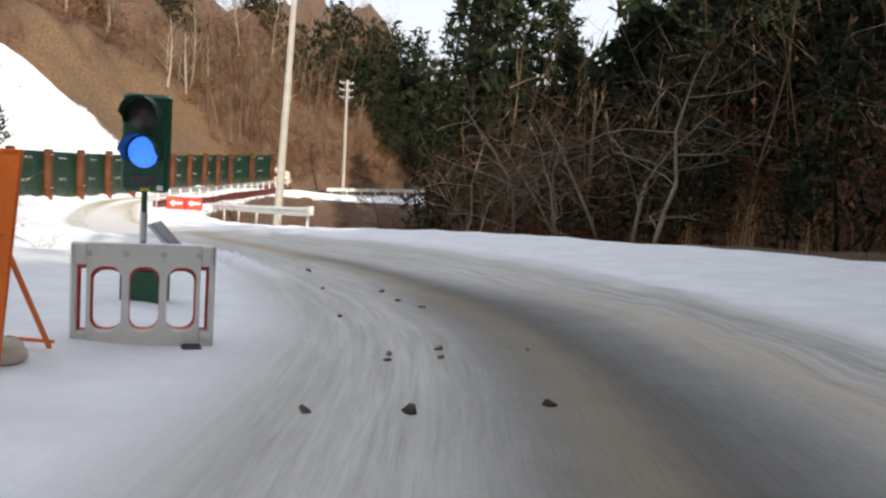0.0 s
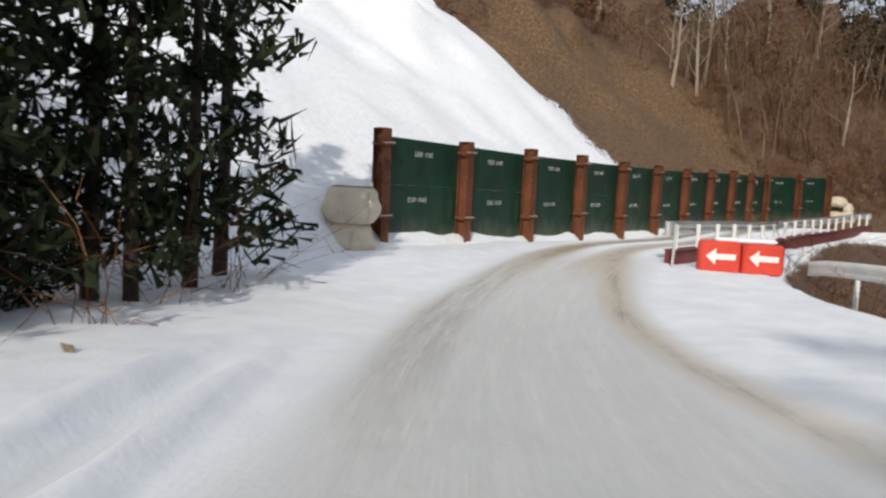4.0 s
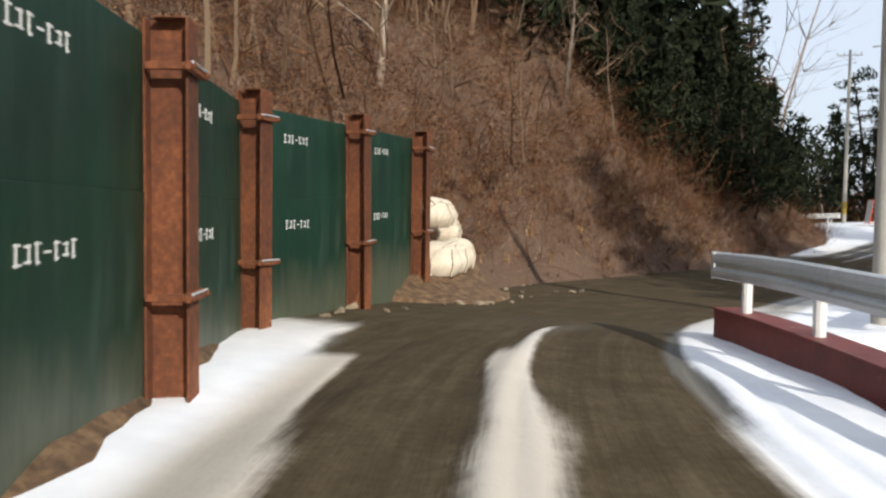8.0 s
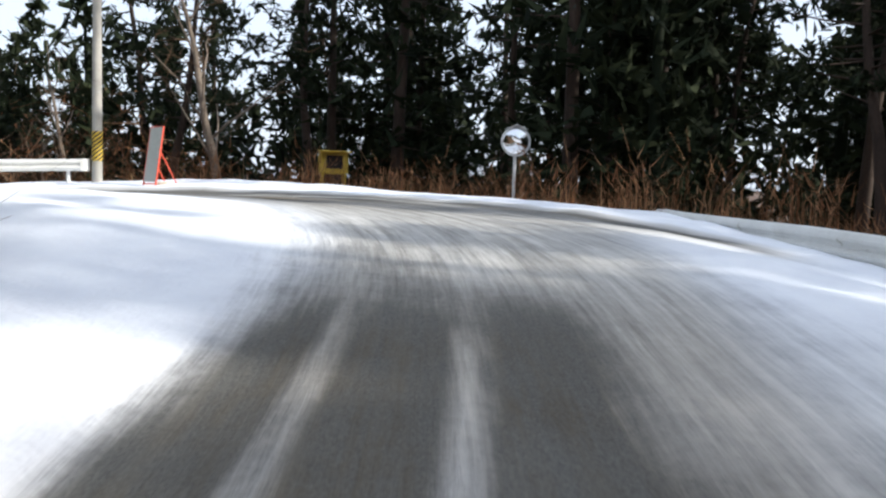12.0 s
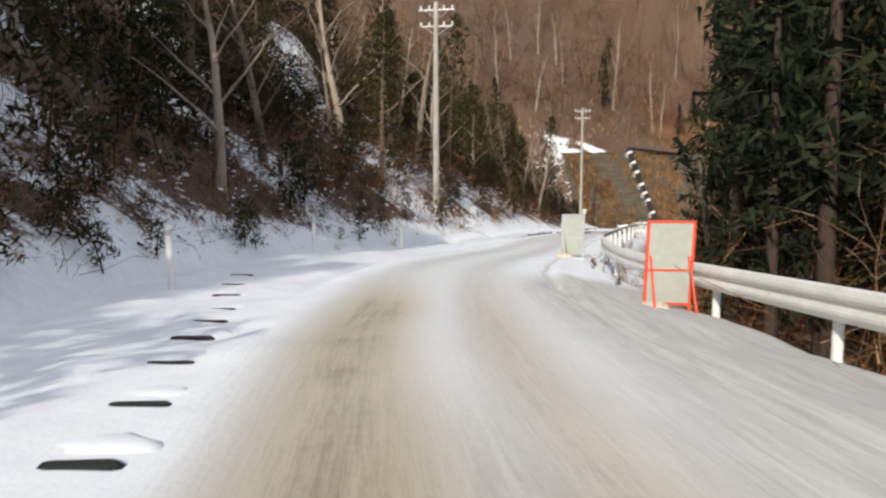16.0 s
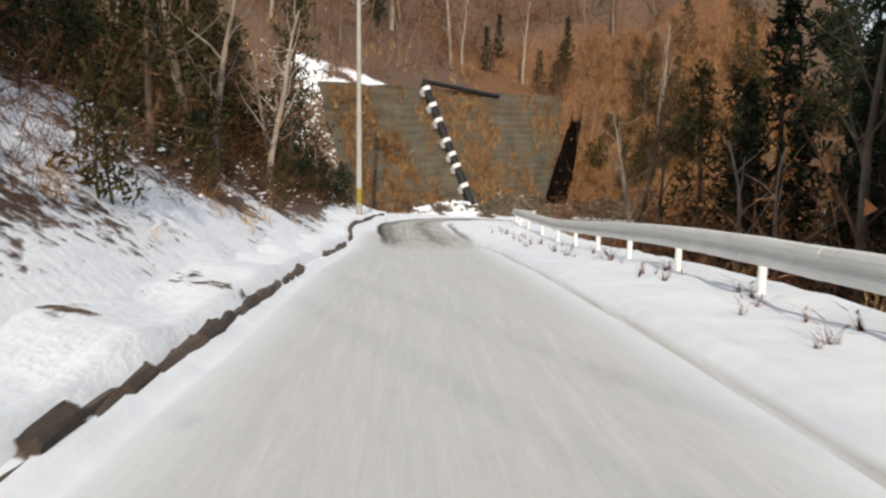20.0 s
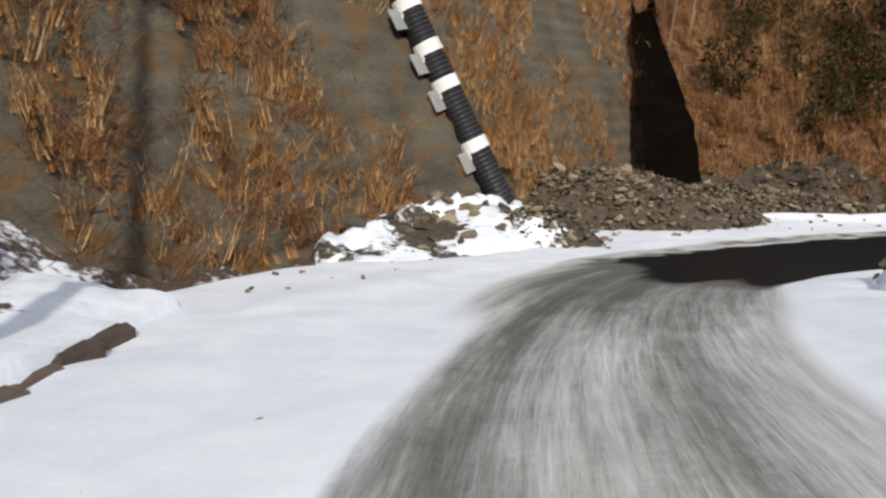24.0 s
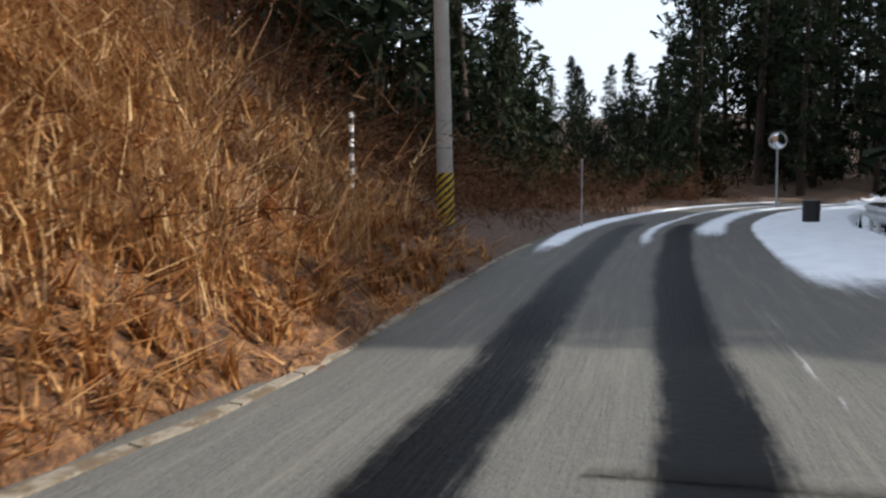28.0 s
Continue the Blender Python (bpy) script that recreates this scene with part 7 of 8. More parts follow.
while s_ < 24.9:
    step_len = np.linalg.norm(along(s_ + 0.05)[:2] - along(s_)[:2]) / 0.05
    d_ = float(line_(s_))
    p = at(s_, d_)
    if fbm(np.array(s_ * 3.1), np.array(0.5), 7) > 0.36 or 20.0 < s_ < 24.7:
        o = new("stone", kmesh[kr.integers(6)])
        o.parent = kerb
        o.matrix_basis = pose(p.x, p.y, p.z - 0.02 - 0.06 * (s_ < 22.4) - 0.17 * float(step(20.4, 19.5, np.array(s_))) - 0.13 * float(step(0.46, 0.6, fbm(np.array(s_ * 4.3), np.array(1.5), 9))) * (s_ < 22.6) + kr.normal(0, 0.025), kr.normal(0, 3), kr.normal(0, 1.5), heading(s_) + 90 + kr.normal(0, 2))
    s_ += 0.60 / step_len
# snow lying behind the edging
sn = np.arange(18.9, 25.1, 0.04)
cross = np.linspace(-0.08, 2.6, 18)
SX = np.array([[tuple(at(s, float(line_(s)) + c)[:2]) for c in cross] for s in sn])
SZ = along(sn)[:, 2][:, None] + 0.22 + (0.16 + 0.10 * step(22.4, 23.3, sn) * step(24.3, 23.9, sn))[:, None] * cross[None, :] + (fbm(SX[..., 0] / 0.7, SX[..., 1] / 0.7, 61) - 0.5) * 0.34 - 0.4 * step(0.0, -0.08, cross)[None, :] - 0.7 * step(19.35, 18.95, sn)[:, None]
i_ = np.arange(SZ.size).reshape(SZ.shape)
bank = fast_mesh("snow_bank", np.concatenate([SX, SZ[..., None]], -1).reshape(-1, 3), np.stack([i_[:-1, 1:], i_[:-1, :-1], i_[1:, :-1], i_[1:, 1:]], -1).reshape(-1, 4), GROUND, True)
set_attr(bank, "snow", 0.80 + (fbm(SX[..., 0] / 1.3, SX[..., 1] / 1.3, 62) - 0.5) * 0.9)
set_attr(bank, "earth", np.full(SZ.size, 0.5))
tagged(new("ground_bank", bank), "bank of snow and brown earth behind the stone edging", "snow bank", kind="structure")

# ---------------------------------------------------------------- bags, signs, signals
BAG = simple("woven_bag", (0.52, 0.45, 0.34), (0.70, 0.63, 0.51), 5, 0.85, 0, 0.4, 0.03, spot=((0.38, 0.30, 0.20), 0.36))
ORANGE = simple("orange_sheet", (0.75, 0.13, 0.01), (0.88, 0.20, 0.02), 8, 0.45)
REDFRAME = simple("orange_red_paint", (0.62, 0.06, 0.025), (0.78, 0.11, 0.05), 12, 0.5)
BOARD = simple("grey_board_back", (0.36, 0.38, 0.34), (0.50, 0.52, 0.47), 3, 0.55, 0.1)
WPLAST = simple("white_plastic", (0.66, 0.64, 0.58), (0.80, 0.79, 0.74), 6, 0.5, spot=((0.48, 0.42, 0.33), 0.36))
RPLAST = simple("red_plastic", (0.48, 0.035, 0.02), (0.68, 0.07, 0.04), 7, 0.45, spot=((0.5, 0.3, 0.25), 0.30))
SIGNALG = simple("signal_green_paint", (0.008, 0.055, 0.028), (0.016, 0.095, 0.05), 8, 0.4)
CELL = simple("solar_cells", (0.010, 0.010, 0.014), (0.025, 0.024, 0.03), 20, 0.2)
DARKLENS = simple("unlit_lens", (0.04, 0.035, 0.035), (0.075, 0.065, 0.06), 60, 0.25)
# near-black colour that stands in for the shade inside openings
SHADEIN = simple("hollow_shade", (0.006, 0.006, 0.006), (0.02, 0.018, 0.016), 6, 0.9)
blue, bnt, bb = material("lit_blue_lens", 0.3)
bb.inputs["Base Color"].default_value = (0.02, 0.10, 0.6, 1)
bb.inputs["Emission Color"].default_value = (0.03, 0.16, 1.0, 1)
bb.inputs["Emission Strength"].default_value = 1.6


def sack(parent_name, label, x, y, z, rx, ry, high, turn=0, seed=0, snowcap=True, group="", mat=None):
    """A filled bag with a slumped belly and gathered neck."""
    r = np.random.default_rng(seed)
    g, n, m = Geo(), 12, 20
    for k in range(n + 1):
        f = k / n
        prof = (0.86 + 0.30 * math.sin(min(f, 0.62) / 0.62 * math.pi * 0.85)) * (1 if f < 0.72 else math.sqrt(max(1 - ((f - 0.72) / 0.285) ** 2, 0.002)))
        for j in range(m):
            a = math.tau * j / m
            fold = 1 + 0.035 * math.sin(5 * a + seed) + r.normal(0, 0.012)
            g.v.append((math.cos(a) * rx * prof * fold, math.sin(a) * ry * prof * fold, high * f))
    g.f = [(k * m + j, k * m + (j + 1) % m, k * m + m + (j + 1) % m, k * m + m + j) for k in range(n) for j in range(m)] + [tuple(range(m - 1, -1, -1)), tuple(range(n * m, n * m + m))]
    root = thing(parent_name, label, "bag", pose(x, y, z, 0, 0, turn), group=group)
    part("sack", g, mat or BAG, root, smooth=True)
    for sx in (-0.5, 0.5):
        part("strap", Geo().tube([(sx * rx, 0.3 * ry, high * 0.93), (sx * rx * 1.02, 0.9 * ry, high * 0.75), (sx * rx, 1.13 * ry, high * 0.4), (sx * rx * 0.9, 0.95 * ry, 0.02)], 0.02, 5), mat or BAG, root)
        part("strap", Geo().tube([(sx * rx, -0.3 * ry, high * 0.93), (sx * rx * 1.02, -0.9 * ry, high * 0.75), (sx * rx, -1.13 * ry, high * 0.4), (sx * rx * 0.9, -0.95 * ry, 0.02)], 0.02, 5), mat or BAG, root)
    if snowcap:
        c = Geo()
        mm = 16
        for k, (f, h) in enumerate(((0.82, 0.93), (0.78, 1.02), (0.5, 1.08), (0.02, 1.10))):
            c.v += [(math.cos(math.tau * j / mm) * rx * f * (1 + r.normal(0, 0.03)), math.sin(math.tau * j / mm) * ry * f * (1 + r.normal(0, 0.03)), high * h) for j in range(mm)]
        c.f = [(k * mm + j, k * mm + (j + 1) % mm, k * mm + mm + (j + 1) % mm, k * mm + mm + j) for k in range(3) for j in range(mm)] + [tuple(range(3 * mm, 4 * mm))]
        part("snow_cap", c, SNOWM, root, "cap of snow", smooth=True)
    return root


zb = float(wall_base(0))
sack("bulk_bag", "tan woven bulk bag capped with snow at the wall's end", -0.75, 30.2, zb - 0.25, 0.62, 0.62, 1.05, 10, 1, False, "bulk bags")
sack("bulk_bag", "tan woven bulk bag stacked on another, with snow on top", -0.7, 30.25, zb + 0.72, 0.66, 0.64, 1.0, 40, 2, True, "bulk bags")
heap("ground_mound", "low mound of brown earth under the bags", 14.5, 77.9, 3.2, 2.0, 0.50, 60, -0.4, 340)
for k, (bx, by, bz, rx, hh) in enumerate(((14.35, 77.4, 0, 0.55, 0.84), (14.95, 78.3, 0, 0.5, 0.80), (15.4, 79.0, 0, 0.45, 0.82), (14.5, 78.4, 1.0, 0.62, 0.76), (15.25, 79.8, 0, 0.5, 0.75))):
    g0 = max(road_z(bx, by), -3.9) + 0.28
    sack("bulk_bag", "pale sunlit woven bulk bag stacked by the end of the wall", bx, by, (g0 + 0.18 if bz == 0 else g0 + 1.0), rx, rx * 0.9, hh, 20 * k, 10 + k, False, "bulk bags")


def stand_sign(x, y, turn, wide, high, frame_mat, face_mat, back_mat, label, tilt=9, sand=True, seed=0, lamp=False, z=None):
    """A leaning site sign on a folding frame; its face looks along -y before the turn."""
    zz = road_z(x, y) - 0.04 if z is None else z
    root = thing("site_sign", label, "sign", pose(x, y, zz, 0, 0, turn), group="site signs")
    lean = pose(0, 0, 0, -tilt, 0, 0)
    t = 0.03
    fr = Geo()
    for bx, bz, sx, sz in ((-wide / 2, high / 2, t, high), (wide / 2, high / 2, t, high), (0, high - t / 2, wide, t), (0, high * 0.46, wide, t), (0, 0.1, wide, t)):
        fr.box(bx, 0, bz, sx + 0.01, t + 0.006, sz, lean)
    part("frame", fr, frame_mat, root)
    part("board", Geo().box(0, -0.012, high * 0.54, wide - 0.03, 0.012, high * 0.9, lean, 0.003), face_mat, root)
    part("board_back", Geo().box(0, 0.004, high * 0.54, wide - 0.035, 0.012, high * 0.9, lean, 0.003), back_mat, root)
    back = math.tan(radians(tilt)) * high
    for sx in (-wide / 2 + 0.05, wide / 2 - 0.05):
        part("strut", Geo().tube([(sx, -0.02 + back * 0.62, high * 0.62), (sx * 1.05, back * 0.62 + 0.55, 0.02)], 0.018, 6), frame_mat, root)
    part("stay", Geo().tube([(-wide / 2, back * 0.62 + 0.55, 0.06), (wide / 2, back * 0.62 + 0.55, 0.06)], 0.014, 6), frame_mat, root)
    if lamp:
        lp = part("lamp", Geo().tube([(-wide / 2, back, high), (-wide / 2, back, high + 0.1)], 0.05, 8).tube([(-wide / 2, back, high + 0.1), (-wide / 2, back, high + 0.13)], [0.09, 0.06], 10), WPLAST, root, "small warning lamp")
    if sand:
        sack("sandbag", "pale sandbag weighing down a site sign", x + 0.25 * math.cos(radians(turn)) - 0.3 * math.sin(radians(turn)), y + 0.25 * math.sin(radians(turn)) + 0.3 * math.cos(radians(turn)), zz, 0.22, 0.15, 0.17, turn, seed, False, "sandbags", BAG)
    return root


# by the first signal
s0 = stand_sign(11.27, -11.95, -14, 0.95, 1.38, ORANGE, ORANGE, BOARD, "bright orange site sign with a black window leaning on struts", 10, True, 5)
part("window", Geo().box(0.22, -0.024, 0.88, 0.36, 0.006, 0.26, pose(0, 0, 0, -10, 0, 0)), BLACK, s0, "black display window")
for k in range(5):
    g = Geo().box(-0.34 + k * 0.17, -0.023, 1.25, 0.06, 0.006, 0.13, pose(0, 0, 0, -10, 0, 0) @ pose(0, 0, 0, 0, 0, 0))
    part("stripe", g, BLACK, s0)


def ring(cx, cz, w, h, r, n=5):
    """Points round a rounded rectangle in the xz plane, from its lower right corner."""
    out = []
    for k, (sx, sz) in enumerate(((1, -1), (1, 1), (-1, 1), (-1, -1))):
        for i in range(n + 1):
            a = math.pi / 2 * (k - 1 + i / n)
            out.append((cx + sx * (w / 2 - r) + r * math.cos(a), cz + sz * (h / 2 - r) + r * math.sin(a)))
    return out


def barrier(x, y, turn, label, mat, wide=1.25, high=0.92, z=None, group="plastic barriers"):
    """A moulded barrier: a thin panel with three tall rounded windows, each with a turned-in rim, and bolts along the top."""
    zz = road_z(x, y) - 0.03 if z is None else z
    root = thing("plastic_barrier", label, "barrier", pose(x, y, zz, 0, 0, turn), group=group)
    w, d = wide, 0.085
    panel = Geo()
    cell, lo, hi = w * 0.79 / 3, high * 0.17, high * 0.79
    for bx in (-cell, 0, cell):
        inner = ring(bx, (lo + hi) / 2, cell * 0.80, hi - lo, min(cell * 0.33, 0.4 * (hi - lo)))
        outer = ring(bx, high / 2, cell, high, 0.001)
        n = len(inner)
        for yy, flip in ((-d / 2, False), (d / 2, True)):
            faces = [(i, (i + 1) % n, n + (i + 1) % n, n + i) for i in range(n)]
            panel.add([(px, yy, pz) for px, pz in outer] + [(px, yy, pz) for px, pz in inner], [f[::-1] for f in faces] if flip else faces)
        panel.add([(px, -d / 2, pz) for px, pz in inner] + [(px, d / 2, pz) for px, pz in inner], [(i, (i + 1) % n, n + (i + 1) % n, n + i) for i in range(n)])
        panel.box(bx, 0, high, cell, d, 0.004).box(bx, 0, 0, cell, d, 0.004)
    part("panel", panel, mat, root)
    for sx in (-1, 1):
        x0, x1 = sx * cell * 1.5, sx * w / 2
        part("end_post", Geo().box(x1 - sx * 0.02, 0, high / 2, 0.045, d, high, bevel=0.012), mat, root)
        part("end_panel", Geo().box((x0 + x1) / 2, 0, high * 0.90, abs(x1 - x0), d, high * 0.20, bevel=0.01).box((x0 + x1) / 2, 0, high * 0.085, abs(x1 - x0), d, high * 0.17, bevel=0.01), mat, root)
    for bx in (-0.38, -0.13, 0.13, 0.38):
        part("bolt", Geo().tube([(bx * w, -d / 2 - 0.012, high * 0.91), (bx * w, d / 2 + 0.012, high * 0.91)], 0.024, 8), GALV, root)
    for bx in (-w / 2 + 0.16, w / 2 - 0.16):
        part("foot", Geo().box(bx, 0.0, 0.02, 0.15, 0.36, 0.045, bevel=0.015), BLACK, root)
    return root


barrier(12.4, -10.83, 8, "scuffed white plastic barrier standing in the snow", WPLAST, 1.02, 0.80)
barrier(12.385, -10.70, 8, "red plastic barrier standing close behind a white one", RPLAST, 0.99, 0.74)


def signal(x, y, turn, z, label, lit):
    root = thing("traffic_signal", label, "traffic signal", pose(x, y, z, 0, 0, turn))
    part("mast", Geo().tube([(0, 0, 0), (0, 0, 1.25)], 0.03, 10), SIGNALG, root)
    part("sleeve", Geo().tube([(0, 0, 0.72), (0, 0, 1.02)], 0.036, 10), GALV, root, "bare metal sleeve")
    h = part("housing", Geo().box(0, 0.02, 1.72, 0.46, 0.16, 0.98, bevel=0.03), SIGNALG, root, "dark green signal housing")
    for k, hz in enumerate((2.0, 1.63)):
        part("lens", Geo().tube([(0, -0.062, hz), (0, -0.085, hz), (0, -0.11, hz)], [0.155, 0.15, 0.06], 24), blue if (lit and k == 1) else DARKLENS, h, "blue-lit lens" if lit and k == 1 else "unlit dark lens")
        hood = Geo()
        a_ = np.linspace(-0.15 * math.pi, 1.15 * math.pi, 15)
        inner = [(math.cos(a) * 0.175, -0.06, hz + math.sin(a) * 0.175) for a in a_]
        outer = [(math.cos(a) * 0.18, -0.30 if math.sin(a) > 0 else -0.2, hz + math.sin(a) * 0.18) for a in a_]
        hood.add(inner + outer, [(i, i + 1, 16 + i, 15 + i) for i in range(14)])
        hood.add([(p[0] * 1.04, p[1], hz + (p[2] - hz) * 1.04) for p in inner + outer], [(15 + i, 16 + i, i + 1, i) for i in range(14)])
        part("hood", hood, SIGNALG, h)
    part("counter", Geo().box(0, -0.065, 1.35, 0.22, 0.01, 0.09), DARKLENS, h)
    part("label_plate", Geo().box(0.02, -0.064, 1.255, 0.09, 0.008, 0.03), YELLOW, h, "yellow label")
    part("label_plate", Geo().box(0.17, -0.064, 1.28, 0.06, 0.008, 0.05), WPLAST, h, "white label")
    cab = part("cabinet", Geo().box(0.02, 0.05, 0.22, 0.42, 0.34, 0.44, bevel=0.02), SIGNALG, root, "green battery cabinet")
    part("lid", Geo().box(0.02, 0.05, 0.455, 0.45, 0.37, 0.03, bevel=0.01), SIGNALG, cab)
    part("bracket", Geo().box(0.12, 0, 0.66, 0.3, 0.05, 0.06).tube([(-0.09, 0, 0.66), (-0.13, 0, 0.66)], 0.02, 6), SIGNALG, root)
    m = pose(0.27, 0.0, 0.74, 0, 47, 0)
    sp = part("solar_panel", Geo().box(0, 0, 0, 0.48, 0.36, 0.035, m), GALV, root, "tilted solar panel")
    part("solar_face", Geo().box(0, 0, 0.021, 0.44, 0.32, 0.008, m), CELL, sp)
    return root


signal(12.05, -8.45, -10, -0.16, "green mobile traffic signal with a blue-lit lamp and solar panel", True)

# red arrow barrier before the bridge rail
ab = thing("arrow_barrier", "red water-filled barrier with two white arrows", "barrier", pose(8.55, 33.1, road_z(8.55, 33.1) - 0.03, 0, 0, 18))
part("tank", Geo().box(-0.52, 0, 0.4, 1.0, 0.34, 0.8, bevel=0.06).box(0.52, 0, 0.38, 1.0, 0.34, 0.76, bevel=0.06), RPLAST, ab)
for cx in (-0.52, 0.52):
    arrow = [(-0.36, 0.42), (-0.12, 0.62), (-0.12, 0.49), (0.36, 0.49), (0.36, 0.35), (-0.12, 0.35), (-0.12, 0.22)]
    g = Geo().add([(cx + a, -0.176, b) for a, b in arrow] + [(cx + a, -0.170, b) for a, b in arrow], [tuple(range(6, -1, -1)), tuple(range(7, 14))] + [(i, (i + 1) % 7, 7 + (i + 1) % 7, 7 + i) for i in range(7)])
    part("arrow", g, STRAP, ab, "white arrow")
part("snow_cap", Geo().box(0.1, 0, 0.83, 1.5, 0.26, 0.1, bevel=0.045), SNOWM, ab, "cap of snow")


def marker_post(x, y, high=0.95, r=0.05, label="white roadside marker post in the snow", mat=None, z=None):
    zz = road_z(x, y) if z is None else z
    root = thing("marker_post", label, "marker post", pose(x, y, zz, vr.normal(0, 1.5), vr.normal(0, 1.5), 0), group="marker posts")
    part("stake", Geo().tube([(0, 0, -0.3), (0, 0, high)], r, 12), mat or POSTW, root)
    part("cap", Geo().tube([(0, 0, high), (0, 0, high + 0.03)], [r * 1.15, r * 0.7], 12), GALV, root)
    part("reflector", Geo().tube([(0, 0, high - 0.16), (0, 0, high - 0.08)], r * 1.04, 12), GALV, root)
    return root


marker_post(6.95, 33.2, 1.05, 0.035, "thin marker post with a reflector beside the bridge rail", GALV)
marker_post(38.0, 90.6, 0.9)
for s, d in ((17.3, 3.55), (18.35, 4.6), (18.84, 3.7), (16.2, 5.2), (15.4, 5.4)):
    p = at(s, d)
    marker_post(p.x, p.y, 0.95)

# signal, barrier and sign beside the outer bend
zz = road_z(29.9, 77.5)
barrier(29.15, 77.95, 70, "white plastic barrier before a signal", WPLAST, 0.9, 0.75)
barrier(29.55, 78.05, 70, "red plastic barrier before a signal", RPLAST, 0.9, 0.66)
signal(29.9, 77.5, 208, zz - 0.05, "green mobile traffic signal seen from behind with its solar panel", False)
sack("sandbag", "grey snow-dusted sandbag by the signal", 28.4, 77.4, road_z(28.4, 77.4) - 0.05, 0.3, 0.22, 0.24, 20, 31, True, "sandbags", STONE)
sack("sandbag", "grey sandbag by the barrier", 28.5, 78.0, road_z(28.5, 78.0) - 0.05, 0.22, 0.18, 0.2, 50, 32, False, "sandbags", STONE)
stand_sign(36.0, 79.8, 122, 0.75, 1.4, REDFRAME, ORANGE, BOARD, "grey back of a red-framed site sign by the rail", 9, True, 33)
stand_sign(52.3, 102.6, 250, 0.75, 1.7, REDFRAME, BOARD, BOARD, "red-framed site sign at the edge of dry grass", 8, True, 34)
stand_sign(40.6, 122.6, 203, 0.63, 1.32, REDFRAME, ORANGE, BOARD, "red-framed site sign with a grey back beside the rail", 9, True, 35)
stand_sign(35.7, 133.8, 205, 0.62, 1.3, GALV, ORANGE, BOARD, "tall site sign with a plain grey back and a small lamp", 9, True, 36, True)

# round mirrors, grit box
MIRROR, mnt, mb = material("mirror_glass", 0.03, 1.0)
mb.inputs["Base Color"].default_value = (0.8, 0.82, 0.84, 1)


def mirror(x, y, turn, high, label, zz=None):
    z = ground_at(x, y) if zz is None else zz
    root = thing("road_mirror", label, "mirror", pose(x, y, z, 0, 0, turn), group="road mirrors")
    part("mast", Geo().tube([(0, 0, -0.4), (0, 0, high + 0.2)], 0.045, 10), GALV, root, "grey steel mast")
    dish = part("backing", Geo().tube([(0, 0.02, high), (0, -0.06, high), (0, -0.08, high)], [0.34, 0.40, 0.41], 28), GALV, root)
    n = 6
    part("glass", Geo().tube([(0, -0.085 - 0.06 * math.cos(k / n * math.pi / 2) * 0 - 0.07 * (1 - ((n - k) / n) ** 2), high) for k in range(n + 1)], [0.385 * (n - k + 0.02) / n for k in range(n + 1)], 28), MIRROR, dish, smooth=True)
    part("visor", Geo().sweep([(-0.3, -0.05, high + 0.33), (0, -0.05, high + 0.45), (0.3, -0.05, high + 0.33)], [(-0.12, 0), (-0.12, 0.012), (0.12, 0.012), (0.12, 0)]), GALV, dish)
    return root


mirror(56.6, 93.5, -62, 2.35, "round convex road mirror on a grey mast", road_z(56.6, 93.5) - 0.1)
mirror(76.5, 206.0, 260, 3.1, "round road mirror on a thin mast in the shade", -15.2)
gb = thing("grit_box", "yellow grit box on legs in the dry grass", "grit box", pose(67.2, 106.3, ground_at(67.2, 106.3), 0, 0, -48))
zt = -2.15 - ground_at(67.2, 106.3)
part("box", Geo().box(0, 0, zt + 0.6, 1.25, 0.9, 1.0, bevel=0.04), YELLOW, gb, "yellow box")
part("roof", Geo().box(0, -0.03, zt + 1.14, 1.4, 1.1, 0.07, pose(0, 0, 0, 3, 0, 0), 0.02), YELLOW, gb)
# solid plate on the box front, coloured as the shade of an opening
part("hatch", Geo().box(0, -0.455, zt + 0.65, 0.75, 0.02, 0.6), SHADEIN, gb, "near-black plate for the shaded hatch opening")
for lx in (-0.5, 0.5):
    for ly in (-0.35, 0.35):
        part("leg", Geo().box(lx, ly, zt / 2 - 0.1, 0.08, 0.08, zt + 0.6), YELLOW, gb)

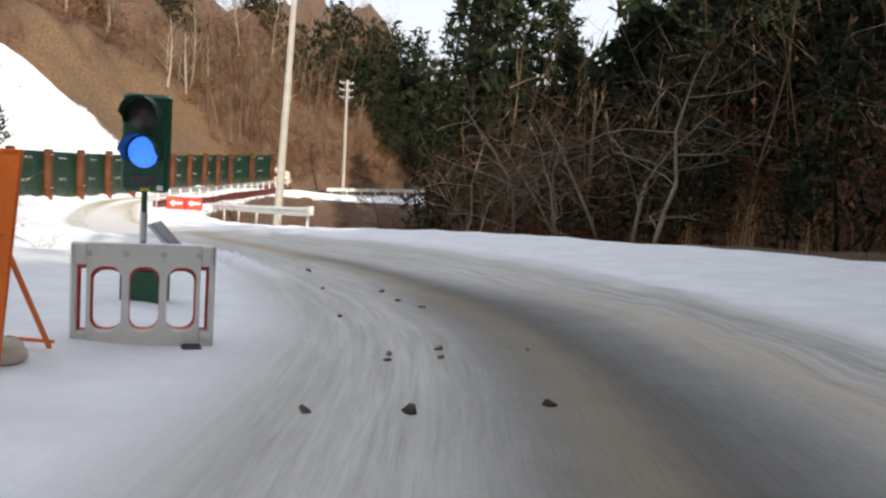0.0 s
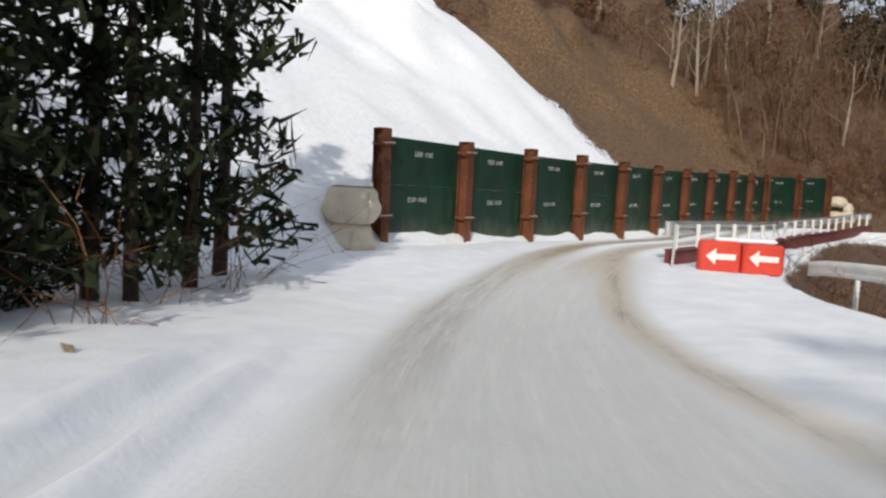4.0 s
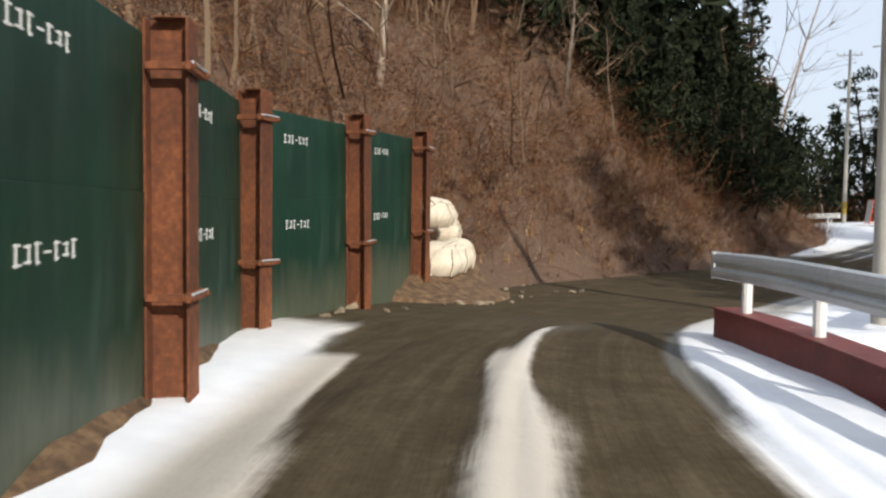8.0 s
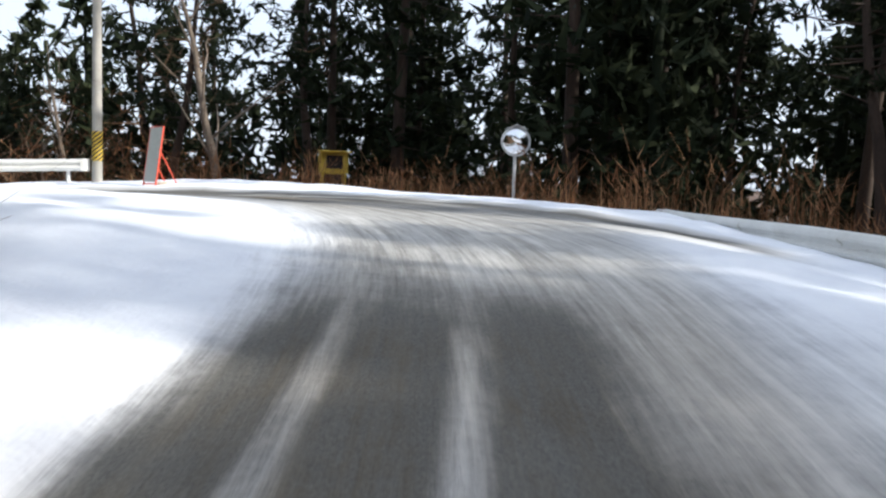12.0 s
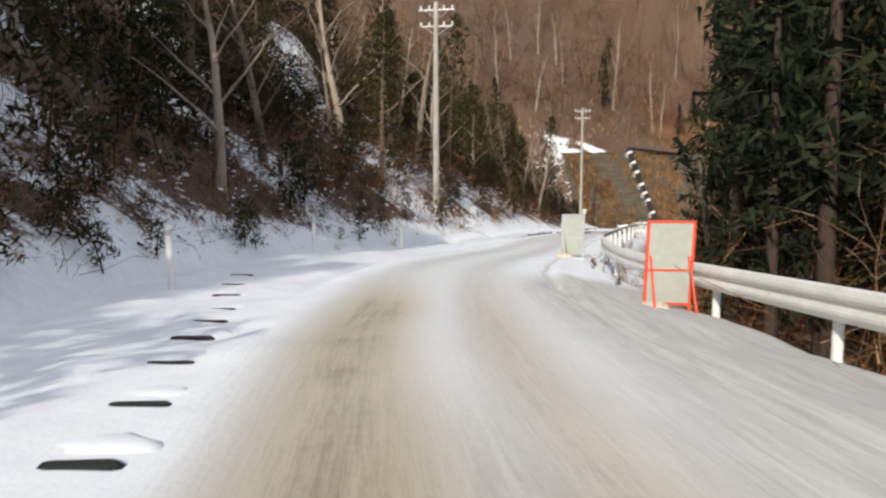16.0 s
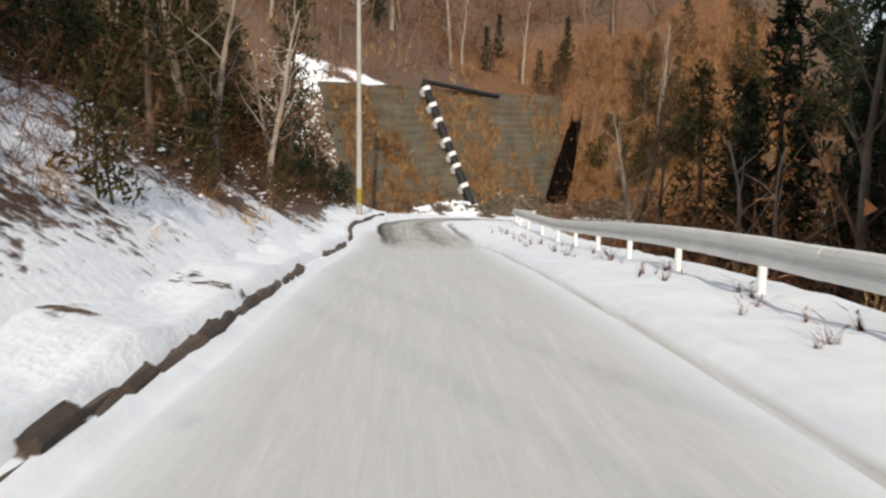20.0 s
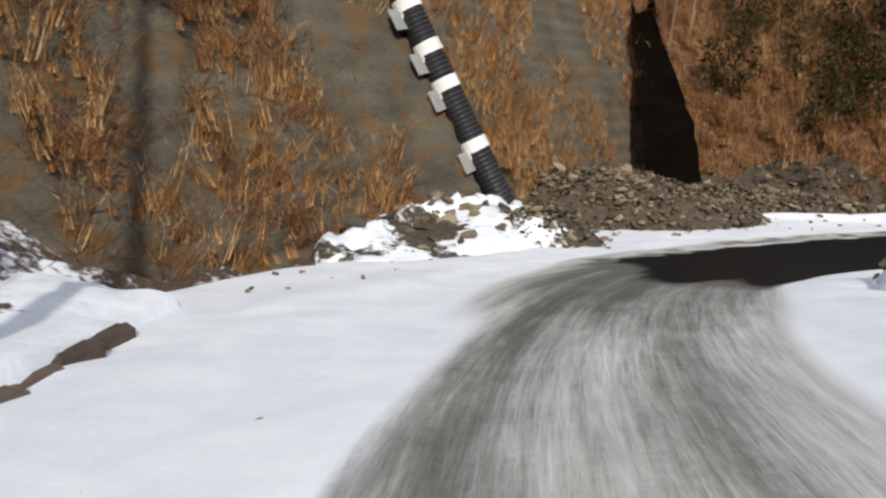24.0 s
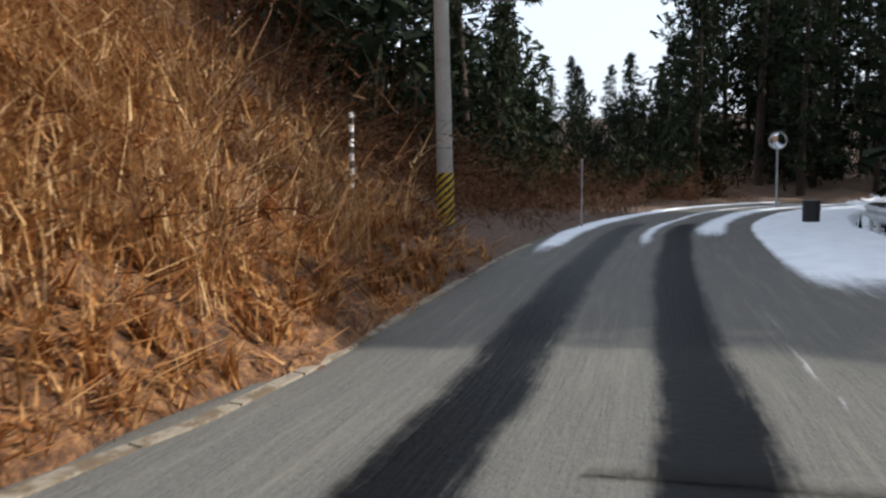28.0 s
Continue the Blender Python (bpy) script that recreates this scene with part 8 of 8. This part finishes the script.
# gaps of the buried gutter, their shade painted as near-black blocks
for k, (s, d) in enumerate(((16.46, 1.65), (16.60, 1.72), (16.75, 1.88), (16.87, 2.0), (16.98, 2.12), (17.09, 2.3), (17.24, 2.6), (17.40, 2.92), (17.54, 3.2))):
    p = at(s, d)
    z = road_z(p.x, p.y)
    m = pose(p.x, p.y, z - 0.115, 0, 0, heading(s))
    root = thing("gutter_lid", "snow-covered concrete gutter lid with a near-black block for its shaded gap", "gutter lid", m, group="gutter lids")
    part("slab", Geo().box(0, 0.34, -0.06, 0.62, 0.5, 0.14, bevel=0.03), CONCRETE, root)
    cap = Geo()
    for ring_r, ring_h in ((1.0, -0.05), (0.86, 0.07), (0.55, 0.115), (0.05, 0.125)):
        cap.v += [(math.cos(math.tau * q / 14) * (0.36 + 0.05 * math.sin(3 * q + k)) * ring_r, 0.33 + math.sin(math.tau * q / 14) * (0.25 + 0.05 * math.cos(2 * q + k)) * ring_r, 0.02 + 0.7 * ring_h) for q in range(14)]
    cap.f = [(r * 14 + q, r * 14 + (q + 1) % 14, r * 14 + 14 + (q + 1) % 14, r * 14 + 14 + q) for r in range(3) for q in range(14)] + [tuple(range(42, 56))]
    part("snow_cap", cap, SNOWM, root, "cap of snow", smooth=True)
    part("gap", Geo().box(0, -0.02, 0.05, 0.44, 0.16, 0.16, bevel=0.04), SHADEIN, root, "near-black block for the shaded gap")

# pale concrete kerb at the foot of the grass bank
kb = thing("kerb", "low pale concrete kerb at the foot of the grass bank", "kerb", kind="structure")
KERBM = simple("worn_kerb_concrete", (0.16, 0.135, 0.10), (0.33, 0.285, 0.22), 6, 0.9, 0, 0.4, 0.02, spot=((0.12, 0.085, 0.05), 0.5))
kd_ = table((28.0, 3.3), (28.3, 2.65), (28.65, 2.3), (29.2, 2.3), (30.2, 2.35))
for k in range(15):
    sa, sb = 28.02 + k * 0.14, 28.02 + k * 0.14 + 0.136
    part("kerb_stone", Geo().sweep([at(s_k, float(kd_(s_k)), -0.15) for s_k in np.linspace(sa, sb, 4)], [(-0.06, 0), (-0.05, 0.165), (0.05, 0.175), (0.07, 0)]), KERBM, kb)

# striped snow pole and far shaded bits by the last straight
sp_ = thing("snow_pole", "black and white striped snow pole leaning in the grass", "snow pole", pose(48.3, 219.7, -13.55, 0, 8, 0))
part("stake", Geo().tube([(0, 0, -0.3), (0, 0, 2.0)], 0.035, 8), STRAP, sp_)
for k in range(9):
    part("stripe", Geo().tube([(0, 0, 0.15 + k * 0.21), (0, 0, 0.25 + k * 0.21)], 0.038, 8, cap=False), BLACK, sp_)
guard_rail("guard_rail", "grey guard rail in the shade of the woods", fit_line([(55.5, 209.0), (60, 208.2), (66, 205.6), (72, 201.8), (78, 196)]), 1, GALV, POSTW, top=0.75, every=3.0)
brl = thing("drum", "dark drum at the end of the shaded guard rail", "drum", pose(61.8, 209.1, road_z(61.8, 209.1)))
part("barrel", Geo().tube([(0, 0, -0.05), (0, 0, 0.3), (0, 0, 0.32), (0, 0, 0.62)], [0.24, 0.24, 0.25, 0.24], 16), BLACK, brl)
marker_post(60.5, 215.8, 1.9, 0.022, "thin grey stake at the edge of the shaded road", GALV)

# stones and clods on the snow
clods = thing("loose_stones", "small dark stones and dirty snow clods scattered on the verge", "stone")
cr = np.random.default_rng(95)
for s0_, s1_, d0_, d1_, n, lo, hi in ((1.2, 2.6, -1.2, 0.6, 14, 0.02, 0.05), (3.6, 4.6, 2.6, 4.2, 6, 0.06, 0.13), (6.2, 8.9, 0.9, 1.9, 8, 0.05, 0.10), (9.2, 10.4, 2.6, 5.0, 40, 0.03, 0.12),
                                      (10.8, 12.0, -3.2, -4.6, 12, 0.03, 0.10), (24.8, 26.6, 3.0, 4.8, 30, 0.02, 0.06), (26.5, 27.6, 3.4, 7.0, 50, 0.025, 0.09), (23.0, 25.0, 0.2, 1.9, 6, 0.02, 0.04)):
    for _ in range(n):
        p = at(cr.uniform(s0_, s1_), cr.uniform(min(d0_, d1_), max(d0_, d1_)))
        k = cr.uniform(lo, hi)
        o = new("stone", STONES[cr.integers(6)])
        o.parent = clods
        o.matrix_basis = pose(p.x, p.y, road_z(p.x, p.y) + k * 0.3, *cr.uniform(-20, 20, 2), cr.uniform(0, 360)) @ Matrix.Scale(k, 4)

# cables between the poles
WIRE = simple("cable", (0.012, 0.012, 0.012), (0.03, 0.03, 0.03), 10, 0.6)


def cable(a, b, sag, label="black overhead cable sagging between poles"):
    a, b = Vector(a), Vector(b)
    pts = [a.lerp(b, k / 14) - Vector((0, 0, sag * 4 * (k / 14) * (1 - k / 14))) for k in range(15)]
    return tagged(new("cable", mesh_of("cable", Geo().tube(pts, 0.014, 5), WIRE)), label, "cable", "overhead cables")


for dx in (-0.7, 0.7):
    cable((25.2 + dx, 145.8, 4.3), (17.65 + dx, 194.5, 1.85), 1.0)
    cable((52.62 + dx, 105.0, 8.6), (25.2 + dx, 145.8, 4.4), 1.1)
